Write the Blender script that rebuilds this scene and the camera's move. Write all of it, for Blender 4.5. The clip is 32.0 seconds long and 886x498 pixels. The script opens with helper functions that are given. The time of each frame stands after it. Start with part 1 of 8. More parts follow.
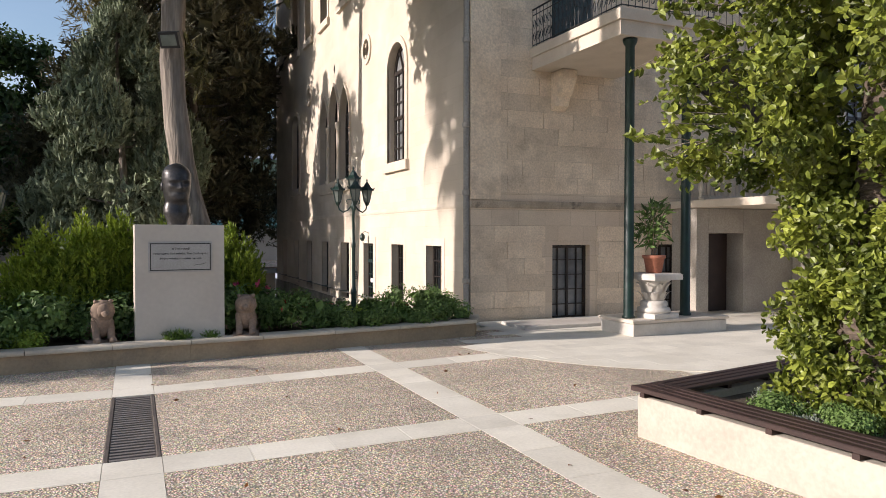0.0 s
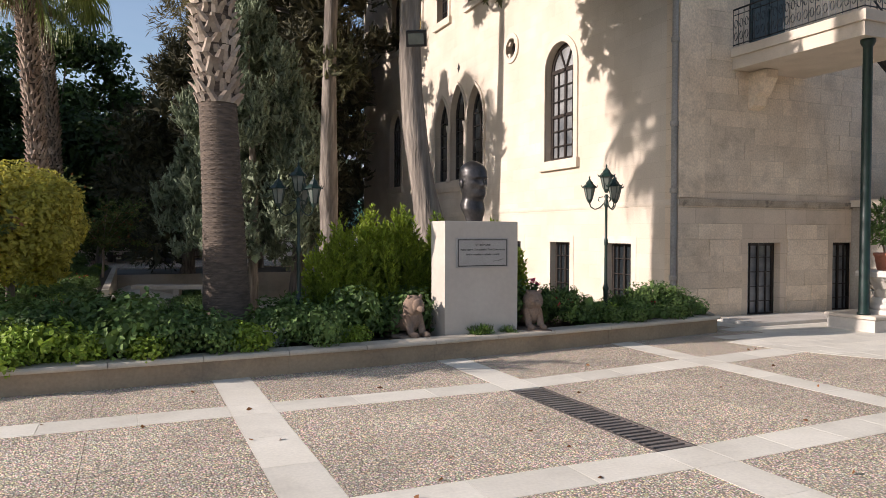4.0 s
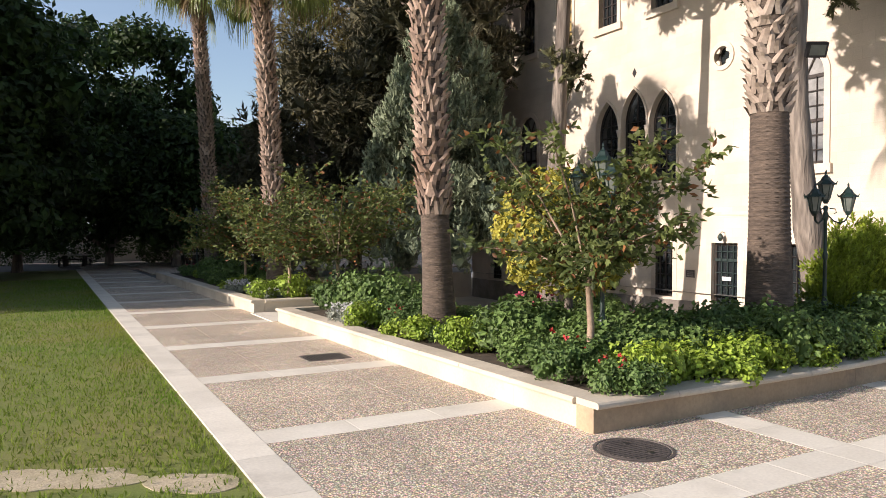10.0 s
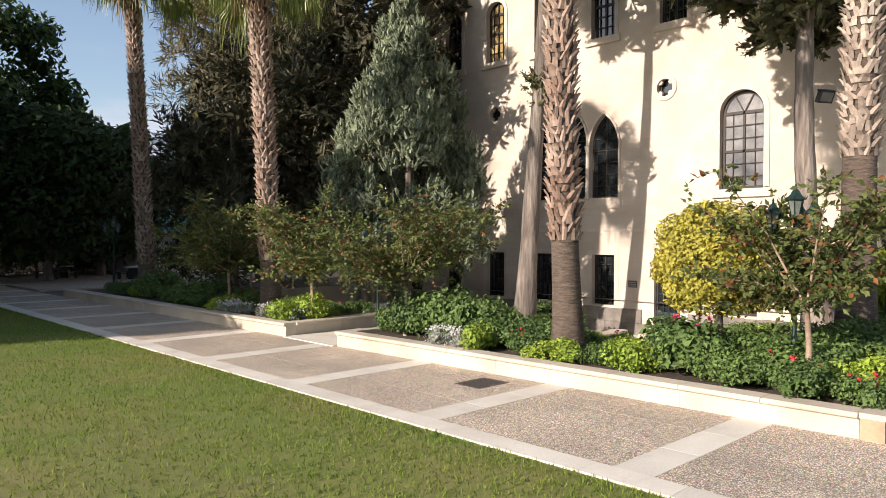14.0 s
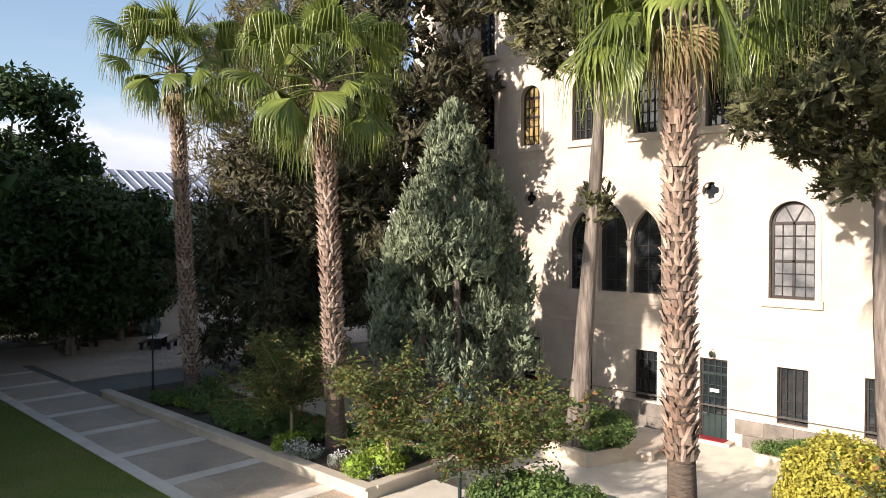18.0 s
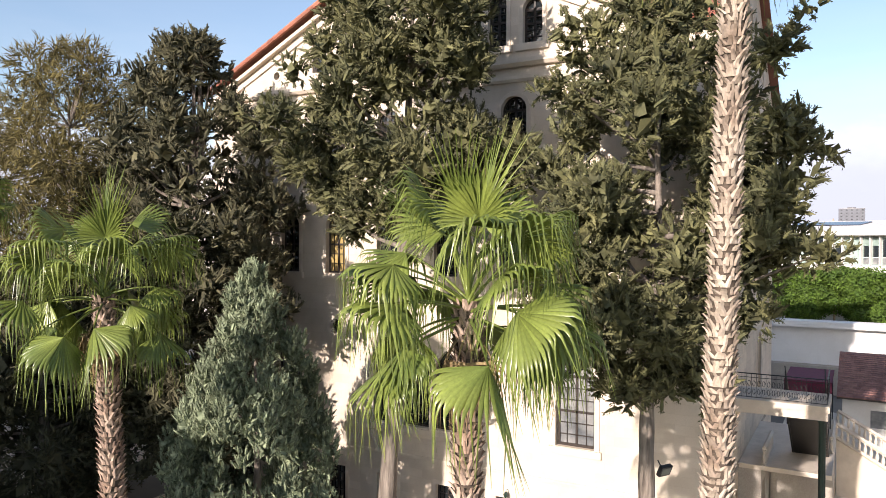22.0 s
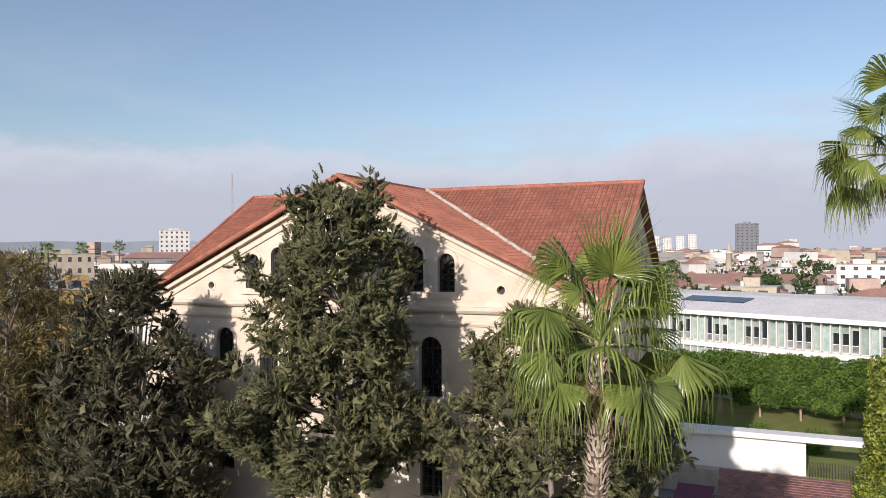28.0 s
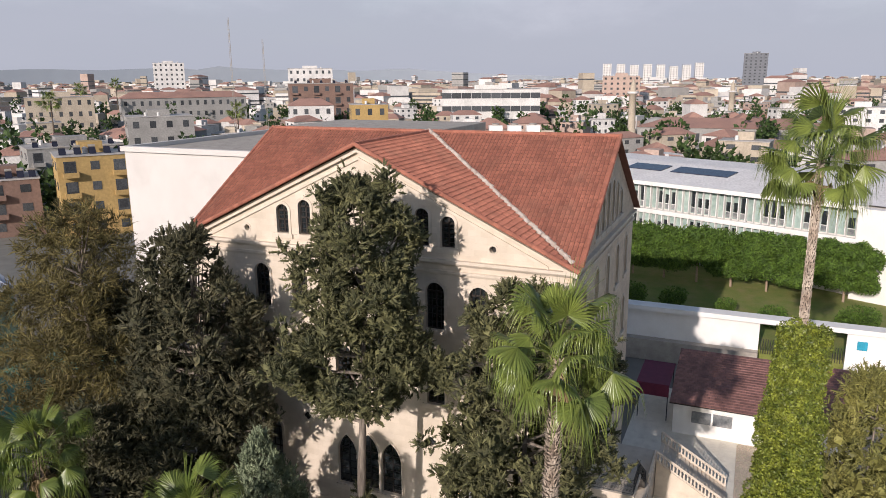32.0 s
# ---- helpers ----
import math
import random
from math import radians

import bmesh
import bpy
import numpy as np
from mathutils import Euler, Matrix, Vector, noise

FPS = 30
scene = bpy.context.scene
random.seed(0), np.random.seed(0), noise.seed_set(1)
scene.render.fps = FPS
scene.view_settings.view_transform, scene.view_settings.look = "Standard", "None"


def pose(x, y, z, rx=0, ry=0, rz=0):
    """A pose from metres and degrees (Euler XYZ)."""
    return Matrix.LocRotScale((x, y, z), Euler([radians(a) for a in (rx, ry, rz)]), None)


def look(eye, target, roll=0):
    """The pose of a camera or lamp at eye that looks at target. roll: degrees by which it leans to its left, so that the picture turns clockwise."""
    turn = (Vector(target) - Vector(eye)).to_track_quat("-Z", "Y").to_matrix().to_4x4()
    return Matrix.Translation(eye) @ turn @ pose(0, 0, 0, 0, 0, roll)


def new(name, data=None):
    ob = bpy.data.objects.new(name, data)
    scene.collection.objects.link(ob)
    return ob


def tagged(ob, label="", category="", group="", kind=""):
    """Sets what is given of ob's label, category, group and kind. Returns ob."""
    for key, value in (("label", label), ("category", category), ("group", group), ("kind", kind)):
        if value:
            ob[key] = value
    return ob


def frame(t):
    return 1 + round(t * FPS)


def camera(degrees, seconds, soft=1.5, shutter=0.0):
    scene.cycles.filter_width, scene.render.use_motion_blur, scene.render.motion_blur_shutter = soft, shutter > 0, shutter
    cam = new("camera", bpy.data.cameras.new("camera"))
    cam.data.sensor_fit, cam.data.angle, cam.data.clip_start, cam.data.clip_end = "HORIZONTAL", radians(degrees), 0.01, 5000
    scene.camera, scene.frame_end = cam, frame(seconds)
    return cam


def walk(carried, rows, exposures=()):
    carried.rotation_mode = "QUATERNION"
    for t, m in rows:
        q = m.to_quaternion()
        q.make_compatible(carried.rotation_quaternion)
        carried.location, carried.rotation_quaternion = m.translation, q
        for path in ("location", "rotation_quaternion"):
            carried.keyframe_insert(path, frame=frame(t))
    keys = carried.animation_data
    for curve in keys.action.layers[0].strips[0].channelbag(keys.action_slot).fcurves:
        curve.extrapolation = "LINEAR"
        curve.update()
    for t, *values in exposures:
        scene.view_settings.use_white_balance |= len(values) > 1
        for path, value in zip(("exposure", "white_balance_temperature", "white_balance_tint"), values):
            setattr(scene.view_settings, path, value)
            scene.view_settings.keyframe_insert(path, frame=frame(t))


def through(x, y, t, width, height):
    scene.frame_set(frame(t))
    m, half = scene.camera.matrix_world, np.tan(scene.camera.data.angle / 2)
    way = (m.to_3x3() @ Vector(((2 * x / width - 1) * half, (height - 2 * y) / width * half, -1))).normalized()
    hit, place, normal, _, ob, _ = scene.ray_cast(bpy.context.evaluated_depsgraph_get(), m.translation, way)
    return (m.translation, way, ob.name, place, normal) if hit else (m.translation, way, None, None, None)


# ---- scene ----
# the drone's line: seconds, place in metres, yaw, pitch and roll in degrees
cam = camera(63.13, 32.0, soft=0.9)
ROWS = [
    (0.0, 0.000, -0.000, 2.064, -23.16, -1.16, -0.05),
    (0.5, -0.384, 0.157, 2.041, -23.28, -1.14, -0.12),
    (1.0, -0.870, 0.359, 2.026, -23.37, -1.15, -0.16),
    (1.5, -1.424, 0.573, 2.008, -23.41, -1.12, -0.18),
    (2.0, -2.036, 0.775, 2.001, -23.44, -1.16, -0.21),
    (2.5, -2.662, 1.017, 1.996, -23.49, -1.15, -0.21),
    (3.0, -3.350, 1.251, 2.006, -23.52, -1.21, -0.23),
    (3.5, -4.045, 1.525, 2.022, -23.52, -1.28, -0.22),
    (5.5, -6.836, 2.913, 1.990, -23.46, -1.10, -0.16),
    (6.0, -7.570, 3.230, 2.020, -23.71, -1.13, -0.05),
    (6.5, -8.369, 3.489, 2.062, -24.42, -1.23, 0.01),
    (7.0, -9.146, 3.801, 2.092, -25.98, -1.25, 0.03),
    (7.5, -10.001, 4.173, 2.108, -27.52, -1.29, 0.01),
    (8.0, -10.828, 4.560, 2.126, -28.03, -1.31, -0.02),
    (8.5, -11.610, 4.961, 2.138, -28.16, -1.34, 0.01),
    (9.0, -12.343, 5.359, 2.138, -28.38, -1.33, 0.04),
    (9.5, -13.029, 5.734, 2.145, -28.66, -1.35, 0.05),
    (10.0, -13.684, 6.096, 2.139, -28.91, -1.33, -0.01),
    (10.5, -14.282, 6.470, 2.118, -30.35, -1.26, -0.10),
    (11.0, -14.886, 6.844, 2.098, -34.46, -1.24, -0.18),
    (11.5, -15.548, 7.272, 2.065, -39.22, -1.15, -0.27),
    (12.0, -16.266, 7.742, 2.049, -43.05, -1.09, -0.25),
    (12.5, -16.947, 8.200, 2.063, -43.73, -1.13, -0.20),
    (13.0, -17.573, 8.627, 2.119, -43.86, -1.07, -0.18),
    (13.5, -18.106, 9.031, 2.240, -43.97, -1.05, -0.10),
    (14.0, -18.583, 9.435, 2.527, -44.07, -1.02, -0.14),
    (14.5, -19.017, 9.843, 2.887, -44.07, -1.01, -0.14),
    (15.0, -19.420, 10.211, 3.295, -44.06, -1.04, -0.08),
    (15.5, -19.771, 10.557, 3.757, -44.09, -1.05, 0.01),
    (17.5, -20.244, 11.318, 5.950, -44.62, -1.17, -0.06),
    (18.0, -20.174, 11.346, 6.615, -45.38, -1.15, -0.08),
    (18.5, -20.133, 11.336, 7.329, -45.99, -1.18, -0.09),
    (19.0, -20.120, 11.301, 8.036, -46.56, -1.13, -0.12),
    (19.5, -20.073, 11.254, 8.767, -47.10, -1.08, -0.23),
    (20.0, -20.114, 11.182, 9.473, -48.01, -0.95, -0.25),
    (20.5, -20.053, 11.083, 10.246, -49.72, -0.88, -0.31),
    (21.0, -19.987, 11.041, 10.965, -53.14, -0.76, -0.32),
    (21.5, -19.897, 11.079, 11.702, -56.70, -0.74, -0.26),
    (22.0, -19.895, 11.122, 12.424, -60.16, -0.64, -0.23),
    (22.5, -19.893, 11.078, 13.234, -63.20, -0.63, -0.25),
    (23.0, -19.970, 10.997, 14.077, -64.29, -0.61, -0.24),
    (23.5, -20.055, 10.937, 14.885, -64.84, -0.48, -0.23),
    (24.0, -20.147, 10.850, 15.697, -65.39, -0.29, -0.18),
    (24.5, -20.313, 10.762, 16.510, -65.93, -0.15, -0.02),
    (25.0, -20.570, 10.639, 17.334, -66.45, -0.05, 0.06),
    (25.5, -20.925, 10.496, 18.162, -66.76, 0.01, 0.07),
    (27.5, -22.914, 9.744, 21.593, -66.73, 0.05, 0.25),
    (28.0, -23.480, 9.505, 22.483, -66.74, 0.04, 0.32),
    (28.5, -24.067, 9.258, 23.430, -66.70, -0.03, 0.38),
    (29.0, -24.677, 8.961, 24.359, -66.67, -1.28, 0.37),
    (29.5, -25.297, 8.643, 25.270, -66.64, -3.39, 0.43),
    (30.0, -25.925, 8.363, 26.163, -66.65, -5.60, 0.47),
    (30.5, -26.599, 8.110, 27.088, -66.67, -7.87, 0.39),
    (31.0, -27.275, 7.842, 28.001, -66.68, -10.00, 0.35),
    (31.5, -27.977, 7.557, 28.931, -66.70, -11.79, 0.39),
    (32.0, -28.744, 7.270, 29.866, -66.70, -13.52, 0.41),
]
walk(cam, [(t, pose(x, y, z, 90 + pitch, roll, yaw)) for t, x, y, z, yaw, pitch, roll in ROWS],
     exposures=[(0, 0.33, 6500, 18), (1, 0.27, 6500, 18), (3, 0.28, 6500, 19), (6, 0.38, 6650, 20), (7, 0.42, 6750, 20), (9.5, 0.48, 6750, 20), (12, 0.38, 6800, 20), (18, 0.66, 6750, 19), (22, 0.66, 6700, 19), (25, 0.35, 6500, 18), (28, 0.0, 6500, 18), (32, -0.18, 6500, 18)])

# ---- world and sun ----
SUN_DIR = Vector((1.0, -0.095, -0.385)).normalized()
world = bpy.data.worlds.new("sky")
scene.world = world
world.use_nodes = True
wn = world.node_tree.nodes
wl = world.node_tree.links
sky = wn.new("ShaderNodeTexSky")
sky.sky_type = "NISHITA"
sky.sun_disc = False
sky.sun_elevation = math.asin(-SUN_DIR.z)
sky.sun_rotation = math.atan2(-SUN_DIR.x, -SUN_DIR.y)
sky.air_density = 1.0
sky.dust_density = 1.2
sky.ozone_density = 0.8
wn["Background"].inputs["Strength"].default_value = 0.13
tex = wn.new("ShaderNodeTexCoord")
sep = wn.new("ShaderNodeSeparateXYZ")
wl.new(tex.outputs["Generated"], sep.inputs[0])
haze = wn.new("ShaderNodeMapRange")
haze.interpolation_type = "SMOOTHSTEP"
haze.inputs[1].default_value, haze.inputs[2].default_value = 0.05, 0.19
haze.inputs[3].default_value, haze.inputs[4].default_value = 0.85, 0.05
hmix = wn.new("ShaderNodeMix")
hmix.data_type = "RGBA"
hmix.inputs[7].default_value = (3.6, 4.05, 4.85, 1)
wl.new(haze.outputs[0], hmix.inputs[0])
clear = wn.new("ShaderNodeVectorMath")
clear.operation = "MULTIPLY"
clear.inputs[1].default_value = (0.95, 1.035, 1.06)
wl.new(sky.outputs["Color"], clear.inputs[0])
wl.new(clear.outputs[0], hmix.inputs[6])
stretch = wn.new("ShaderNodeVectorMath")
stretch.operation = "MULTIPLY"
stretch.inputs[1].default_value = (2.2, 2.2, 9.0)
wl.new(tex.outputs["Generated"], stretch.inputs[0])
cloud = wn.new("ShaderNodeTexNoise")
cloud.inputs["Scale"].default_value = 1.6
cloud.inputs["Detail"].default_value = 8
cloud.inputs["Roughness"].default_value = 0.55
wl.new(stretch.outputs[0], cloud.inputs["Vector"])
billow = wn.new("ShaderNodeMath")
billow.operation = "MULTIPLY_ADD"
billow.inputs[1].default_value = -0.22
wl.new(cloud.outputs["Fac"], billow.inputs[0])
lift = wn.new("ShaderNodeMath")
lift.inputs[1].default_value = 0.11
wl.new(sep.outputs["Z"], lift.inputs[0])
wl.new(lift.outputs[0], billow.inputs[2])
wl.new(billow.outputs[0], haze.inputs[0])
thin = wn.new("ShaderNodeMapRange")
thin.inputs[1].default_value, thin.inputs[2].default_value = 0.46, 0.72
thin.inputs[4].default_value = 0.35
wl.new(cloud.outputs["Fac"], thin.inputs[0])
low = wn.new("ShaderNodeMapRange")
low.interpolation_type = "SMOOTHSTEP"
low.inputs[1].default_value, low.inputs[2].default_value = 0.10, 0.30
low.inputs[3].default_value, low.inputs[4].default_value = 1.0, 0.12
wl.new(sep.outputs["Z"], low.inputs[0])
amount = wn.new("ShaderNodeMath")
amount.operation = "MULTIPLY"
wl.new(thin.outputs[0], amount.inputs[0])
wl.new(low.outputs[0], amount.inputs[1])
cmix = wn.new("ShaderNodeMix")
cmix.data_type = "RGBA"
cmix.inputs[7].default_value = (5.0, 5.25, 5.75, 1)
wl.new(amount.outputs[0], cmix.inputs[0])
wl.new(hmix.outputs[2], cmix.inputs[6])
# bank of cloud over the horizon with billowing tops
puff = wn.new("ShaderNodeTexNoise")
puff.inputs["Scale"].default_value = 4.5
puff.inputs["Detail"].default_value = 9
puff.inputs["Roughness"].default_value = 0.62
flatten = wn.new("ShaderNodeVectorMath")
flatten.operation = "MULTIPLY"
flatten.inputs[1].default_value = (1.0, 1.0, 2.2)
wl.new(tex.outputs["Generated"], flatten.inputs[0])
wl.new(flatten.outputs[0], puff.inputs["Vector"])
edge = wn.new("ShaderNodeMath")
edge.operation = "MULTIPLY_ADD"
edge.inputs[1].default_value = -0.16
wl.new(puff.outputs["Fac"], edge.inputs[0])
rise = wn.new("ShaderNodeMath")
rise.inputs[1].default_value = -0.045
wl.new(sep.outputs["Z"], rise.inputs[0])
wl.new(rise.outputs[0], edge.inputs[2])
bank = wn.new("ShaderNodeMapRange")
bank.interpolation_type = "SMOOTHSTEP"
bank.inputs[1].default_value, bank.inputs[2].default_value = -0.018, 0.014
bank.inputs[3].default_value, bank.inputs[4].default_value = 0.75, 0.0
wl.new(edge.outputs[0], bank.inputs[0])
crest = wn.new("ShaderNodeMapRange")
crest.interpolation_type = "SMOOTHSTEP"
crest.inputs[1].default_value, crest.inputs[2].default_value = -0.06, 0.0
wl.new(edge.outputs[0], crest.inputs[0])
tone = wn.new("ShaderNodeMix")
tone.data_type = "RGBA"
tone.inputs[6].default_value = (4.0, 4.35, 4.95, 1)
tone.inputs[7].default_value = (5.0, 5.35, 5.95, 1)
wl.new(crest.outputs[0], tone.inputs[0])
bmix = wn.new("ShaderNodeMix")
bmix.data_type = "RGBA"
wl.new(bank.outputs[0], bmix.inputs[0])
wl.new(cmix.outputs[2], bmix.inputs[6])
wl.new(tone.outputs[2], bmix.inputs[7])
wl.new(bmix.outputs[2], wn["Background"].inputs["Color"])
sun = new("sun", bpy.data.lights.new("sun", "SUN"))
sun.data.energy = 5.0
sun.data.angle = radians(0.6)
sun.data.color = (1.0, 0.93, 0.84)
sun.matrix_world = look((0, 0, 60), Vector((0, 0, 60)) + SUN_DIR)

# ---- materials ----
def material(name, base, other=None, scale=3.0, fine=40.0, rough=0.8, bump=0.15, metal=0.0, mix=0.5, island=0.0, objvar=0.0,
             kind="noise", stain=None, stain_scale=0.6, stain_amount=0.5, coat=0.0, through=0.0, dist=0.01, stretch=None):
    """A surface with a coarse and a fine variation of colour, a fine relief and optional stains."""
    m = bpy.data.materials.new(name)
    m.use_nodes = True
    nt = m.node_tree
    n, l = nt.nodes, nt.links
    b = n["Principled BSDF"]
    b.inputs["Roughness"].default_value = rough
    b.inputs["Metallic"].default_value = metal
    if coat:
        b.inputs["Coat Weight"].default_value = coat
    tc = n.new("ShaderNodeNewGeometry")
    pos = tc.outputs["Position"]
    if stretch:
        st = n.new("ShaderNodeVectorMath")
        st.operation = "MULTIPLY"
        st.inputs[1].default_value = stretch
        l.new(pos, st.inputs[0])
        pos = st.outputs[0]
    other = other or tuple(c * 0.75 for c in base)
    t1 = n.new("ShaderNodeTexNoise")
    t1.inputs["Scale"].default_value = scale
    t1.inputs["Detail"].default_value = 6
    l.new(pos, t1.inputs["Vector"])
    if kind == "noise":
        t2 = n.new("ShaderNodeTexNoise")
        t2.inputs["Detail"].default_value = 4
        fineout = t2.outputs["Fac"]
    else:
        t2 = n.new("ShaderNodeTexVoronoi")
        fineout = t2.outputs["Distance"]
    t2.inputs["Scale"].default_value = fine
    l.new(pos, t2.inputs["Vector"])
    ramp = n.new("ShaderNodeMapRange")
    ramp.inputs[1].default_value, ramp.inputs[2].default_value = 0.32, 0.68
    l.new(t1.outputs["Fac"], ramp.inputs[0])
    mixer = n.new("ShaderNodeMix")
    mixer.data_type = "RGBA"
    mixer.inputs[6].default_value = (*base, 1)
    mixer.inputs[7].default_value = (*other, 1)
    l.new(ramp.outputs[0], mixer.inputs[0])
    col = mixer.outputs[2]
    fm = n.new("ShaderNodeMapRange")
    fm.inputs[1].default_value, fm.inputs[2].default_value = 0.2, 0.8
    fm.inputs[3].default_value, fm.inputs[4].default_value = 1 - mix * 0.5, 1 + mix * 0.35
    if kind == "pebble":
        fm.inputs[1].default_value, fm.inputs[2].default_value = 0.15, 0.62
        fm.inputs[3].default_value, fm.inputs[4].default_value = 1 + mix * 0.4, 1 - mix * 0.75
    l.new(fineout, fm.inputs[0])
    mul = n.new("ShaderNodeVectorMath")
    mul.operation = "SCALE"
    l.new(col, mul.inputs[0])
    l.new(fm.outputs[0], mul.inputs["Scale"])
    col = mul.outputs[0]
    if kind == "pebble":
        cm = n.new("ShaderNodeMix")
        cm.data_type = "RGBA"
        cm.blend_type = "MULTIPLY"
        cm.inputs[0].default_value = 0.7
        l.new(col, cm.inputs[6])
        hs = n.new("ShaderNodeHueSaturation")
        hs.inputs["Saturation"].default_value = 0.35
        hs.inputs["Value"].default_value = 1.6
        l.new(t2.outputs["Color"], hs.inputs["Color"])
        l.new(hs.outputs[0], cm.inputs[7])
        col = cm.outputs[2]
    if stain:
        t3 = n.new("ShaderNodeTexNoise")
        t3.inputs["Scale"].default_value = stain_scale
        t3.inputs["Detail"].default_value = 8
        t3.inputs["Roughness"].default_value = 0.65
        l.new(pos, t3.inputs["Vector"])
        sr = n.new("ShaderNodeMapRange")
        sr.inputs[1].default_value, sr.inputs[2].default_value = 0.52, 0.72
        sr.inputs[4].default_value = stain_amount
        l.new(t3.outputs["Fac"], sr.inputs[0])
        sm = n.new("ShaderNodeMix")
        sm.data_type = "RGBA"
        l.new(sr.outputs[0], sm.inputs[0])
        l.new(col, sm.inputs[6])
        sm.inputs[7].default_value = (*stain, 1)
        col = sm.outputs[2]
    if island or objvar:
        if objvar:
            rnd = n.new("ShaderNodeObjectInfo").outputs["Random"]
        else:
            rnd = tc.outputs["Random Per Island"]
        amount = island or objvar
        rm = n.new("ShaderNodeMapRange")
        rm.inputs[3].default_value, rm.inputs[4].default_value = 1 - amount, 1 + amount
        l.new(rnd, rm.inputs[0])
        m2 = n.new("ShaderNodeVectorMath")
        m2.operation = "SCALE"
        l.new(col, m2.inputs[0])
        l.new(rm.outputs[0], m2.inputs["Scale"])
        col = m2.outputs[0]
    l.new(col, b.inputs["Base Color"])
    if bump:
        bp = n.new("ShaderNodeBump")
        bp.inputs["Strength"].default_value = bump
        bp.inputs["Distance"].default_value = dist
        bp.invert = kind == "pebble"
        l.new(fineout, bp.inputs["Height"])
        l.new(bp.outputs[0], b.inputs["Normal"])
    if through:
        tr = n.new("ShaderNodeBsdfTranslucent")
        l.new(col, tr.inputs["Color"])
        mx = n.new("ShaderNodeMixShader")
        mx.inputs[0].default_value = through
        l.new(b.outputs[0], mx.inputs[1])
        l.new(tr.outputs[0], mx.inputs[2])
        l.new(mx.outputs[0], n["Material Output"].inputs[0])
    return m


def ashlar(name, base, other, stain, width=0.75, height=0.38, joint=0.5, bump=0.25, axis="yz", stain_amount=0.35):
    """Dressed limestone in courses: joints, block tint, grain and weathering."""
    m = material(name, base, other, scale=0.7, fine=30, rough=0.88, bump=0.0, mix=0.25, stain=stain, stain_scale=0.45, stain_amount=stain_amount)
    nt = m.node_tree
    n, l = nt.nodes, nt.links
    b = n["Principled BSDF"]
    src = b.inputs["Base Color"].links[0].from_socket
    geo = n.new("ShaderNodeNewGeometry")
    sep = n.new("ShaderNodeSeparateXYZ")
    l.new(geo.outputs["Position"], sep.inputs[0])
    com = n.new("ShaderNodeCombineXYZ")
    l.new(sep.outputs["Y" if axis == "yz" else "X"], com.inputs[0])
    l.new(sep.outputs["Z"], com.inputs[1])
    br = n.new("ShaderNodeTexBrick")
    br.inputs["Scale"].default_value = 1.0
    br.inputs["Mortar Size"].default_value = 0.006
    br.inputs["Mortar Smooth"].default_value = 0.6
    br.inputs["Brick Width"].default_value = width
    br.inputs["Row Height"].default_value = height
    br.inputs["Color1"].default_value = (1.04, 1.04, 1.04, 1)
    br.inputs["Color2"].default_value = (0.93, 0.92, 0.90, 1)
    br.inputs["Mortar"].default_value = (joint, joint * 0.96, joint * 0.9, 1)
    l.new(com.outputs[0], br.inputs["Vector"])
    mx = n.new("ShaderNodeMix")
    mx.data_type = "RGBA"
    mx.blend_type = "MULTIPLY"
    mx.inputs[0].default_value = 0.8
    l.new(src, mx.inputs[6])
    l.new(br.outputs["Color"], mx.inputs[7])
    l.new(mx.outputs[2], b.inputs["Base Color"])
    fine = n.new("ShaderNodeTexNoise")
    fine.inputs["Scale"].default_value = 18
    fine.inputs["Detail"].default_value = 6
    l.new(geo.outputs["Position"], fine.inputs["Vector"])
    ad = n.new("ShaderNodeMath")
    ad.operation = "MULTIPLY_ADD"
    l.new(br.outputs["Fac"], ad.inputs[0])
    ad.inputs[1].default_value = -0.7
    l.new(fine.outputs["Fac"], ad.inputs[2])
    bp = n.new("ShaderNodeBump")
    bp.inputs["Strength"].default_value = bump
    bp.inputs["Distance"].default_value = 0.012
    l.new(ad.outputs[0], bp.inputs["Height"])
    l.new(bp.outputs[0], b.inputs["Normal"])
    return m


def glass(name, tint=(0.02, 0.025, 0.028), rough=0.04):
    """Dark glazing before an unlit room."""
    m = bpy.data.materials.new(name)
    m.use_nodes = True
    b = m.node_tree.nodes["Principled BSDF"]
    b.inputs["Base Color"].default_value = (*tint, 1)
    b.inputs["Roughness"].default_value = rough
    b.inputs["IOR"].default_value = 1.85
    nz = m.node_tree.nodes.new("ShaderNodeTexNoise")
    nz.inputs["Scale"].default_value = 1.2
    bp = m.node_tree.nodes.new("ShaderNodeBump")
    bp.inputs["Strength"].default_value = 0.04
    m.node_tree.links.new(nz.outputs["Fac"], bp.inputs["Height"])
    m.node_tree.links.new(bp.outputs[0], b.inputs["Normal"])
    return m


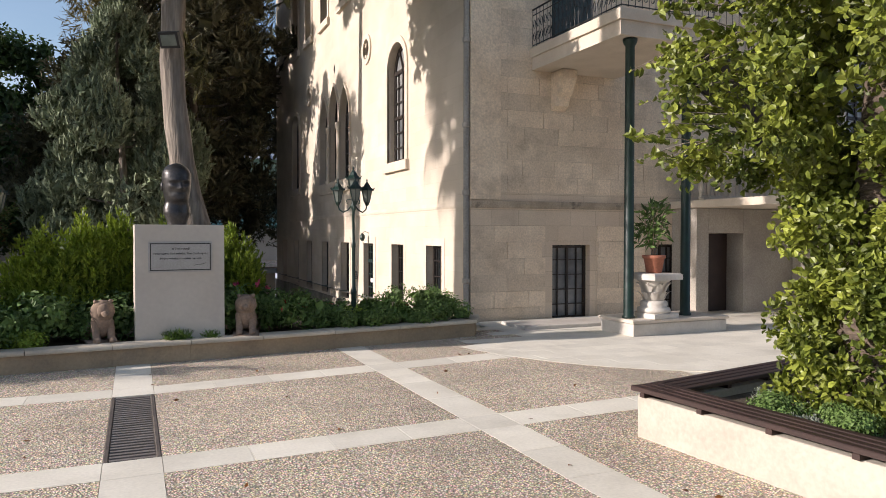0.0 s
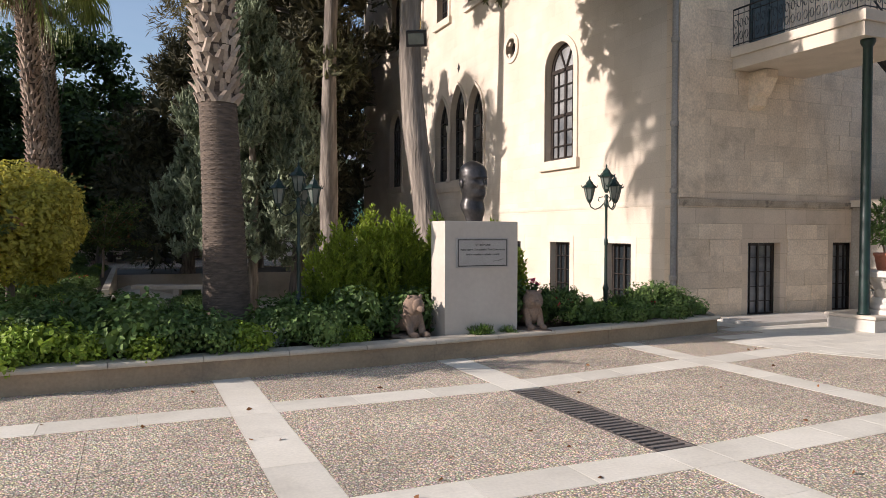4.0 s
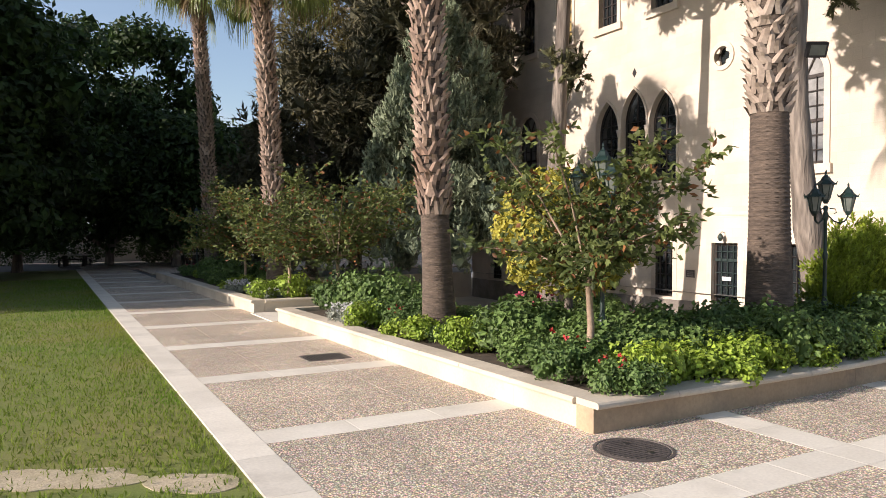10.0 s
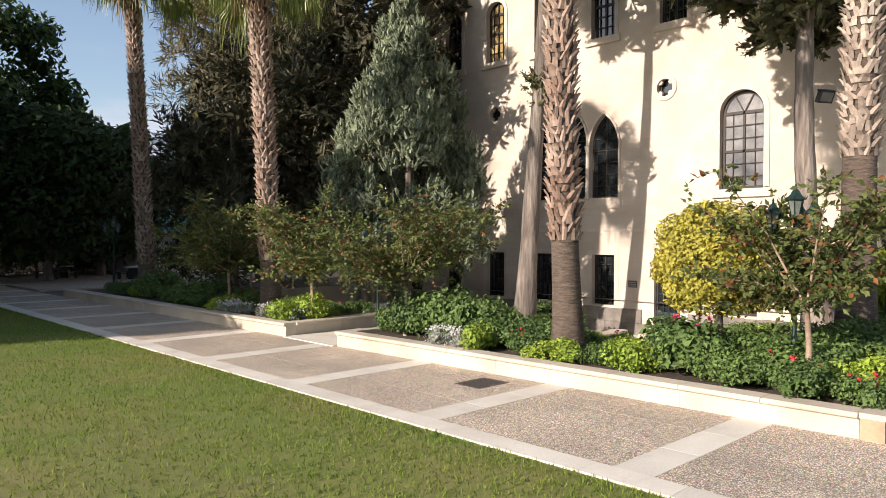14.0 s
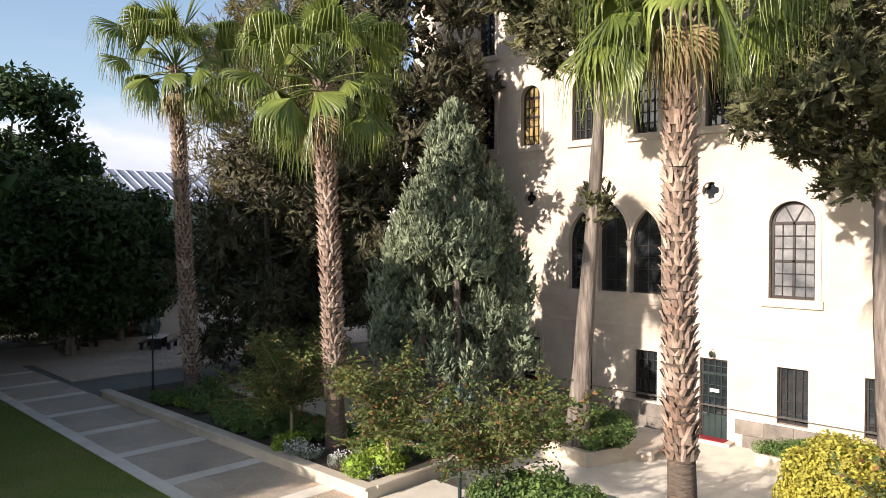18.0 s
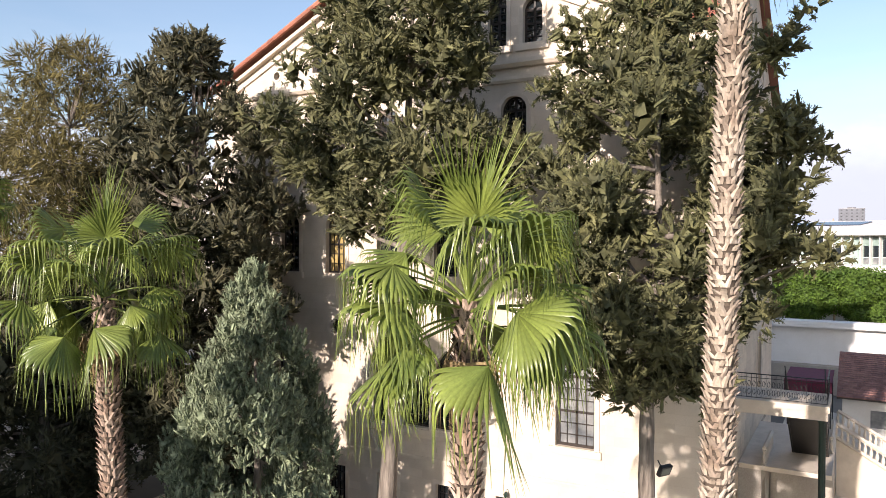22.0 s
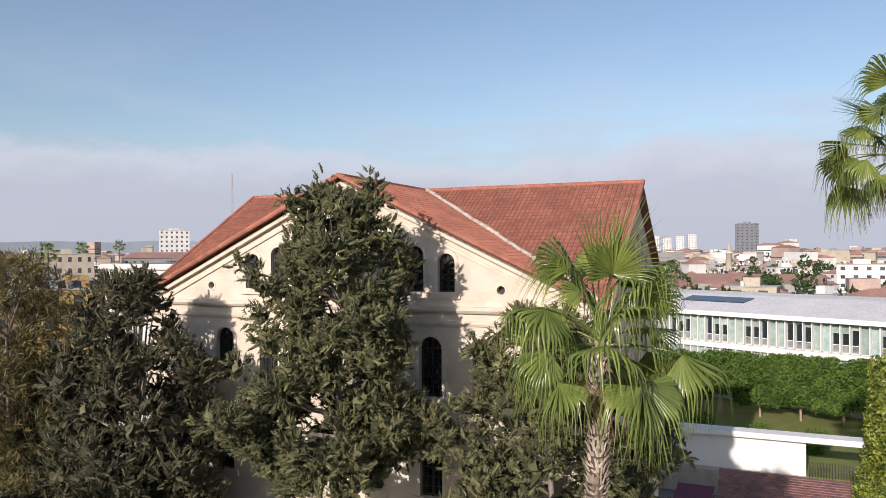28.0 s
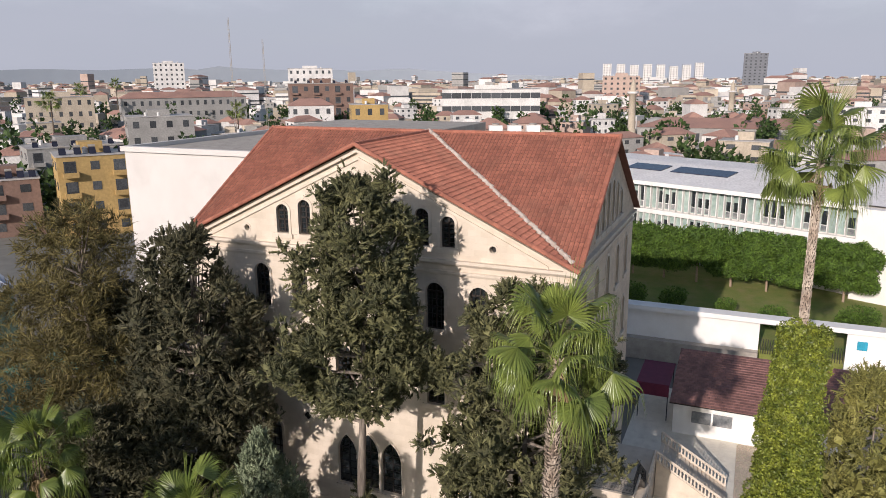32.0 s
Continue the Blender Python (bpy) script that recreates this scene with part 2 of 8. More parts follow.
STONE_W = ashlar("facade_limestone", (0.66, 0.575, 0.475), (0.57, 0.49, 0.395), (0.36, 0.29, 0.21), joint=0.86, bump=0.15, stain_amount=0.3)
STONE_S = ashlar("south_limestone", (0.70, 0.58, 0.44), (0.60, 0.48, 0.36), (0.22, 0.18, 0.14), joint=0.6, axis="xz", stain_amount=0.5)
TRIM = material("dressed_stone", (0.66, 0.575, 0.475), (0.57, 0.49, 0.395), scale=1.5, fine=35, rough=0.85, bump=0.12, mix=0.2, stain=(0.33, 0.27, 0.2), stain_scale=1.2, stain_amount=0.35)
PLINTH = material("weathered_base_stone", (0.30, 0.265, 0.22), (0.17, 0.15, 0.125), scale=2.0, fine=25, rough=0.92, bump=0.4, objvar=0.14, stain=(0.12, 0.11, 0.10), stain_scale=1.4, stain_amount=0.6)
BLOCK = material("south_block", (0.80, 0.665, 0.505), (0.68, 0.545, 0.395), scale=1.3, fine=22, rough=0.9, bump=0.7, dist=0.02, objvar=0.10, stain=(0.30, 0.23, 0.16), stain_scale=1.1, stain_amount=0.55)
CRUST = material("black_crusted_moulding", (0.50, 0.41, 0.31), (0.34, 0.28, 0.21), scale=2.0, fine=26, rough=0.95, bump=0.8, dist=0.02, stain=(0.05, 0.045, 0.04), stain_scale=2.6, stain_amount=0.9)
PLASTER = material("white_plaster", (0.78, 0.76, 0.73), (0.72, 0.70, 0.66), scale=0.5, fine=12, rough=0.9, bump=0.05, mix=0.1, stain=(0.55, 0.52, 0.48), stain_scale=0.3, stain_amount=0.3)
SLAB = material("pale_paving_slab", (0.76, 0.715, 0.61), (0.67, 0.625, 0.525), scale=1.4, fine=30, rough=0.85, bump=0.12, mix=0.2, objvar=0.08, stain=(0.40, 0.36, 0.30), stain_scale=1.1, stain_amount=0.4)
MARBLE = material("worn_marble", (0.62, 0.58, 0.52), (0.48, 0.44, 0.39), scale=1.6, fine=20, rough=0.6, bump=0.15, mix=0.2, stain=(0.30, 0.27, 0.23), stain_scale=1.5, stain_amount=0.4)
PEBBLE = material("washed_aggregate", (0.80, 0.67, 0.51), (0.64, 0.53, 0.40), scale=0.8, fine=52, rough=0.85, bump=0.7, mix=0.78, kind="pebble", objvar=0.06, dist=0.012,
                  stain=(0.22, 0.19, 0.165), stain_scale=0.5, stain_amount=0.45)
COPING = material("planter_limestone", (0.60, 0.53, 0.42), (0.50, 0.43, 0.33), scale=1.1, fine=28, rough=0.88, bump=0.15, mix=0.2, objvar=0.05, stain=(0.27, 0.23, 0.18), stain_scale=0.8, stain_amount=0.5)
# planter limestone again, stained, with the front's shade put into a darker brown
WALLST = material("weathered_shaded_planter_stone", (0.43, 0.325, 0.21), (0.32, 0.235, 0.15), scale=1.0, fine=24, rough=0.92, bump=0.3, mix=0.35, stain=(0.15, 0.125, 0.10), stain_scale=1.3, stain_amount=0.6)
PLANTSIDE = material("worn_planter_plaster", (0.47, 0.425, 0.355), (0.40, 0.355, 0.295), scale=1.6, fine=20, rough=0.9, bump=0.2, mix=0.3, stain=(0.30, 0.26, 0.21), stain_scale=1.4, stain_amount=0.5)
SOIL = material("garden_soil", (0.10, 0.075, 0.05), (0.06, 0.045, 0.03), scale=5, fine=60, rough=0.95, bump=0.8)
LAWN = material("lawn_ground", (0.13, 0.185, 0.03), (0.21, 0.205, 0.055), scale=0.5, fine=50, rough=0.95, bump=0.6, stain=(0.27, 0.20, 0.11), stain_scale=0.35, stain_amount=0.5)
EARTH = material("town_ground", (0.20, 0.19, 0.17), (0.15, 0.15, 0.13), scale=0.02, fine=0.4, rough=0.95, bump=0.0)
ROOF = material("clay_roof_tile", (0.41, 0.155, 0.10), (0.31, 0.115, 0.075), scale=0.6, fine=20, rough=0.85, bump=0.2, island=0.16, stain=(0.22, 0.13, 0.09), stain_scale=0.5, stain_amount=0.4)
MORTAR = material("pale_ridge_mortar", (0.56, 0.50, 0.44), (0.42, 0.33, 0.27), scale=3, fine=20, rough=0.95, bump=0.3)
IRON = material("dark_green_iron", (0.011, 0.034, 0.025), (0.008, 0.022, 0.017), scale=8, fine=60, rough=0.45, bump=0.05, mix=0.2)
BLACK = material("black_iron", (0.012, 0.012, 0.013), (0.02, 0.018, 0.016), scale=8, fine=50, rough=0.5, bump=0.05)
FRAME = material("dark_window_paint", (0.020, 0.014, 0.011), (0.03, 0.02, 0.015), scale=4, fine=40, rough=0.5, bump=0.04)
GLASS = glass("window_glass")
CURTAIN = material("curtained_glass", (0.34, 0.34, 0.33), (0.10, 0.11, 0.12), scale=0.9, fine=6, rough=0.08, bump=0.0, mix=0.5)
LITROOM = material("yellow_curtained_glass", (0.42, 0.31, 0.12), (0.22, 0.17, 0.08), scale=1.5, fine=8, rough=0.08, bump=0.0, mix=0.4)
LAMPGLASS = material("milky_lamp_glass", (0.17, 0.19, 0.165), scale=5, fine=30, rough=0.15, bump=0.0, mix=0.1)
ZINC = material("grey_downpipe", (0.42, 0.38, 0.33), (0.33, 0.30, 0.26), scale=2, fine=20, rough=0.55, bump=0.05, metal=0.3)
BRONZE = material("dark_bronze", (0.045, 0.043, 0.045), (0.07, 0.065, 0.06), scale=6, fine=30, rough=0.38, metal=0.6, bump=0.1)
WOOD = material("dark_bench_wood", (0.045, 0.022, 0.017), (0.03, 0.015, 0.012), scale=3, fine=50, rough=0.6, bump=0.15, objvar=0.15)
BARK = material("cypress_bark", (0.30, 0.255, 0.21), (0.12, 0.098, 0.08), scale=5, fine=14, rough=0.95, bump=1.0, dist=0.05, mix=1.0, stretch=(1, 1, 0.12))
PALMBARK = material("palm_bark", (0.14, 0.105, 0.078), (0.075, 0.057, 0.044), scale=4, fine=9, rough=0.95, bump=0.7, dist=0.03, mix=0.8, stretch=(1, 1, 5))
BOOT = material("palm_leaf_base", (0.44, 0.34, 0.27), (0.24, 0.155, 0.11), scale=1.2, fine=20, rough=0.9, bump=0.3, island=0.35)
FROND = material("palm_frond", (0.24, 0.29, 0.065), (0.11, 0.155, 0.036), scale=0.8, fine=20, rough=0.30, bump=0.1, island=0.22, through=0.28)
BOOTPALE = material("pale_palm_leaf_base", (0.54, 0.46, 0.375), (0.27, 0.20, 0.15), scale=1.2, fine=20, rough=0.9, bump=0.3, island=0.3)
DRYFROND = material("dry_palm_frond", (0.33, 0.24, 0.12), (0.24, 0.17, 0.08), scale=1.5, fine=20, rough=0.8, bump=0.1, island=0.2, through=0.2)


def foliage(name, a, b, through=0.3, rough=0.68, island=0.45, scale=0.9):
    return material(name, a, b, scale=scale, fine=6, rough=rough, bump=0.0, mix=0.3, island=island, through=through)


CYPRESS = foliage("cypress_foliage", (0.142, 0.138, 0.056), (0.048, 0.053, 0.022), through=0.03, rough=0.8)
DARKCYP = foliage("dark_conifer_foliage", (0.105, 0.095, 0.047), (0.042, 0.045, 0.022), through=0.05, rough=0.8)
BLUECYP = foliage("blue_cypress_foliage", (0.27, 0.315, 0.195), (0.11, 0.14, 0.08), through=0.06, rough=0.8)
CASUAR = foliage("casuarina_foliage", (0.20, 0.165, 0.055), (0.10, 0.085, 0.032), through=0.25, rough=0.8)
FICUS = foliage("ficus_foliage", (0.060, 0.110, 0.024), (0.024, 0.048, 0.012), through=0.25)
SHRUB = foliage("shrub_foliage", (0.135, 0.215, 0.050), (0.058, 0.112, 0.026), through=0.18)
LIME = foliage("lime_shrub_foliage", (0.30, 0.40, 0.045), (0.19, 0.29, 0.033), through=0.22)
GOLD = foliage("golden_privet_foliage", (0.55, 0.48, 0.085), (0.38, 0.37, 0.06), through=0.35, island=0.3)
THUJA = foliage("thuja_foliage", (0.29, 0.37, 0.030), (0.13, 0.19, 0.018), through=0.35, island=0.35)
MYRTLE = foliage("crape_myrtle_foliage", (0.155, 0.185, 0.048), (0.080, 0.115, 0.032), through=0.4, island=0.5)
IVY = foliage("ivy_foliage", (0.285, 0.32, 0.046), (0.088, 0.125, 0.022), through=0.3, rough=0.45, island=0.5, scale=2.2)
PINE = foliage("pine_foliage", (0.24, 0.225, 0.06), (0.13, 0.135, 0.038), through=0.15)
SILVER = foliage("silver_groundcover", (0.30, 0.32, 0.27), (0.20, 0.24, 0.17), through=0.2)
HEDGE = foliage("clipped_hedge_foliage", (0.115, 0.195, 0.024), (0.062, 0.12, 0.017), through=0.3)
PETAL = material("red_petal", (0.45, 0.025, 0.02), (0.5, 0.05, 0.05), rough=0.6, bump=0.0, island=0.3)
PINK = material("pink_petal", (0.5, 0.08, 0.14), (0.45, 0.05, 0.1), rough=0.6, bump=0.0, island=0.3)
WHITEPETAL = material("white_petal", (0.75, 0.74, 0.72), rough=0.6, bump=0.0, island=0.1)
TERRA = material("terracotta", (0.40, 0.15, 0.09), (0.33, 0.12, 0.07), scale=5, fine=30, rough=0.8, bump=0.1)
RED = material("red_mat", (0.32, 0.02, 0.03), rough=0.95, bump=0.4, fine=120)


# ---- mesh helpers ----
class Mesh:
    """Collects vertices and faces."""

    def __init__(self):
        self.v, self.f = [], []

    def add(self, vs, fs):
        k = len(self.v)
        self.v.extend([tuple(p) for p in vs])
        self.f.extend([tuple(i + k for i in q) for q in fs])
        return self

    def box(self, x0, y0, z0, x1, y1, z1, m=None):
        vs = [(x, y, z) for z in (z0, z1) for x, y in ((x0, y0), (x1, y0), (x1, y1), (x0, y1))]
        if m is not None:
            vs = [m @ Vector(p) for p in vs]
        return self.add(vs, [(3, 2, 1, 0), (4, 5, 6, 7), (0, 1, 5, 4), (1, 2, 6, 5), (2, 3, 7, 6), (3, 0, 4, 7)])

    def chamfer(self, x0, y0, z0, x1, y1, z1, c=0.01):
        """A box whose upper edges are worn off."""
        vs = [(x0, y0, z0), (x1, y0, z0), (x1, y1, z0), (x0, y1, z0), (x0, y0, z1 - c), (x1, y0, z1 - c), (x1, y1, z1 - c), (x0, y1, z1 - c),
              (x0 + c, y0 + c, z1), (x1 - c, y0 + c, z1), (x1 - c, y1 - c, z1), (x0 + c, y1 - c, z1)]
        fs = [(3, 2, 1, 0), (8, 9, 10, 11)]
        for i in range(4):
            j = (i + 1) % 4
            fs += [(i, j, 4 + j, 4 + i), (4 + i, 4 + j, 8 + j, 8 + i)]
        return self.add(vs, fs)

    def prism(self, poly, z0, z1):
        n = len(poly)
        vs = [(x, y, z0) for x, y in poly] + [(x, y, z1) for x, y in poly]
        fs = [tuple(reversed(range(n))), tuple(range(n, 2 * n))] + [(i, (i + 1) % n, n + (i + 1) % n, n + i) for i in range(n)]
        return self.add(vs, fs)

    def lathe(self, prof, n=16, c=(0, 0, 0), m=None):
        vs, fs = [], []
        for r, z in prof:
            for i in range(n):
                a = 2 * math.pi * i / n
                vs.append(Vector((c[0] + r * math.cos(a), c[1] + r * math.sin(a), c[2] + z)))
        if m is not None:
            vs = [m @ p for p in vs]
        for k in range(len(prof) - 1):
            for i in range(n):
                j = (i + 1) % n
                fs.append((k * n + i, k * n + j, (k + 1) * n + j, (k + 1) * n + i))
        fs.append(tuple(reversed(range(n))))
        fs.append(tuple(range((len(prof) - 1) * n, len(prof) * n)))
        return self.add(vs, fs)

    def tube(self, pts, radii, n=8):
        pts = [Vector(p) for p in pts]
        if not hasattr(radii, "__len__"):
            radii = [radii] * len(pts)
        vs, fs = [], []
        for k, p in enumerate(pts):
            d = (pts[min(k + 1, len(pts) - 1)] - pts[max(k - 1, 0)]).normalized()
            u = d.cross(Vector((0, 0, 1)) if abs(d.z) < 0.95 else Vector((1, 0, 0))).normalized()
            w = d.cross(u)
            for i in range(n):
                a = 2 * math.pi * i / n
                vs.append(p + (u * math.cos(a) + w * math.sin(a)) * radii[k])
        for k in range(len(pts) - 1):
            for i in range(n):
                j = (i + 1) % n
                fs.append((k * n + i, k * n + j, (k + 1) * n + j, (k + 1) * n + i))
        fs.append(tuple(range(n)))
        fs.append(tuple(reversed(range((len(pts) - 1) * n, len(pts) * n))))
        return self.add(vs, fs)

    def data(self, name, mat, smooth=False):
        me = bpy.data.meshes.new(name)
        me.from_pydata(self.v, [], self.f)
        me.materials.append(mat)
        if smooth:
            me.polygons.foreach_set("use_smooth", [True] * len(me.polygons))
        me.update()
        return me


def part(name, me, parent=None, label="", m=None):
    """Links a mesh as one object under a thing or a part."""
    ob = new(name, me)
    if parent is not None:
        ob.parent = parent
    if m is not None:
        ob.matrix_basis = m
    if label:
        ob["label"] = label
    return ob


def thing(name, label, category, m=None, group="", kind=""):
    """An empty at the base of a thing, to parent its parts."""
    ob = new(name)
    if m is not None:
        ob.matrix_basis = m
    return tagged(ob, label, category, group, kind)


def quads(name, V, mat):
    """A mesh of loose four-cornered leaves."""
    n = len(V)
    me = bpy.data.meshes.new(name)
    me.from_pydata(V.reshape(-1, 3), [], np.arange(4 * n).reshape(n, 4))
    me.materials.append(mat)
    me.update()
    return me


def unit(v):
    return v / np.maximum(np.linalg.norm(v, axis=-1, keepdims=True), 1e-9)


def kites(P, D, length, width, rng, fold=0.25):
    """Leaves with their stalk at P that point along D."""
    n = len(P)
    D = unit(D)
    side = unit(np.cross(D, rng.normal(size=(n, 3))))
    nrm = np.cross(D, side)
    L = (length * rng.uniform(0.65, 1.3, n))[:, None]
    W = (width * rng.uniform(0.7, 1.25, n))[:, None] * 0.5
    mid = P + D * L * 0.45
    V = np.stack([P, mid + side * W + nrm * W * fold, P + D * L, mid - side * W + nrm * W * fold], 1)
    return V


def ball(n, rng):
    return unit(rng.normal(size=(n, 3)))


def lobed(lobes, per_area, length, width, rng, out=0.7, up=0.25, shell=0.3, leaf=kites):
    """Leaves on and in a set of lobes (x, y, z, rx, ry, rz)."""
    out_v = []
    for x, y, z, rx, ry, rz in lobes:
        area = 4 * math.pi * ((rx * ry) ** 1.6 / 3 + (rx * rz) ** 1.6 / 3 + (ry * rz) ** 1.6 / 3) ** (1 / 1.6)
        k = max(6, int(area * per_area))
        u = ball(k, rng)
        r = 1 - shell * rng.random(k) ** 1.5
        P = np.array((x, y, z)) + u * np.array((rx, ry, rz)) * r[:, None]
        D = unit(u / np.array((rx, ry, rz))) * out + rng.normal(size=(k, 3)) * 0.55 + np.array((0, 0, up))
        out_v.append(leaf(P, D, length, width, rng))
    return np.concatenate(out_v)


def ovals(P, D, length, width, rng):
    """Rounded leaves, folded along the midrib."""
    n = len(P)
    D = unit(D)
    side = unit(np.cross(D, rng.normal(size=(n, 3))))
    nrm = np.cross(D, side)
    L = (length * rng.uniform(0.65, 1.25, n))[:, None]
    W = (width * rng.uniform(0.75, 1.2, n))[:, None] * 0.5
    fold = nrm * W * rng.uniform(0.15, 0.7, n)[:, None]
    tip = P + D * L - nrm * L * 0.12
    a, b = P + D * L * 0.28, P + D * L * 0.70
    left = np.stack([P, a + side * W + fold, b + side * W * 0.85 + fold, tip], 1)
    right = np.stack([P, tip, b - side * W * 0.85 + fold, a - side * W + fold], 1)
    return np.concatenate([left, right])


def laid(P, D, length, width, rng):
    """Leaves that lie along the surface of a bush, facing outwards along D."""
    n = len(P)
    N = unit(D)
    T = unit(np.cross(N, rng.normal(size=(n, 3))))
    T = unit(T + N * rng.uniform(-0.1, 0.6, n)[:, None])
    side = unit(np.cross(T, N))
    up_ = np.cross(side, T)
    L = (length * rng.uniform(0.65, 1.3, n))[:, None]
    W = (width * rng.uniform(0.7, 1.25, n))[:, None] * 0.5
    mid = P + T * L * 0.42 + up_ * W * 0.3
    return np.stack([P, mid + side * W, P + T * L - up_ * W * 0.2, mid - side * W], 1)


def sprays(lobes, per_area, length, width, rng, blades=7, up=0.5, shell=0.35, spread=0.55):
    """Feathery conifer sprays on a set of lobes."""
    out_v = []
    for x, y, z, rx, ry, rz in lobes:
        area = 4 * math.pi * (((rx * ry) ** 1.6 + (rx * rz) ** 1.6 + (ry * rz) ** 1.6) / 3) ** (1 / 1.6)
        k = max(5, int(area * per_area))
        u = ball(k, rng)
        r = 1 - shell * rng.random(k) ** 1.3
        P = np.array((x, y, z)) + u * np.array((rx, ry, rz)) * r[:, None]
        D = unit(unit(u / np.array((rx, ry, rz))) + np.array((0, 0, up)) + rng.normal(size=(k, 3)) * 0.25)
        P = np.repeat(P, blades, 0)
        D = np.repeat(D, blades, 0)
        off = np.tile(np.linspace(0, 0.75, blades), k)[:, None] * length
        D2 = unit(D + rng.normal(size=D.shape) * spread)
        out_v.append(kites(P + D * off, D2, length * 0.7, width, rng))
    return np.concatenate(out_v)


def hearts(lobes, k=0.6, n=11, seed=7):
    """Broad inner sprays that close the inside of each lobe."""
    rng = np.random.default_rng(seed)
    L = np.repeat(np.array([l[:6] for l in lobes]), n, 0)
    r = L[:, 3:6]
    P = L[:, :3] + ball(len(L), rng) * r * k * rng.uniform(0.1, 0.85, (len(L), 1))
    D = rng.normal(size=(len(L), 3))
    V = kites(P - unit(D) * r.mean(1)[:, None] * 0.4, D, 1.0, 1.0, rng)
    c = V[:, :1]
    return c + (V - c) * (r.mean(1) * 0.78)[:, None, None] * np.array((1, 1, 1))


def leafage(name, V, mat, H):
    """Loose leaves over closer inner sprays, in one mesh."""
    return quads(name, np.concatenate([V, H]), mat)


def plumes(lobes, per_area, length, radius, rng, blades=9, up=0.45, shell=0.3):
    """Close finger-like plumes of scaly twigs, as cypresses bear them: a knobbly spindle set with short sprigs."""
    out_v = []
    for x, y, z, rx, ry, rz in lobes:
        area = 4 * math.pi * (((rx * ry) ** 1.6 + (rx * rz) ** 1.6 + (ry * rz) ** 1.6) / 3) ** (1 / 1.6)
        k = max(4, int(area * per_area))
        u = ball(k, rng)
        r = 1 - shell * rng.random(k) ** 1.2
        P = np.array((x, y, z)) + u * np.array((rx, ry, rz)) * r[:, None]
        D = unit(u * 0.8 + np.array((0, 0, up)) + rng.normal(size=(k, 3)) * 0.38)
        A = unit(np.cross(D, rng.normal(size=(k, 3))))
        B = np.cross(D, A)
        size = rng.uniform(0.6, 1.35, k)
        L, W = length * size, radius * size * rng.uniform(0.8, 1.25, k)
        S = np.array((0.0, 0.5, 1.0))
        Q = np.array((0.7, 1.0, 0.15))
        n = 4
        ang = np.arange(n) * 2 * math.pi / n
        rad = W[:, None, None] * Q[None, :, None] * rng.uniform(0.6, 1.3, (k, 3, n))
        ring = (P[:, None, None] + D[:, None, None] * (L[:, None] * S)[:, :, None, None]
                + A[:, None, None] * (rad * np.cos(ang))[..., None] + B[:, None, None] * (rad * np.sin(ang))[..., None])
        nx = np.roll(ring, -1, 2)
        out_v.append(np.stack([ring[:, :-1], nx[:, :-1], nx[:, 1:], ring[:, 1:]], 3).reshape(-1, 4, 3))
        a = rng.uniform(0, 2 * math.pi, (k, blades))
        f = rng.uniform(0.05, 0.95, (k, blades))
        rd = A[:, None] * np.cos(a)[..., None] + B[:, None] * np.sin(a)[..., None]
        st = P[:, None] + D[:, None] * (L[:, None] * f)[..., None] + rd * (W[:, None] * (1.05 - 0.7 * f))[..., None]
        dr = D[:, None] * 0.8 + rd * 0.9 + rng.normal(size=(k, blades, 3)) * 0.4
        out_v.append(kites(st.reshape(-1, 3), dr.reshape(-1, 3), length * 0.29, length * 0.10, rng))
    return np.concatenate(out_v)


from mathutils import geometry

# ---- ground ----
def sheet(name, outer, holes, z, mat, label, category="ground"):
    """A level sheet with holes."""
    loops = [[Vector((x, y, 0)) for x, y in outer]] + [[Vector((x, y, 0)) for x, y in h] for h in holes]
    tris = geometry.tessellate_polygon(loops)
    flat = [p for lp in loops for p in lp]
    me = bpy.data.meshes.new(name)
    fs = []
    for a, b, c in tris:
        up = (flat[b] - flat[a]).cross(flat[c] - flat[a]).z
        fs.append((a, b, c) if up > 0 else (a, c, b))
    me.from_pydata([(p.x, p.y, z) for p in flat], [], fs)
    me.materials.append(mat)
    return tagged(new(name, me), label, category, kind="structure")


YARD = [(-8.75, 23.1), (-8.85, 25.0), (-5.4, 25.0), (-5.4, 40.6), (7.2, 40.6), (7.2, 15.6), (-5.2, 15.6), (-5.2, 23.1)]
sheet("ground", [(-3200, -3200), (4200, -3200), (4200, 4200), (-3200, 4200)], [YARD], -0.09, EARTH, "flat grey-brown ground of the town reaching the horizon")


def yard_z(x, y):
    """The courtyard falls from the walk to the foot of the facade."""
    f = min(1.0, max(0.0, (x + 8.8) / 9.0))
    return -1.45 * f * f * (3 - 2 * f)


ym = Mesh()
NX, NY = 20, 16
for i in range(NX + 1):
    for j in range(NY + 1):
        x, y = -8.9 + 16.4 * i / NX, 15.2 + 25.6 * j / NY
        ym.v.append((x, y, yard_z(x, y) + (0.0 if 23.0 < y < 25.1 or x > -5.3 else -0.5)))
for i in range(NX):
    for j in range(NY):
        a = i * (NY + 1) + j
        ym.f.append((a, a + NY + 1, a + NY + 2, a + 1))
tagged(new("courtyard_floor", ym.data("courtyard_floor", SLAB)), "pale stone paving of the sunken courtyard", "pavement", kind="structure")
ys = Mesh()
for k, (x, y) in enumerate(YARD):
    x2, y2 = YARD[(k + 1) % len(YARD)]
    if x == x2 == 7.2:
        continue
    ys.add([(x, y, -1.8), (x2, y2, -1.8), (x2, y2, -0.09), (x, y, -0.09)], [(0, 1, 2, 3)])
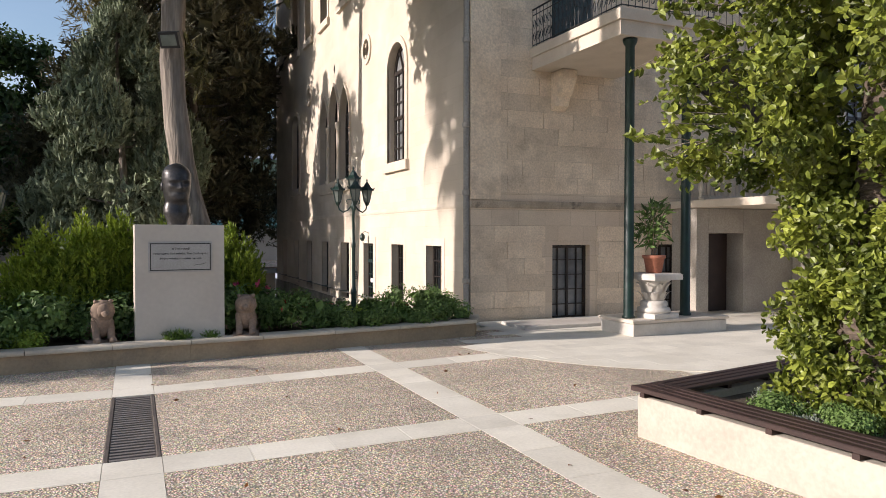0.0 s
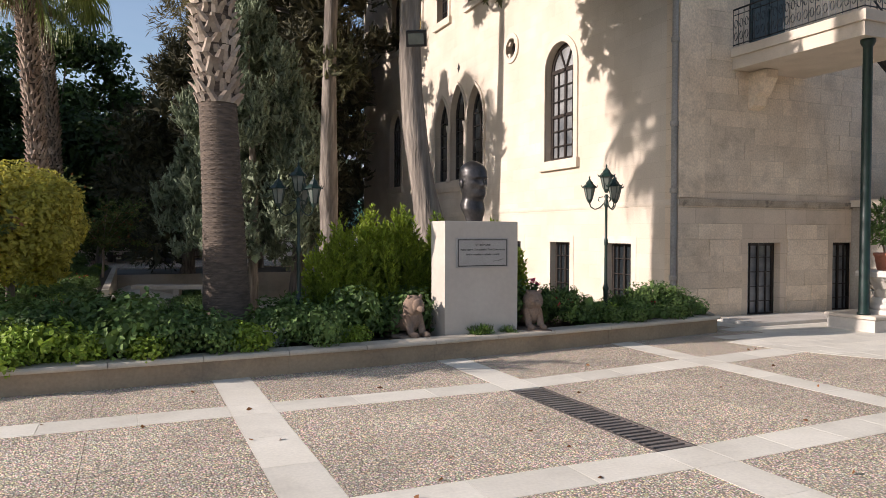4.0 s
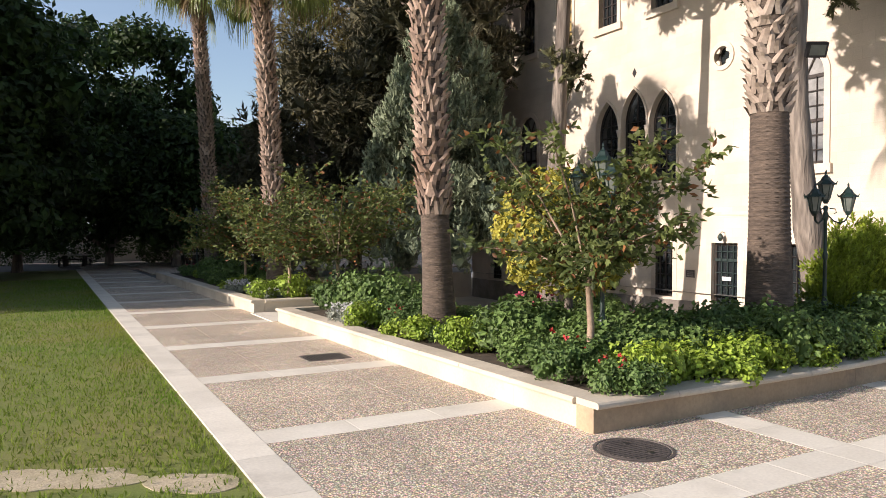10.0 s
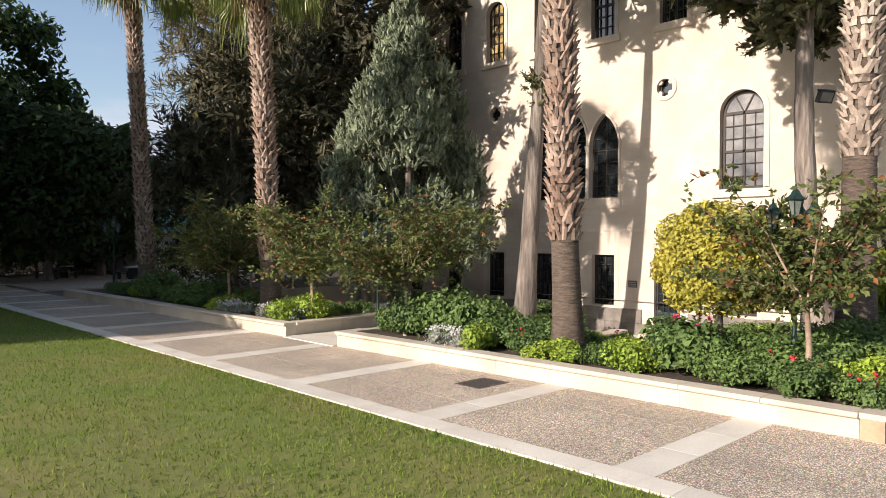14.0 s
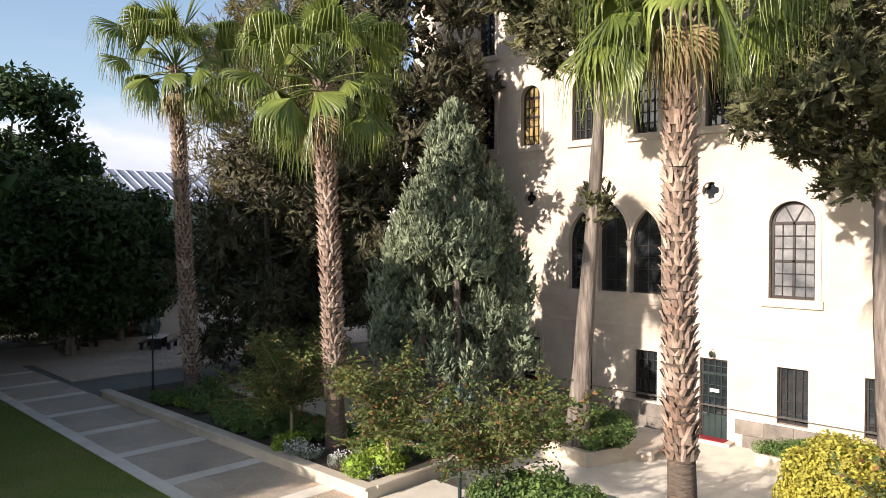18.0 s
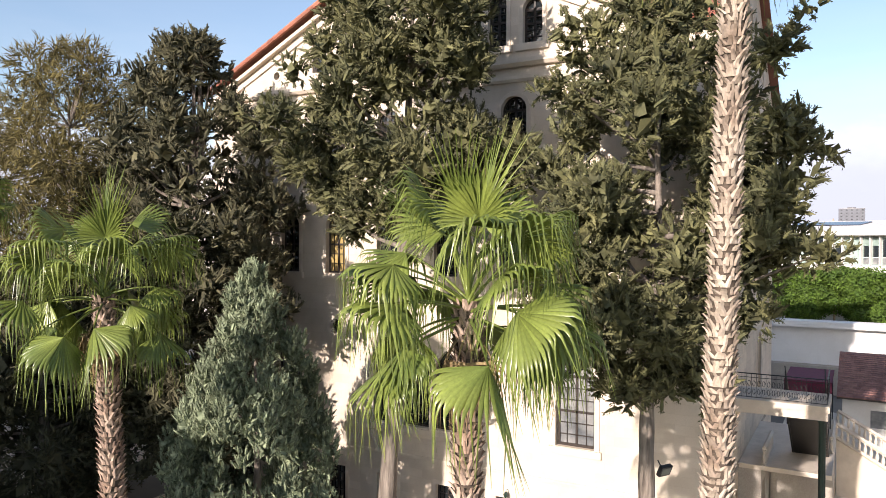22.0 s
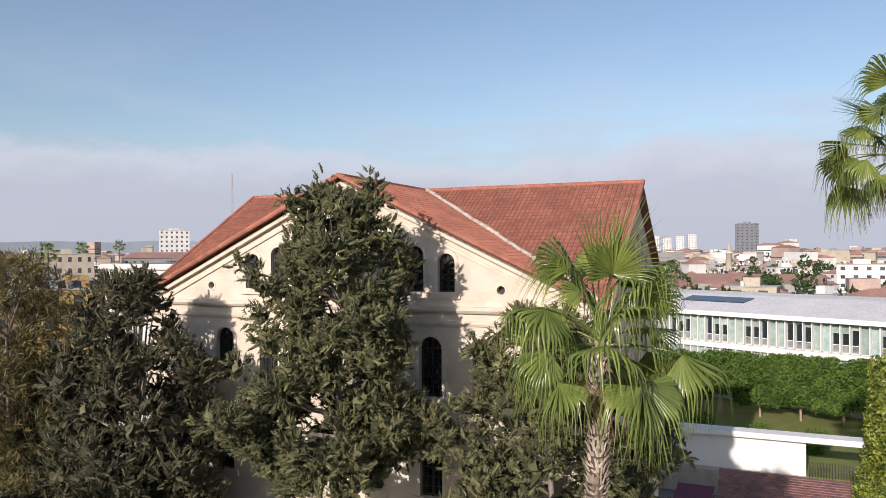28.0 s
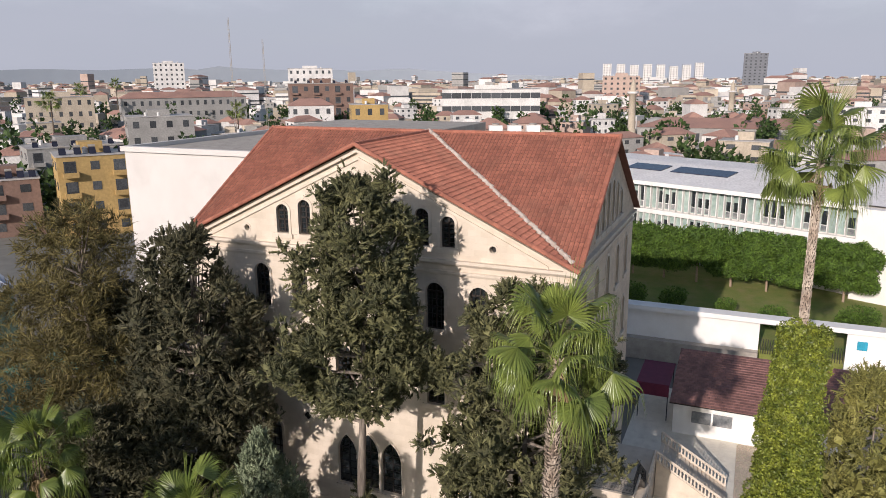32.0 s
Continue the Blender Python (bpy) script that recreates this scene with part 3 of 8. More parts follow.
tagged(new("courtyard_side", ys.data("courtyard_side", COPING)), "limestone sides of the sunken courtyard", "wall", kind="structure")

# ---- planters ----
FRONT = [(-8.62, 11.95), (-5.0, 11.98), (-1.5, 12.17), (2.0, 12.52), (4.6, 12.86), (6.35, 13.15)]


def side_x(y):
    return -8.62 - 0.021 * (y - 12)


def wall_line(name, pts, height, thick, label, seg=1.25, face=None):
    """A low garden wall along a line, in stones, with a rounded coping; inside lies to the left of the line's way."""
    base = thing(name, label, "planter wall", kind="structure")
    for k in range(len(pts) - 1):
        a, b = Vector((*pts[k], 0)), Vector((*pts[k + 1], 0))
        d = b - a
        ln = d.length
        ang = math.atan2(d.y, d.x)
        cnt = max(1, round(ln / seg))
        for i in range(cnt):
            s0, s1 = ln * i / cnt + 0.004, ln * (i + 1) / cnt - 0.004
            w = Mesh()
            w.box(s0 - 0.0025, 0.02, -0.09, s1 + 0.0025, thick, height - 0.07)
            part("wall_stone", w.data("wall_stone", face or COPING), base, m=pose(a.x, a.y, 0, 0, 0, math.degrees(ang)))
            c = Mesh()
            prof = [(-0.045, height - 0.07), (-0.055, height - 0.045), (-0.05, height - 0.02), (-0.03, height), (thick + 0.02, height), (thick + 0.02, height - 0.07)]
            c.add([(s0, y, z) for y, z in prof] + [(s1, y, z) for y, z in prof],
                  [tuple(range(6)), tuple(range(11, 5, -1))] + [(j, 6 + j, 6 + (j + 1) % 6, (j + 1) % 6) for j in range(6)])
            part("coping_stone", c.data("coping_stone", COPING), base, m=pose(a.x, a.y, 0, 0, 0, math.degrees(ang)))
    return base


WALL_H = 0.34
# the shaded front takes the darker stone, the sunlit walls stay COPING
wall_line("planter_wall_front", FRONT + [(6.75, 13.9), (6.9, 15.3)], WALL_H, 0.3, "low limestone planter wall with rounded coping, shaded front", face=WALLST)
wall_line("planter_wall_side", [(side_x(23.0), 23.0), (-8.615, 12.26)], WALL_H, 0.3, "low sunlit limestone planter wall along the walk")
wall_line("planter_wall_far", [(side_x(41.5), 41.5), (side_x(25.1), 25.1)], WALL_H, 0.3, "low limestone planter wall beyond the courtyard entrance")
wall_line("planter_wall_return", [(side_x(25.1) + 0.31, 25.1), (-5.6, 25.3)], WALL_H, 0.3, "low limestone planter wall beside the courtyard entrance")
wall_line("planter_wall_end", [(-5.2, 22.75), (side_x(23) + 0.31, 22.98)], WALL_H, 0.22, "low limestone wall end beside the courtyard entrance")


def bed(name, poly, z, label):
    m = Mesh()
    m.prism(poly, -0.6, z)
    return tagged(new(name, m.data(name, SOIL)), label, "soil", kind="structure")
bed("planting_bed", [(-8.4, 12.2), (-5.0, 12.24), (-1.5, 12.42), (2.0, 12.78), (4.6, 13.12), (6.2, 13.4), (6.7, 15.4), (-5.15, 15.9), (-5.15, 22.9), (side_x(23) + 0.2, 22.9)], 0.26, "dark garden soil of the front planting bed")
bed("planting_bed_far", [(side_x(25) + 0.2, 25.4), (-5.5, 25.6), (-5.5, 41.2), (side_x(41) + 0.2, 41.2)], 0.26, "dark garden soil of the far planting bed")
kerb = Mesh()
kerb.box(-5.2, 15.75, -1.6, 6.7, 15.95, 0.32)
kerb.box(-5.2, 15.9, -1.6, -5.0, 23.05, 0.32)
kerb.box(-5.5, 25.2, -1.6, -5.3, 41.0, 0.32)
tagged(new("bed_kerb", kerb.data("bed_kerb", COPING)), "inner limestone kerb of the planting beds", "kerb", kind="structure")

# ---- paving ----
pave = thing("plaza_paving", "washed pebble concrete panels framed by pale stone bands", "pavement", kind="structure")
BANDS_X = [-6.82, -3.46, -0.03, 3.60]
BANDS_Y = [3.3, 6.88, 10.22]
HALF = 0.25


def skew(y):
    """The bands run slightly askew east of the drain, the more so towards the planter."""
    return min(0.15, max(0.0, 0.055 + 0.02 * (y - 6.9)))



def panel(x0, y0, x1, y1, mat, name, parent, z=0.0, gap=0.0025):
    m = Mesh()
    m.box(x0 + gap, y0 + gap, -0.10, x1 - gap, y1 - gap, z)
    if parent is pave:
        m.v = [(x, y + skew(y) * max(0.0, x), h) for x, y, h in m.v]
    part(name, m.data(name, mat), parent)


def front_y(x):
    for (xa, ya), (xb, yb) in zip(FRONT, FRONT[1:]):
        if xa <= x <= xb:
            return ya + (yb - ya) * (x - xa) / (xb - xa)
    return FRONT[0][1] if x < FRONT[0][0] else FRONT[-1][1]


xs = [-11.75] + [v for b in BANDS_X for v in (b - HALF, b + HALF)] + [7.6]
ys_ = [-6.0, -0.06, 0.46] + [v for b in BANDS_Y for v in (b - HALF, b + HALF)] + [13.6]
for i in range(len(xs) - 1):
    for j in range(len(ys_) - 1):
        x0, x1, y0, y1 = xs[i], xs[i + 1], ys_[j], ys_[j + 1]
        bandx, bandy = i % 2 == 1, j % 2 == 1
        if j == len(ys_) - 2:
            y1 = min(13.3, front_y((x0 + x1) / 2) + 0.12) if x0 > -9 else (12.0 if bandx else 12.0)
            if x0 <= -9:
                y1 = 13.3
        if y1 <= y0:
            continue
        drain = bandx and abs((x0 + x1) / 2 + 0.03) < 0.01 and abs(y0 - 7.13) < 0.02
        if drain:
            continue
        if bandx or bandy:
            along = x1 - x0 > y1 - y0
            ln = (x1 - x0) if along else (y1 - y0)
            cnt = max(1, round(ln / 0.85))
            for k in range(cnt):
                if along:
                    panel(x0 + (x1 - x0) * k / cnt, y0, x0 + (x1 - x0) * (k + 1) / cnt, y1, SLAB, "paving_slab", pave, 0.001)
                else:
                    panel(x0, y0 + (y1 - y0) * k / cnt, x1, y0 + (y1 - y0) * (k + 1) / cnt, SLAB, "paving_slab", pave, 0.001)
        else:
            cx, cy = max(1, round((x1 - x0) / 1.5)), max(1, round((y1 - y0) / 1.5))
            for a in range(cx):
                for b in range(cy):
                    panel(x0 + (x1 - x0) * a / cx, y0 + (y1 - y0) * b / cy, x0 + (x1 - x0) * (a + 1) / cx, y0 + (y1 - y0) * (b + 1) / cy, PEBBLE, "pebble_panel", pave, 0.0, 0.002)
# the walk beside the lawn
walkway = thing("garden_walk", "pebble concrete garden walk crossed by pale stone bands", "pavement", kind="structure")
y = 13.3
rows = [13.3 + 3.28 * k for k in range(12)]
for yb in rows:
    for k in range(3):
        w = (side_x(yb) + 0.02 + 11.75) / 3
        panel(-11.75 + k * w, yb, -11.75 + (k + 1) * w, yb + 0.5, SLAB, "paving_slab", walkway, 0.001)
        for h in range(2):
            panel(-11.75 + k * w, yb + 0.5 + h * 1.39, -11.75 + (k + 1) * w, yb + 0.5 + (h + 1) * 1.39, PEBBLE, "pebble_panel", walkway, 0.0, 0.003)
edge = thing("lawn_edging", "pale stone slabs edging the lawn", "edging", kind="structure")
y = 9.6
while y < 52:
    panel(-12.15, y, -11.75, y + 1.1, SLAB, "edging_slab", edge, 0.004)
    y += 1.1
panel(side_x(24) - 0.1, 23.02, -6.6, 25.08, SLAB, "entrance_slab", walkway, 0.02)
# marble terrace before the south front
terr = thing("marble_terrace", "pale worn marble paving before the south front", "pavement", kind="structure")
def in_round(x, y):
    return (x - 9.6) ** 2 / 4.2 ** 2 + (y - 13.0) ** 2 / 5.0 ** 2 < 1


for i in range(9):
    for j in range(19):
        x0, y0 = 5.3 + i * 0.95 + (0.47 if j % 2 else 0.0), 7.9 + j * 0.40
        if all(in_round(x0 + a, y0 + b) for a in (0, 0.95) for b in (0, 0.4)) and y0 < 15.0 and not (x0 < 6.6 and y0 > 12.6):
            m = Mesh()
            m.box(x0 + 0.001, y0 + 0.001, -0.08, x0 + 0.949, y0 + 0.399, 0.0048)
            part("marble_slab", m.data("marble_slab", SLAB), terr)
rim = Mesh()
rim.prism([(9.6 + 4.2 * math.cos(a), 13.0 + 5.0 * math.sin(a)) for a in [2 * math.pi * k / 64 for k in range(64)] if 13.0 + 5.0 * math.sin(a) < 15.3 and not (9.6 + 4.2 * math.cos(a) < 6.5 and math.sin(a) > -0.1)], -0.2, 0.003)
part("terrace_rim", rim.data("terrace_rim", SLAB), terr)
tm = Mesh()
tm.prism([(7.62, 6.6), (40, 6.6), (40, 15.4), (7.5, 15.4)], -0.3, -0.012)
tagged(new("terrace_bed", tm.data("terrace_bed", SLAB)), "pale stone floor of the south terrace", "pavement", kind="structure")
sl = Mesh()
sl.prism([(-11.75, -30), (40, -30), (40, 6.6), (7.6, 6.6), (7.6, 13.6), (-11.75, 13.6)], -0.4, -0.05)
tagged(new("paving_bed", sl.data("paving_bed", PEBBLE)), "grey pebble concrete bed under the plaza", "pavement", kind="structure")
lw = Mesh()
lw.prism([(-60, -20), (-12.15, -20), (-12.15, 52), (-60, 52)], -0.4, -0.02)
tagged(new("lawn", lw.data("lawn", LAWN)), "mown lawn with dry patches beside the walk", "lawn", kind="structure")

# ---- main building ----
X0, X1, Y0, Y1 = 7.33, 27.1, 15.48, 40.75
YC, ZE, ZR, XR = (Y0 + Y1) / 2, 20.0, 26.0, (X0 + X1) / 2
house = thing("school_building", "tall limestone school building with arched windows and red tiled roof", "building")


def arch_pts(w, z0, z1, pointed=False, n=9):
    """The outline of an opening of width w from sill z0 to crown z1, round or pointed, centred on 0."""
    h = w / 2
    pts = [(-h, z0), (h, z0)]
    if pointed:
        rise = 0.95 * w
        zs = z1 - rise
        r = (h * h + rise * rise) / (2 * h)
        a1 = math.asin(rise / r)
        pts += [(h - r + r * math.cos(a1 * i / n), zs + r * math.sin(a1 * i / n)) for i in range(n + 1)]
        pts += [(-(h - r + r * math.cos(a1 * i / n)), zs + r * math.sin(a1 * i / n)) for i in range(n - 1, -1, -1)]
    else:
        zs = z1 - h
        pts += [(h * math.cos(math.pi * i / (2 * n)), zs + h * math.sin(math.pi * i / (2 * n))) for i in range(2 * n + 1)]
    return pts


def rect_pts(w, z0, z1):
    return [(-w / 2, z0), (w / 2, z0), (w / 2, z1), (-w / 2, z1)]


def circle_pts(r, zc, n=16):
    return [(r * math.cos(2 * math.pi * i / n), zc + r * math.sin(2 * math.pi * i / n)) for i in range(n)]


def pierced(name, outer, holes, thick, place, mat):
    """A wall in its own plane (u, z) with openings right through; place maps (u, depth, z) to the world."""
    loops = [[Vector((u, z, 0)) for u, z in lp] for lp in [outer] + holes]
    flat = [p for lp in loops for p in lp]
    n = len(flat)
    tris = geometry.tessellate_polygon(loops)
    fs = []
    for a, b, c in tris:
        ccw = (flat[b] - flat[a]).cross(flat[c] - flat[a]).z > 0
        t = (a, b, c) if ccw else (a, c, b)
        fs.append(t)
        fs.append((t[2] + n, t[1] + n, t[0] + n))
    k = 0
    for lp in loops:
        m = len(lp)
        for i in range(m):
            fs.append((k + i, k + i + n, k + (i + 1) % m + n, k + (i + 1) % m))
        k += m
    vs = [place(p.x, 0.0, p.y) for p in flat] + [place(p.x, thick, p.y) for p in flat]
    me = bpy.data.meshes.new(name)
    me.from_pydata(vs, [], fs)
    me.materials.append(mat)
    bm = bmesh.new()
    bm.from_mesh(me)
    bmesh.ops.recalc_face_normals(bm, faces=bm.faces)
    bm.to_mesh(me)
    bm.free()
    return me


west = lambda u, d, z: (X0 + d, u, z)
south = lambda u, d, z: (u, Y0 - 0.006 + d, z)
COLS = [35.42, 32.6, 29.65, 26.58, 23.4, 20.7]
# (centre, outline, depth kind) of each opening in the west wall
W_OPEN = []
for yc in COLS:
    W_OPEN.append((yc, arch_pts(1.14, 10.88, 13.72), "arch"))
    W_OPEN.append((yc, arch_pts(1.14, 15.56, 18.4), "arch"))
for yc in (20.7, 35.45):
    W_OPEN.append((yc, arch_pts(1.6, 4.27, 7.85), "big"))
for yc, top in ((29.65, 7.66), (28.08, 7.95), (26.5, 7.66)):
    W_OPEN.append((yc, arch_pts(1.41, 4.15, top, True), "lancet"))
for yc in (23.74, 32.6):
    W_OPEN.append((yc, circle_pts(0.34, 8.36), "rose"))
for yc in (17.75, 20.63, 26.52, 29.65, 32.55, 35.4, 38.3):
    W_OPEN.append((yc, rect_pts(1.08, -0.33, 1.76), "low"))
W_OPEN.append((23.58, rect_pts(1.12, -1.45, 1.76), "door"))
for yc, top in ((22.58, 22.3), (24.17, 22.65), (25.75, 23.0), (30.45, 23.0), (32.0, 22.65), (33.6, 22.3)):
    W_OPEN.append((yc, arch_pts(0.86, 20.5, top), "attic"))
for yc in (19.92, 36.35):
    W_OPEN.append((yc, circle_pts(0.2, 20.63, 12), "hole"))
gable = [(Y0, -1.7), (Y1, -1.7), (Y1, ZE), (YC, ZR), (Y0, ZE)]
me = pierced("wall_west", gable, [[(yc + u, z) for u, z in o] for yc, o, k in W_OPEN], 0.45, west, STONE_W)
part("wall_west", me, house, "sunlit cream limestone gable front")

S_OPEN = [(10.15, rect_pts(1.12, -0.08, 1.8), "low"), (13.1, rect_pts(0.92, -0.08, 1.8), "low")]
for xc in (10.2, 13.7, 17.2, 20.7, 24.2):
    S_OPEN.append((xc, arch_pts(1.14, 10.88, 13.72), "arch"))
    S_OPEN.append((xc, arch_pts(1.14, 15.56, 18.4), "arch"))
S_OPEN += [(10.15, rect_pts(1.2, 6.75, 9.2), "door"), (20.7, arch_pts(1.5, 4.27, 7.85), "big")]
for xc, top in ((13.2, 22.2), (14.8, 22.9), (16.4, 23.3), (18.0, 23.3), (19.6, 22.9), (21.2, 22.2)):
    S_OPEN.append((xc, arch_pts(0.86, 20.5, top), "attic"))
sg = [(X0 + 0.45, -0.6), (X1, -0.6), (X1, ZE), (XR, ZR), (X0 + 0.45, ZE)]
sg[0] = (X0 - 0.003, -0.6)
sg[-1] = (X0 - 0.003, ZE)
me = pierced("wall_south", sg, [[(xc + u, z) for u, z in o] for xc, o, k in S_OPEN], 0.45, south, STONE_S)
part("wall_south", me, house, "shaded limestone side wall in courses")
rest = Mesh()
rest.add([(X1, Y0, -1), (X1, Y1, -1), (X1, Y1, ZE), (X1, Y0, ZE)], [(0, 1, 2, 3)])
rest.add([(X0, Y1, -1.7), (X1, Y1, -1.7), (X1, Y1, ZE), (XR, Y1, ZR), (X0, Y1, ZE)], [(4, 3, 2, 1, 0)])
part("wall_rear", rest.data("wall_rear", STONE_W), house)
inner = Mesh()
for zf in (2.9, 9.6, 14.6, 19.4):
    inner.box(X0 + 0.46, Y0 + 0.46, zf, X1 - 0.2, Y1 - 0.2, zf + 0.3)
inner.box(X0 + 6, Y0 + 6, -1.5, X0 + 6.2, Y1 - 0.3, 19.3)
inner.box(X0 + 6, Y0 + 6, -1.5, X1 - 0.3, Y0 + 6.2, 19.3)
part("inner_floor", inner.data("inner_floor", PLASTER), house)


def ring(outline, wide, d0, d1, place, mat, name, closed=True, grow=True):
    """A band of stone or timber along an outline, wide outwards (or inwards), from depth d0 to d1."""
    n = len(outline)
    cx = sum(p[0] for p in outline) / n
    out = []
    for i in range(n):
        a, b, c = Vector(outline[i - 1]), Vector(outline[i]), Vector(outline[(i + 1) % n])
        t1, t2 = (b - a), (c - b)
        t1 = t1.normalized() if t1.length > 1e-6 else t2.normalized()
        t2 = t2.normalized() if t2.length > 1e-6 else t1
        n1, n2 = Vector((t1.y, -t1.x)), Vector((t2.y, -t2.x))
        bis = n1 + n2
        bis = bis / max(0.35, bis.dot(n1)) if bis.length > 1e-6 else n1
        out.append(tuple(b + bis * wide * (1 if grow else -1)))
    vs = [place(u, d, z) for d in (d0, d1) for o in (outline, out) for u, z in o]
    fs = []
    for i in range(n):
        j = (i + 1) % n
        fs += [(i, j, n + j, n + i), (2 * n + i, 3 * n + i, 3 * n + j, 2 * n + j), (n + i, n + j, 3 * n + j, 3 * n + i), (i, 2 * n + i, 2 * n + j, j)]
    me = bpy.data.meshes.new(name)
    me.from_pydata(vs, [], fs)
    me.materials.append(mat)
    bm = bmesh.new()
    bm.from_mesh(me)
    bmesh.ops.recalc_face_normals(bm, faces=bm.faces)
    bm.to_mesh(me)
    bm.free()
    return me


def bars(outline, cols, zs, w, d0, d1, place, mat, name, spring=None):
    """Glazing bars inside an outline: upright at cols, level at zs; above the spring line two rays of a fanlight."""
    m = Mesh()
    u0, u1 = min(p[0] for p in outline), max(p[0] for p in outline)
    z0, z1 = min(p[1] for p in outline), max(p[1] for p in outline)

    def top_at(u):
        best = z0
        for (ua, za), (ub, zb) in zip(outline, outline[1:] + outline[:1]):
            if min(ua, ub) - 1e-6 <= u <= max(ua, ub) + 1e-6:
                z = max(za, zb) if abs(ub - ua) < 1e-6 else za + (zb - za) * (u - ua) / (ub - ua)
                best = max(best, z)
        return best

    def wide_at(z):
        us = []
        for (ua, za), (ub, zb) in zip(outline, outline[1:] + outline[:1]):
            if min(za, zb) <= z <= max(za, zb) and abs(zb - za) > 1e-6:
                us.append(ua + (ub - ua) * (z - za) / (zb - za))
        return (min(us), max(us)) if us else (u0, u1)

    def bar(ua, za, ub, zb):
        vs = [place(u, d, z) for d in (d0, d1) for u, z in ((ua, za), (ub, za), (ub, zb), (ua, zb))]
        m.add(vs, [(0, 1, 2, 3), (7, 6, 5, 4), (0, 4, 5, 1), (1, 5, 6, 2), (2, 6, 7, 3), (3, 7, 4, 0)])
    for c, cw in cols:
        bar(c - cw / 2, z0, c + cw / 2, top_at(c) if spring is None else spring)
    for z, zw in zs:
        a, b = wide_at(z)
        bar(a, z - zw / 2, b, z + zw / 2)
    if spring is not None:
        c, r = (u0 + u1) / 2, (u1 - u0) / 2
        for a in (62, 118):
            u, v = math.cos(radians(a)), math.sin(radians(a))
            k = w * 0.7
            q = [(c - v * k, spring + u * k), (c + v * k, spring - u * k), (c + u * r + v * k, spring + v * r - u * k), (c + u * r - v * k, spring + v * r + u * k)]
            m.add([place(g, d, z) for d in (d0, d1) for g, z in q], [(0, 1, 2, 3), (7, 6, 5, 4), (0, 4, 5, 1), (1, 5, 6, 2), (2, 6, 7, 3), (3, 7, 4, 0)])
    return m.data(name, mat)


def filled(outline, d, place, mat, name):
    me = bpy.data.meshes.new(name)
    me.from_pydata([place(u, d, z) for u, z in outline], [], [tuple(range(len(outline)))])
    me.materials.append(mat)
    return me


def window(place, c, o, kind, wall):
    """A window in its opening: timber frame, glazing bars, pane, stone surround and sill."""
    out = [(c + u, z) for u, z in o]
    w = max(u for u, z in o) - min(u for u, z in o)
    z0, z1 = min(z for u, z in o), max(z for u, z in o)
    if kind == "hole":
        part("round_vent", filled(out, 0.3, place, BLACK, "round_vent"), house, "dark round attic vent")
        part("vent_surround", ring(out, 0.1, -0.03, 0.02, place, TRIM, "vent_surround"), house)
        return
    fr = part("window", ring(out, 0.11 if kind == "big" else 0.08, 0.2, 0.28, place, FRAME, "window", grow=False), house, "dark framed window")
    part("pane", filled(out, 0.25, place, CURTAIN if kind == "big" or (kind == "low" and wall == "s") else LITROOM if abs(c - 32.6) < 0.01 and kind == "arch" and z0 < 12 and wall == "w" else GLASS, "pane"), fr)
    if kind == "rose":
        part("rose_surround", ring(out, 0.17, -0.05, 0.02, place, TRIM, "rose_surround"), fr)
        for k in range(4):
            lob = Mesh()
            a = math.pi / 4 + k * math.pi / 2
            p = [(c + 0.31 * math.cos(a) + 0.10 * math.cos(b), 8.36 + 0.31 * math.sin(a) + 0.10 * math.sin(b)) for b in [2 * math.pi * i / 8 for i in range(8)]]
            lob.add([place(u, d, z) for d in (0.02, 0.12) for u, z in p], [tuple(range(8)), tuple(range(15, 7, -1))] + [(i, (i + 1) % 8, 8 + (i + 1) % 8, 8 + i) for i in range(8)])
            part("tracery_cusp", lob.data("tracery_cusp", TRIM), fr)
        return
    if kind in ("arch", "big", "attic"):
        zs = z1 - w / 2
        cols = [(c, 0.09)] + ([(c - w / 4, 0.025), (c + w / 4, 0.025)] if kind != "attic" else [])
        levels = [(zs, 0.11)] + [(z0 + (zs - z0) * k / (6 if kind == "big" else 5), 0.03 if k != 3 else 0.09) for k in range(1, 6 if kind == "big" else 5)]
        part("glazing_grid", bars(out, cols, levels, 0.03, 0.19, 0.235, place, FRAME, "glazing_grid", spring=zs if kind == "big" else None), fr)
        part("surround", ring(out, 0.2 if kind == "big" else 0.17, -0.05, 0.02, place, TRIM, "surround"), fr)
    elif kind == "lancet":
        part("glazing_grid", bars(out, [(c, 0.04)], [(z0 + 0.5 * k, 0.03) for k in range(1, 6)], 0.03, 0.19, 0.235, place, FRAME, "glazing_grid"), fr)
        part("surround", ring(out, 0.09, -0.07, 0.02, place, TRIM, "surround"), fr)
    elif kind == "low":
        part("glazing_grid", bars(out, [(c, 0.06), (c - w / 4, 0.02), (c + w / 4, 0.02)], [(z0 + (z1 - z0) * k / 5, 0.025) for k in range(1, 5)], 0.03, 0.19, 0.235, place, FRAME, "glazing_grid"), fr)
        if wall == "w":
            part("surround", ring(out, 0.2, -0.012, 0.02, place, TRIM, "surround"), fr)
    if kind in ("arch", "big", "attic"):
        s = Mesh()
        a, b = c - w / 2 - 0.28, c + w / 2 + 0.28
        vs = [place(u, d, z) for d in (-0.12, 0.05) for u, z in ((a, z0 - 0.3), (b, z0 - 0.3), (b, z0 - 0.02), (a, z0 - 0.02))]
        s.add(vs, [(0, 1, 2, 3), (7, 6, 5, 4), (0, 4, 5, 1), (1, 5, 6, 2), (2, 6, 7, 3), (3, 7, 4, 0)])
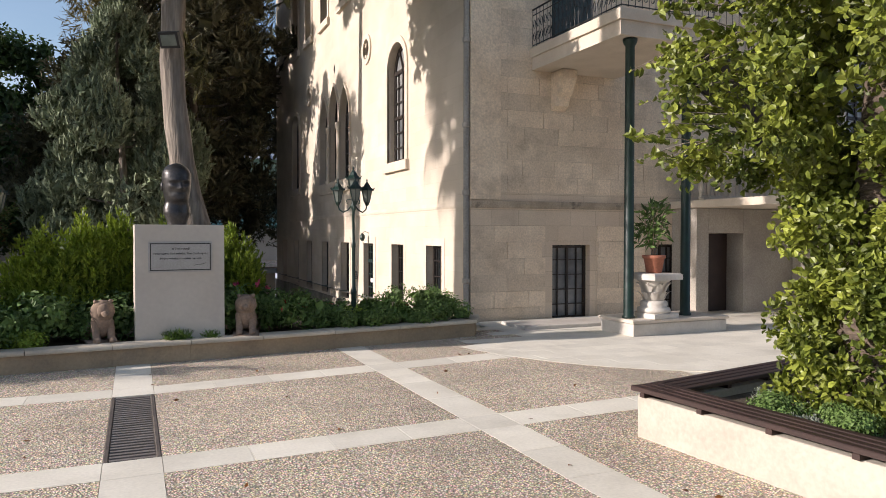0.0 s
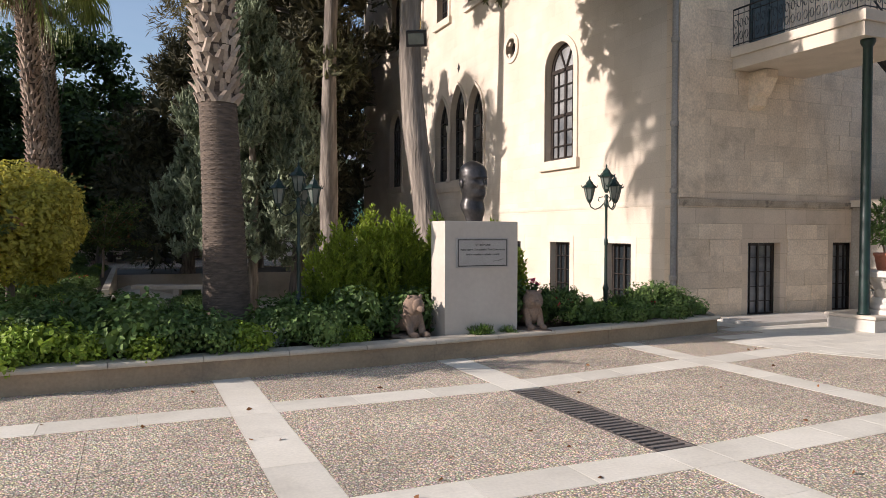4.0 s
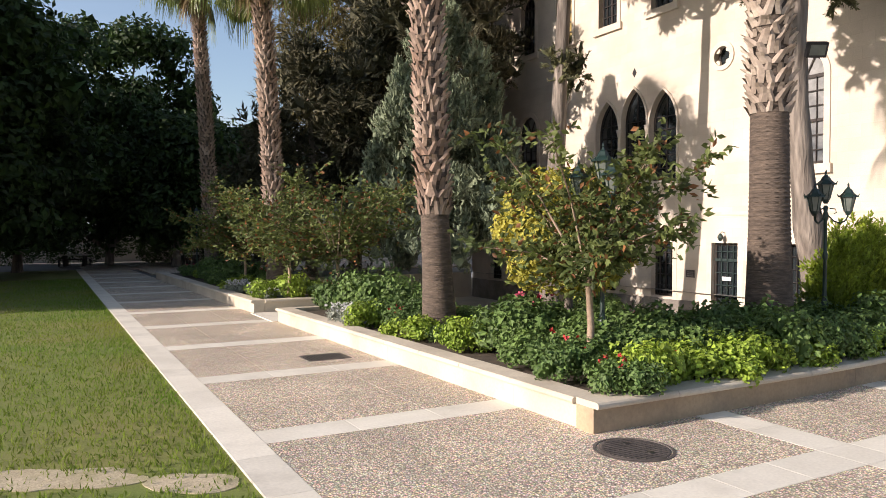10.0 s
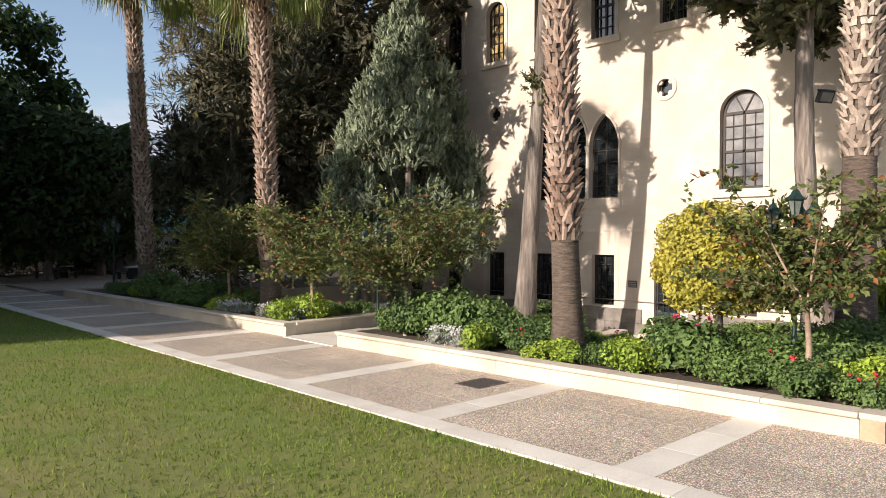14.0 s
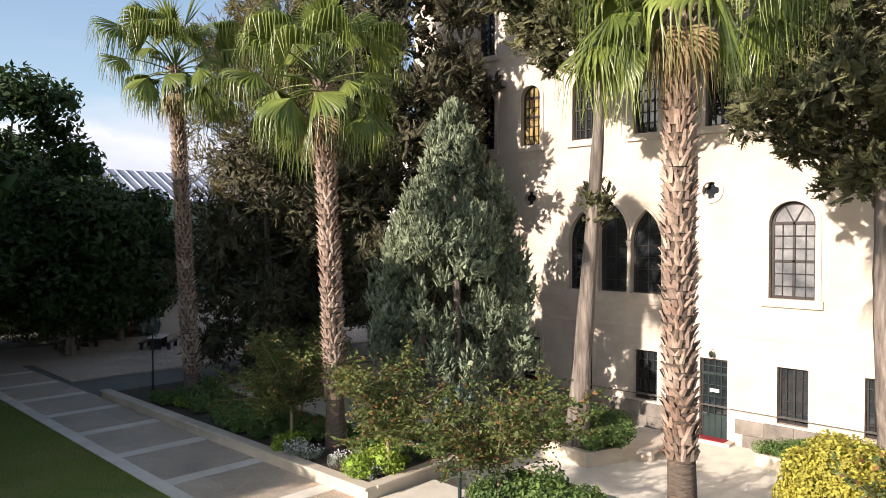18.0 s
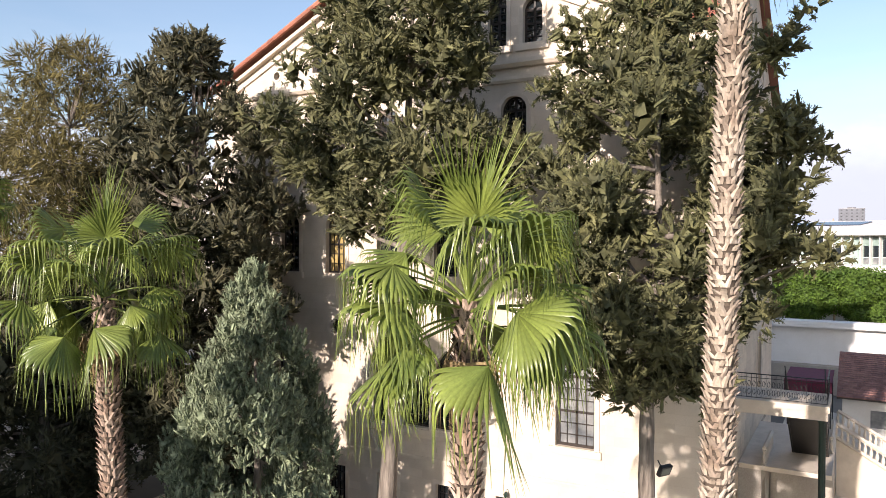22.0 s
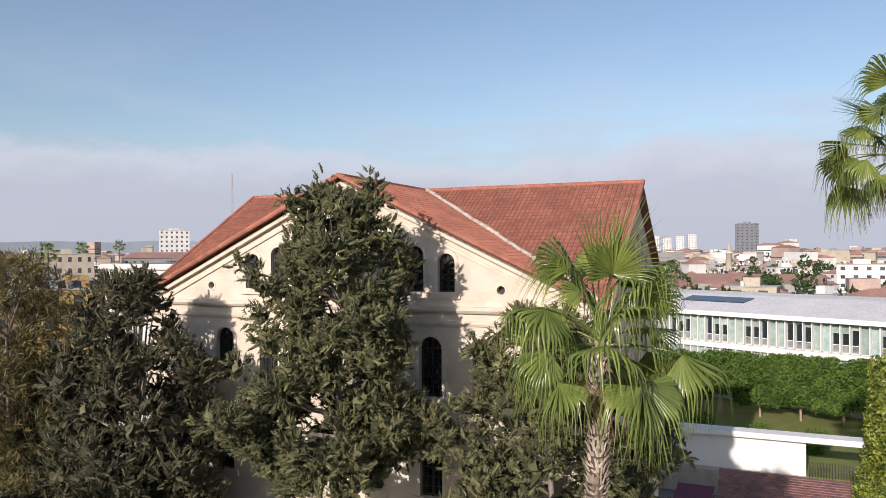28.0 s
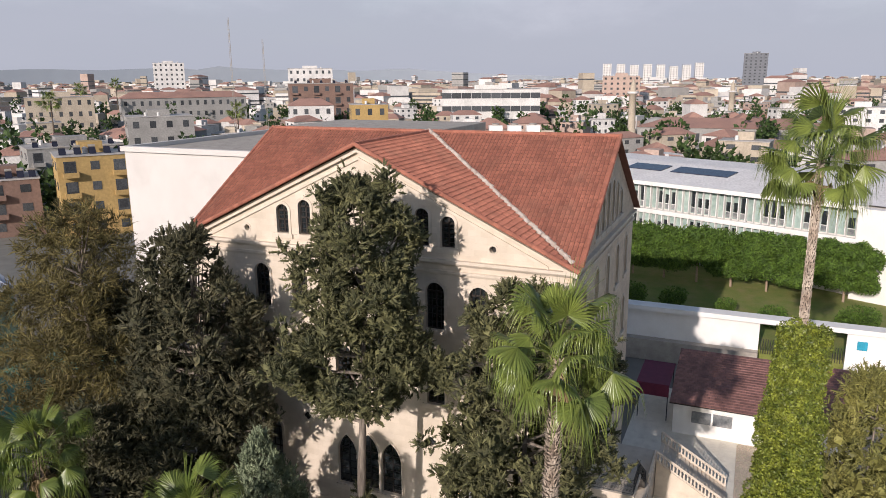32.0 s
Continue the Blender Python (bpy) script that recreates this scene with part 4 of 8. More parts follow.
        part("sill", s.data("sill", TRIM), fr)


for yc, o, kind in W_OPEN:
    if kind != "door":
        window(west, yc, o, kind, "w")
for xc, o, kind in S_OPEN:
    if kind != "door":
        window(south, xc, o, kind, "s")


def band(u0, u1, z0, z1, proud, place, name, mat=TRIM, parent=None):
    m = Mesh()
    prof = [(0.02, z0), (-proud * 0.6, z0), (-proud, z0 + (z1 - z0) * 0.45), (-proud, z1), (0.02, z1)]
    n = len(prof)
    m.add([place(u0, d, z) for d, z in prof] + [place(u1, d, z) for d, z in prof],
          [tuple(range(n)), tuple(range(2 * n - 1, n - 1, -1))] + [(i, n + i, n + (i + 1) % n, (i + 1) % n) for i in range(n)])
    return part(name, m.data(name, mat), parent or house)


band(Y0 - 0.03, Y1, 2.72, 2.86, 0.03, west, "string_course")
band(Y0 - 0.2, Y1 + 0.2, 18.95, 19.2, 0.12, west, "cornice")
band(Y0 - 0.3, Y1 + 0.3, 19.55, 19.85, 0.28, west, "cornice")
band(X0 + 0.01, X1, 2.70, 2.88, 0.05, south, "string_course", CRUST)
band(X0 + 0.01, X1, 18.95, 19.2, 0.12, south, "cornice")
band(X0 + 0.01, X1, 19.55, 19.85, 0.28, south, "cornice")
band(25.65, 30.5, 3.7, 4.08, 0.14, west, "triple_sill")
part("lozenge", Mesh().add([(X0 - 0.004, 28.08 + u, 8.6 + v) for u, v in ((-0.13, 0), (0, -0.2), (0.13, 0), (0, 0.2))], [(3, 2, 1, 0)]).data("lozenge", BLACK), house, "small dark lozenge opening")
for yc in (28.865, 27.29):
    cm = Mesh().lathe([(0.13, 0), (0.13, 0.12), (0.085, 0.16), (0.08, 2.0), (0.10, 2.06), (0.13, 2.2), (0.14, 2.3)], 12, (X0 - 0.06, yc, 4.08))
    part("window_column", cm.data("window_column", TRIM, True), house, "slim stone column between the lancets")
# raking mouldings of the gable
for y0_, y1_ in ((Y0 - 0.3, YC), (Y1 + 0.3, YC)):
    for dz, pr, th in ((-0.16, 0.26, 0.18), (-0.62, 0.10, 0.16)):
        m = Mesh()
        zz = lambda y: ZE + (ZR - ZE) * (1 - abs(y - YC) / (YC - Y0))
        a, b = (y0_, zz(y0_) + dz), (y1_, ZR + dz)
        if dz < -0.3:
            a = (y0_ + (1.6 if y0_ < y1_ else -1.6), 0)
            a = (a[0], zz(a[0]) + dz)
        vs = [west(u, d, z + e) for d in (-pr, 0.02) for (u, z), e in ((a, -th), (b, -th), (b, 0), (a, 0))]
        m.add(vs, [(0, 1, 2, 3), (7, 6, 5, 4), (0, 4, 5, 1), (1, 5, 6, 2), (2, 6, 7, 3), (3, 7, 4, 0)])
        part("raking_cornice", m.data("raking_cornice", TRIM), house)

# ---- roof ----
OV = 0.45
SLW = (ZR - ZE) / (XR - X0)
SLF = (ZR - ZE) / (YC - Y0)
LIFT = 0.12


# darker red-brown for the tile lips and the deck seen between tiles
TILELIP = material("dark_tile_lip", (0.17, 0.075, 0.055), (0.24, 0.10, 0.07), scale=1.0, fine=20, rough=0.95, bump=0.1)


def roof_slope(name, origin, along, up, length_at, rows_len, row=0.36, tile=0.26):
    """Rows of overlapping clay tiles on a slope; length_at(s) gives the start and end along the eave at s up the slope."""
    o, a, u = Vector(origin), Vector(along).normalized(), Vector(up).normalized()
    nrm = a.cross(u)
    if nrm.z < 0:
        nrm = -nrm
    vs, fs = [], []
    s = 0.0
    while s < rows_len:
        s1 = min(s + row + 0.05, rows_len + 0.02)
        b0, b1 = length_at(s)
        t0, t1 = length_at(min(s1, rows_len))
        lo, hi = min(b0, t0), max(b1, t1)
        k = math.floor(lo / tile)
        while k * tile < hi:
            e0, e1 = k * tile, k * tile + tile * 0.85
            c0, c1 = max(e0, b0), min(e1, b1)
            if c1 - c0 > 0.03:
                f0, f1 = max(c0, t0), min(c1, t1)
                if f1 - f0 < 0.0:
                    f0 = f1 = min(max((c0 + c1) / 2, t0), t1)
                i = len(vs)
                m0 = (c0 + c1) / 2
                h = 0.095 + random.uniform(-0.010, 0.010)
                vs += [o + a * c0 + u * s + nrm * (h - 0.075), o + a * m0 + u * s + nrm * h, o + a * c1 + u * s + nrm * (h - 0.075),
                       o + a * f1 + u * s1 + nrm * 0.0, o + a * ((f0 + f1) / 2) + u * s1 + nrm * 0.055, o + a * f0 + u * s1 + nrm * 0.0,
                       o + a * c0 + u * s - nrm * 0.01, o + a * c1 + u * s - nrm * 0.01]
                fs += [(i, i + 1, i + 4, i + 5), (i + 1, i + 2, i + 3, i + 4), (i + 6, i + 7, i + 2, i + 1), (i + 6, i + 1, i)]
            k += 1
        s += row
    me = bpy.data.meshes.new(name)
    me.from_pydata(vs, [], fs)
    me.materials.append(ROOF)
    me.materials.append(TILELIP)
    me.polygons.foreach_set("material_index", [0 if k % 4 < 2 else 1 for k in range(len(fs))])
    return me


roof = part("roof", None, house, "red clay tiled cross-gable roof")
xe, ye0, ye1 = X0 - OV, Y0 - OV, Y1 + OV
ze = ZE + LIFT - OV * SLF
LW = math.hypot(XR - X0, ZR - ZE)
hx = (XR - X0)
hy = (YC - Y0)
# west slopes of the main roof: triangles between the valleys and the gable verges
for sgn, yv in ((1, ye0), (-1, ye1)):
    def span(s, sgn=sgn, yv=yv):
        f = s / LW
        return (0.0, max(0.0, 0.02 + OV + hy * f)) if sgn > 0 else (-(0.02 + OV + hy * f), 0.0)
    part("roof_tiles", roof_slope("roof_tiles", (X0, yv, ZE + LIFT), (0, 1, 0), (hx, 0, ZR - ZE), span, LW), roof)["kind"] = "stuff"
LF = math.hypot(hy, ZR - ZE)
for sgn, y_e in ((1, Y0), (-1, Y1)):
    def span2(s):
        return (-OV, hx * s / LF)
    part("roof_tiles", roof_slope("roof_tiles", (X0, y_e, ZE + LIFT), (1, 0, 0), (0, sgn * hy, ZR - ZE), span2, LF), roof)["kind"] = "stuff"
# hidden east slope and boarding under the tiles
deck = Mesh()
deck.add([(xe, ye0, ze - 0.03), (xe, YC, ZR + LIFT - 0.03), (XR, YC, ZR + LIFT - 0.03), (X0, Y0 - OV, ZE + LIFT - 0.03)], [(0, 1, 2, 3)])
deck.add([(xe, ye1, ze - 0.03), (xe, YC, ZR + LIFT - 0.03), (XR, YC, ZR + LIFT - 0.03), (X0, Y1 + OV, ZE + LIFT - 0.03)], [(0, 3, 2, 1)])
for yv in (ye0, ye1):
    deck.add([(X0, yv, ZE + LIFT - 0.03), (XR, YC, ZR + LIFT - 0.03), (XR, yv, ZR + LIFT - 0.03)], [(0, 1, 2)])
deck.add([(X1 + OV, ye0, ZE + LIFT - OV * SLW), (X1 + OV, ye1, ZE + LIFT - OV * SLW), (XR, ye1, ZR + LIFT), (XR, ye0, ZR + LIFT)], [(0, 1, 2, 3)])
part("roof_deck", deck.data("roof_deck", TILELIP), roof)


def caps(name, a, b, step=0.4, r=0.13, mat=ROOF, parent=None, wobble=0.0):
    """A row of half-round cap tiles from a to b."""
    a, b = Vector(a), Vector(b)
    d = (b - a)
    n = max(1, int(d.length / step))
    m = Mesh()
    for k in range(n):
        p0 = a + d * (k / n)
        p1 = a + d * ((k + 1.12) / n)
        p0 = p0 + Vector((random.uniform(-wobble, wobble), random.uniform(-wobble, wobble), 0.0))
        m.tube([p0, p1], [r * 1.08, r * 0.92], 7)
    ob = part(name, m.data(name, mat), parent)
    ob["kind"] = "stuff"
    return ob


caps("ridge_capping", (xe, YC, ZR + LIFT + 0.02), (XR, YC, ZR + LIFT + 0.02), parent=roof)
caps("ridge_capping", (XR, ye0, ZR + LIFT + 0.02), (XR, ye1, ZR + LIFT + 0.02), parent=roof)
caps("verge_capping", (xe, ye0, ze + 0.03), (xe, YC, ZR + LIFT + 0.03), parent=roof)
caps("verge_capping", (xe, ye1, ze + 0.03), (xe, YC, ZR + LIFT + 0.03), parent=roof)
caps("verge_capping", (X0, ye0, ZE + LIFT + 0.05), (XR, ye0, ZR + LIFT + 0.05), parent=roof, mat=ROOF)
caps("verge_capping", (X0, ye1, ZE + LIFT + 0.05), (XR, ye1, ZR + LIFT + 0.05), parent=roof)
caps("valley_mortar", (X0 + 0.2, Y0, ZE + LIFT + 0.05), (XR, YC, ZR + LIFT + 0.05), step=0.6, r=0.17, mat=MORTAR, parent=roof, wobble=0.10)
caps("valley_mortar", (X0 + 0.2, Y1, ZE + LIFT + 0.05), (XR, YC, ZR + LIFT + 0.05), step=0.6, r=0.17, mat=MORTAR, parent=roof, wobble=0.10)
# downpipe at the corner
dp = thing("downpipe", "grey downpipe at the corner of the limestone front", "downpipe")
pm = Mesh()
pm.tube([(7.24, 15.52, -0.1), (7.24, 15.52, 18.9)], 0.075, 10)
part("pipe", pm.data("pipe", ZINC, True), dp)
for z in (0.9, 3.0, 4.6, 6.6, 9.2, 12, 15, 17.5):
    cm = Mesh()
    cm.lathe([(0.09, 0), (0.1, 0.02), (0.1, 0.1), (0.09, 0.12)], 10, (7.24, 15.52, z))
    cm.box(7.24, 15.49, z + 0.03, 7.335, 15.55, z + 0.08)
    part("pipe_clamp", cm.data("pipe_clamp", ZINC), dp)

# ---- palms ----
def fan_leaf(name, seed, el=30.0, R=1.1, petiole=1.2, mat=None, blades=40, hang=1.0, span=108.0):
    """A fan palm leaf growing along +y at an elevation: an arching stalk and a pleated fan whose split tips hang down as threads."""
    rng = random.Random(seed)
    m = Mesh()
    n = 6
    p = Vector((0, 0, 0))
    pts = [p.copy()]
    for k in range(n):
        e = radians(el - 24 * (k / n) ** 1.3)
        p = p + Vector((0, math.cos(e), math.sin(e))) * petiole / n
        pts.append(p.copy())
    m.tube(pts, [0.032 - 0.017 * k / n for k in range(n + 1)], 5)
    e = radians(el - 8 - rng.uniform(0, 34))
    roll = rng.uniform(-0.75, 0.75)
    axis = Vector((0, math.cos(e), math.sin(e)))
    nrm = Vector((0, -math.sin(e), math.cos(e)))
    side = Vector((1, 0, 0)) * math.cos(roll) + nrm * math.sin(roll)
    nrm = side.cross(axis)
    down = Vector((0, 0, -1))
    for i in range(blades):
        a = radians(-span + 2 * span * i / (blades - 1)) + rng.uniform(-0.012, 0.012)
        d = (axis * math.cos(a) + side * math.sin(a) - nrm * ((0.46 if el > 10 else 0.85) * abs(math.sin(a)) + 0.05 * (i % 2))).normalized()
        w = (side * math.cos(a) - axis * math.sin(a)).normalized()
        ln = R * (0.88 + 0.12 * math.cos(a)) * rng.uniform(0.92, 1.08)
        sway = Vector((rng.gauss(0, 0.12), rng.gauss(0, 0.12), 0))
        q = pts[-1].copy()
        vs = []
        for ds, ww, fall in ((0.0, 0.06, 0), (0.36, 0.76, 0), (0.28, 1.0, 0.02), (0.17, 0.74, 0.12), (0.11, 0.50, 0.45), (0.12, 0.36, 0.86), (0.24, 0.26, 0.97), (0.46, 0.06, 1.0)):
            f = min(1.0, fall * hang * rng.uniform(0.8, 1.15))
            way = (d * (1 - f) + (down + sway) * f).normalized()
            q = q + way * ln * ds
            h = 0.082 * R * ww * 0.5
            vs += [q - w * h - nrm * h * 0.4, q + nrm * h * 0.3, q + w * h - nrm * h * 0.4]
        fs = []
        for k in range(7):
            fs += [(3 * k, 3 * k + 1, 3 * k + 4, 3 * k + 3), (3 * k + 1, 3 * k + 2, 3 * k + 5, 3 * k + 4)]
        m.add(vs, fs)
    return m.data(name, mat or FROND, True)


LEVELS = [80, 62, 44, 24, 4, -18, -40]
FANS = [[fan_leaf("frond", 10 * k + j, el=e + 4 * j, R=0.82 + 0.05 * j, petiole=1.28 + 0.2 * j, hang=0.3 if e > 70 else 0.7 if e > 50 else 1.0) for j in range(4)] for k, e in enumerate(LEVELS)]
SPEARS = [fan_leaf("spear_leaf", 70 + j, el=82 + 4 * j, R=0.95, petiole=0.9 + 0.2 * j, blades=12, hang=0.12, span=13.0 + 6 * j) for j in range(3)]
DRYFANS = [fan_leaf("dry_frond", 99, el=-48, R=0.85, petiole=0.9, mat=DRYFROND, blades=18)]


def palm(base, neck, r0, r1, seed, label, fronds=34, size=1.0, boots_from=0.25, boots_to=1.0, dry=6, boot=None, bow=(0.15, -0.10), coat=1.0):
    """A fan palm: leaning trunk with old leaf bases, and a round head of fan leaves."""
    rng = random.Random(seed)
    B, N = Vector(base), Vector(neck)
    t = thing("palm_tree", label, "palm tree", m=pose(*base))
    d = N - B
    m = Mesh()
    K = 30
    pts, rad = [], []
    for k in range(K + 1):
        f = k / K
        p = d * f + Vector((bow[0], bow[1], 0)) * math.sin(f * math.pi)
        pts.append(p)
        flare = 0.35 * math.exp(-f * 14)
        rad.append((r0 + (r1 - r0) * f) * (1 + flare) * (1 + rng.uniform(-0.02, 0.02)))
    m.tube(pts, rad, 16)
    # growth rings on the bare lower trunk
    part("trunk", m.data("trunk", PALMBARK, True), t)
    rings = Mesh()
    H = d.length
    zz = 0.25
    while zz < boots_from * H:
        f = zz / H
        c = d * f + Vector((bow[0], bow[1], 0)) * math.sin(f * math.pi)
        r = (r0 + (r1 - r0) * f) * (1 + 0.35 * math.exp(-f * 14))
        rings.lathe([(r * 0.985, 0), (r * 1.012, 0.015), (r * 1.0, 0.045)], 12, c)
        zz += 0.075
    if rings.v:
        part("growth_ring_set", rings.data("growth_ring_set", PALMBARK, True), t)["kind"] = "stuff"
    bt = Mesh()
    zz = boots_from * H
    row = 0
    while zz < boots_to * H:
        f = zz / H
        c = d * f + Vector((bow[0], bow[1], 0)) * math.sin(f * math.pi)
        r = r0 + (r1 - r0) * f
        cnt = 7
        for i in range(cnt):
            a = 2 * math.pi * (i + 0.5 * (row % 2)) / cnt + rng.uniform(-0.15, 0.15)
            o = Vector((math.cos(a), math.sin(a), 0))
            s = Vector((-math.sin(a), math.cos(a), 0))
            w = r * 0.62 * rng.uniform(0.75, 1.2)
            h = 0.165 * rng.uniform(0.7, 1.3)
            st = rng.uniform(0.05, 0.125) * coat
            p = c + o * r * 0.95
            up_ = Vector((0, 0, 1))
            for sg in (-1, 1):
                lean_ = sg * rng.uniform(0.2, 0.75)
                wid = w * rng.uniform(0.34, 0.50)
                ln = h * rng.uniform(0.8, 1.35)
                v = []
                for f, off, kk in ((0.0, 0.0, 1.0), (0.6, 0.42, 0.85), (1.0, 1.0, 0.62)):
                    q = p + s * (sg * w * 0.18 + lean_ * w * f) + up_ * ln * f + o * (0.01 + st * off)
                    v += [q - s * wid * kk, q + o * 0.035 * kk, q + s * wid * kk]
                bt.add(v, [(0, 1, 4, 3), (1, 2, 5, 4), (3, 4, 7, 6), (4, 5, 8, 7), (6, 7, 8)])
        zz += 0.15
        row += 1
    part("leaf_base_coat", bt.data("leaf_base_coat", boot or BOOT), t)["kind"] = "stuff"
    head = d + Vector((0, 0, 0.25))
    for i in range(fronds):
        f = (i + 0.5) / fronds
        e = 86 - 114 * f ** 0.8
        k = min(range(len(LEVELS)), key=lambda j: abs(LEVELS[j] - e))
        az = i * 137.5 + rng.uniform(-14, 14)
        q = size * rng.uniform(0.84, 1.12) * (0.85 if f < 0.08 else 1)
        mt = Matrix.Translation(head + Vector((0, 0, -0.5 * f))) @ Euler((radians(rng.uniform(-6, 6)), radians(rng.uniform(-8, 8)), radians(az))).to_matrix().to_4x4() @ Matrix.Scale(q, 4)
        part("frond", FANS[k][i % 4], t, m=mt)
    for i in range(3):
        mt = Matrix.Translation(head) @ Euler((radians(rng.uniform(-9, 9)), radians(rng.uniform(-9, 9)), radians(i * 125 + rng.uniform(-20, 20)))).to_matrix().to_4x4() @ Matrix.Scale(size, 4)
        part("spear_leaf", SPEARS[i], t, "unopened pale green spear leaf", m=mt)
    for i in range(dry):
        mt = Matrix.Translation(head + Vector((0, 0, -0.6))) @ Euler((0, 0, radians(rng.uniform(0, 360)))).to_matrix().to_4x4() @ Matrix.Scale(size * 0.8, 4)
        part("dry_frond", DRYFANS[0], t, "straw-brown dead frond", m=mt)
    return t


palm((-7.42, 17.54, 0.2), (-7.95, 17.42, 11.2), 0.26, 0.215, 11, "fan palm with scaly brown trunk rising from the shrubs", fronds=30, size=1.16, boots_from=0.205, bow=(0.02, 0.1))
palm((-3.28, 13.85, 0.2), (-5.25, 13.05, 20.1), 0.31, 0.19, 12, "tall slender fan palm, trunk ringed below and scaly above", fronds=29, size=1.2, boots_from=0.193, boot=BOOTPALE, bow=(0.38, 0.12))
palm((-7.3, 28.45, 0.2), (-7.9, 28.3, 10.9), 0.27, 0.22, 13, "fan palm beside the courtyard entrance", fronds=29, size=1.14, boots_from=0.15, bow=(0.08, 0.08))
palm((-7.62, 36.8, 0.2), (-8.2, 36.9, 12.6), 0.27, 0.2, 14, "slender fan palm at the end of the planting bed", fronds=29, size=1.08, boots_from=0.1, bow=(0.15, 0.4))


# ---- conifers and broadleaved trees ----
def crown_lobes(n, prof, rng, lobe, spread=1.0, flat=0.75, uneven=1.0):
    """Lobes filling an uneven crown; prof is a list of (height, radius)."""
    zs, rs = [p[0] for p in prof], [p[1] for p in prof]
    out = []
    ph = [rng.uniform(0, 6.28) for i in range(3)]
    for i in range(n):
        z = rng.uniform(zs[0], zs[-1])
        R = float(np.interp(z, zs, rs))
        a = rng.uniform(0, 2 * math.pi)
        rr = R * (0.35 + 0.65 * math.sqrt(rng.random())) * spread
        rr *= 1 + uneven * (0.15 * math.sin(3 * a + 0.9 * z + ph[0]) + 0.10 * math.sin(2 * a - 2.1 * z + ph[1]) + 0.07 * math.sin(5 * a + 3.3 * z + ph[2]) - 0.02)
        s = lobe * rng.uniform(0.6, 1.3) * (0.55 + 0.45 * min(1, R / max(rs)))
        out.append((rr * math.cos(a), rr * math.sin(a), z, s, s, s * flat * rng.uniform(0.8, 1.4)))
    return out


def conifer(name, base, prof, trunk_r, seed, mat, label, n=70, lobe=0.9, per=10, length=0.42, width=0.10, blades=7, lean=(0, 0), up=0.5, limbs=14, trunk_to=0.9, extra=(), tufted=False, bow=(0, 0), uneven=1.0, heart=0.0, flat=0.75):
    rng = np.random.default_rng(seed)
    prng = random.Random(seed)
    t = thing(name, label, "tree", m=pose(*base))
    H = prof[-1][0]
    m = Mesh()
    K = 26
    tp = []
    for k in range(K + 1):
        f = k / K
        g = math.sin(math.pi * min(1.0, f * 1.35))
        tp.append(Vector((lean[0] * f + bow[0] * g + 0.12 * math.sin(5 * f), lean[1] * f + bow[1] * g + 0.12 * math.cos(4 * f) - 0.12, H * trunk_to * f)))
    m.tube(tp, [trunk_r * (1 - 0.85 * k / K) * (1 + 0.4 * math.exp(-k * 0.65)) * prng.uniform(0.91, 1.09) for k in range(K + 1)], 12)
    lobes = crown_lobes(n, prof, prng, lobe, uneven=uneven, flat=flat)
    lobes = [(x + lean[0] * z / H, y + lean[1] * z / H, z, a, b, c) for x, y, z, a, b, c in lobes] + list(extra)
    bo = Mesh()
    for x, y, z, *_ in lobes[:limbs]:
        f = max(0.08, min(0.95, (z - 0.25 * math.hypot(x, y)) / (H * trunk_to)))
        p0 = tp[int(f * K)]
        mid = (p0 + Vector((x, y, z))) / 2 + Vector((0, 0, -0.2))
        bo.tube([p0, mid, (x, y, z)], [trunk_r * 0.3, trunk_r * 0.18, 0.02], 6)
    part("trunk", m.data("trunk", BARK, True), t)
    part("bough", bo.data("bough", BARK, True), t)["kind"] = "stuff"
    if tufted:
        crown = leafage("crown", plumes(lobes, per, length, width, rng, blades, up), mat, hearts(lobes, 0.72, 20))
    else:
        crown = leafage("crown", sprays(lobes, per, length, width, rng, blades, up), mat, hearts(lobes, heart)) if heart else quads("crown", sprays(lobes, per, length, width, rng, blades, up), mat)
    part("crown", crown, t)
    return t


# tall cypress before the middle of the facade
conifer("cypress_tree", (1.6, 26.1, -1.3), [(14.0, 1.6), (15.4, 3.6), (17.5, 4.2), (20, 3.4), (22.5, 2.7), (24.5, 2.2), (25.6, 1.6), (26.0, 1.1)], 0.36, 21, CYPRESS,
        "tall uneven cypress before the facade", n=310, lobe=0.62, per=9.0, length=0.36, width=0.056, blades=14, lean=(0.2, -1.2), limbs=40, up=0.35, tufted=True, bow=(-0.45, -0.3),
        extra=((-0.1, -0.7, 26.3, 0.4, 0.4, 0.65), (0.9, -2.2, 26.4, 0.4, 0.4, 0.65), (-0.3, -0.4, 25.8, 0.5, 0.5, 0.6), (1.0, -2.4, 25.8, 0.5, 0.5, 0.6), (0.1, -0.8, 9.3, 0.35, 0.35, 0.5), (0.5, -0.9, 9.0, 0.3, 0.3, 0.5), (-0.2, -1.0, 8.7, 0.3, 0.3, 0.45), (0.4, -0.6, 8.5, 0.25, 0.25, 0.4), (-0.5, -0.9, 9.1, 0.28, 0.28, 0.4),
               (-3.0, 1.2, 23.3, 0.35, 0.35, 0.3), (-2.7, 0.9, 22.9, 0.4, 0.4, 0.3), (-2.4, 0.5, 22.4, 0.45, 0.45, 0.35)))
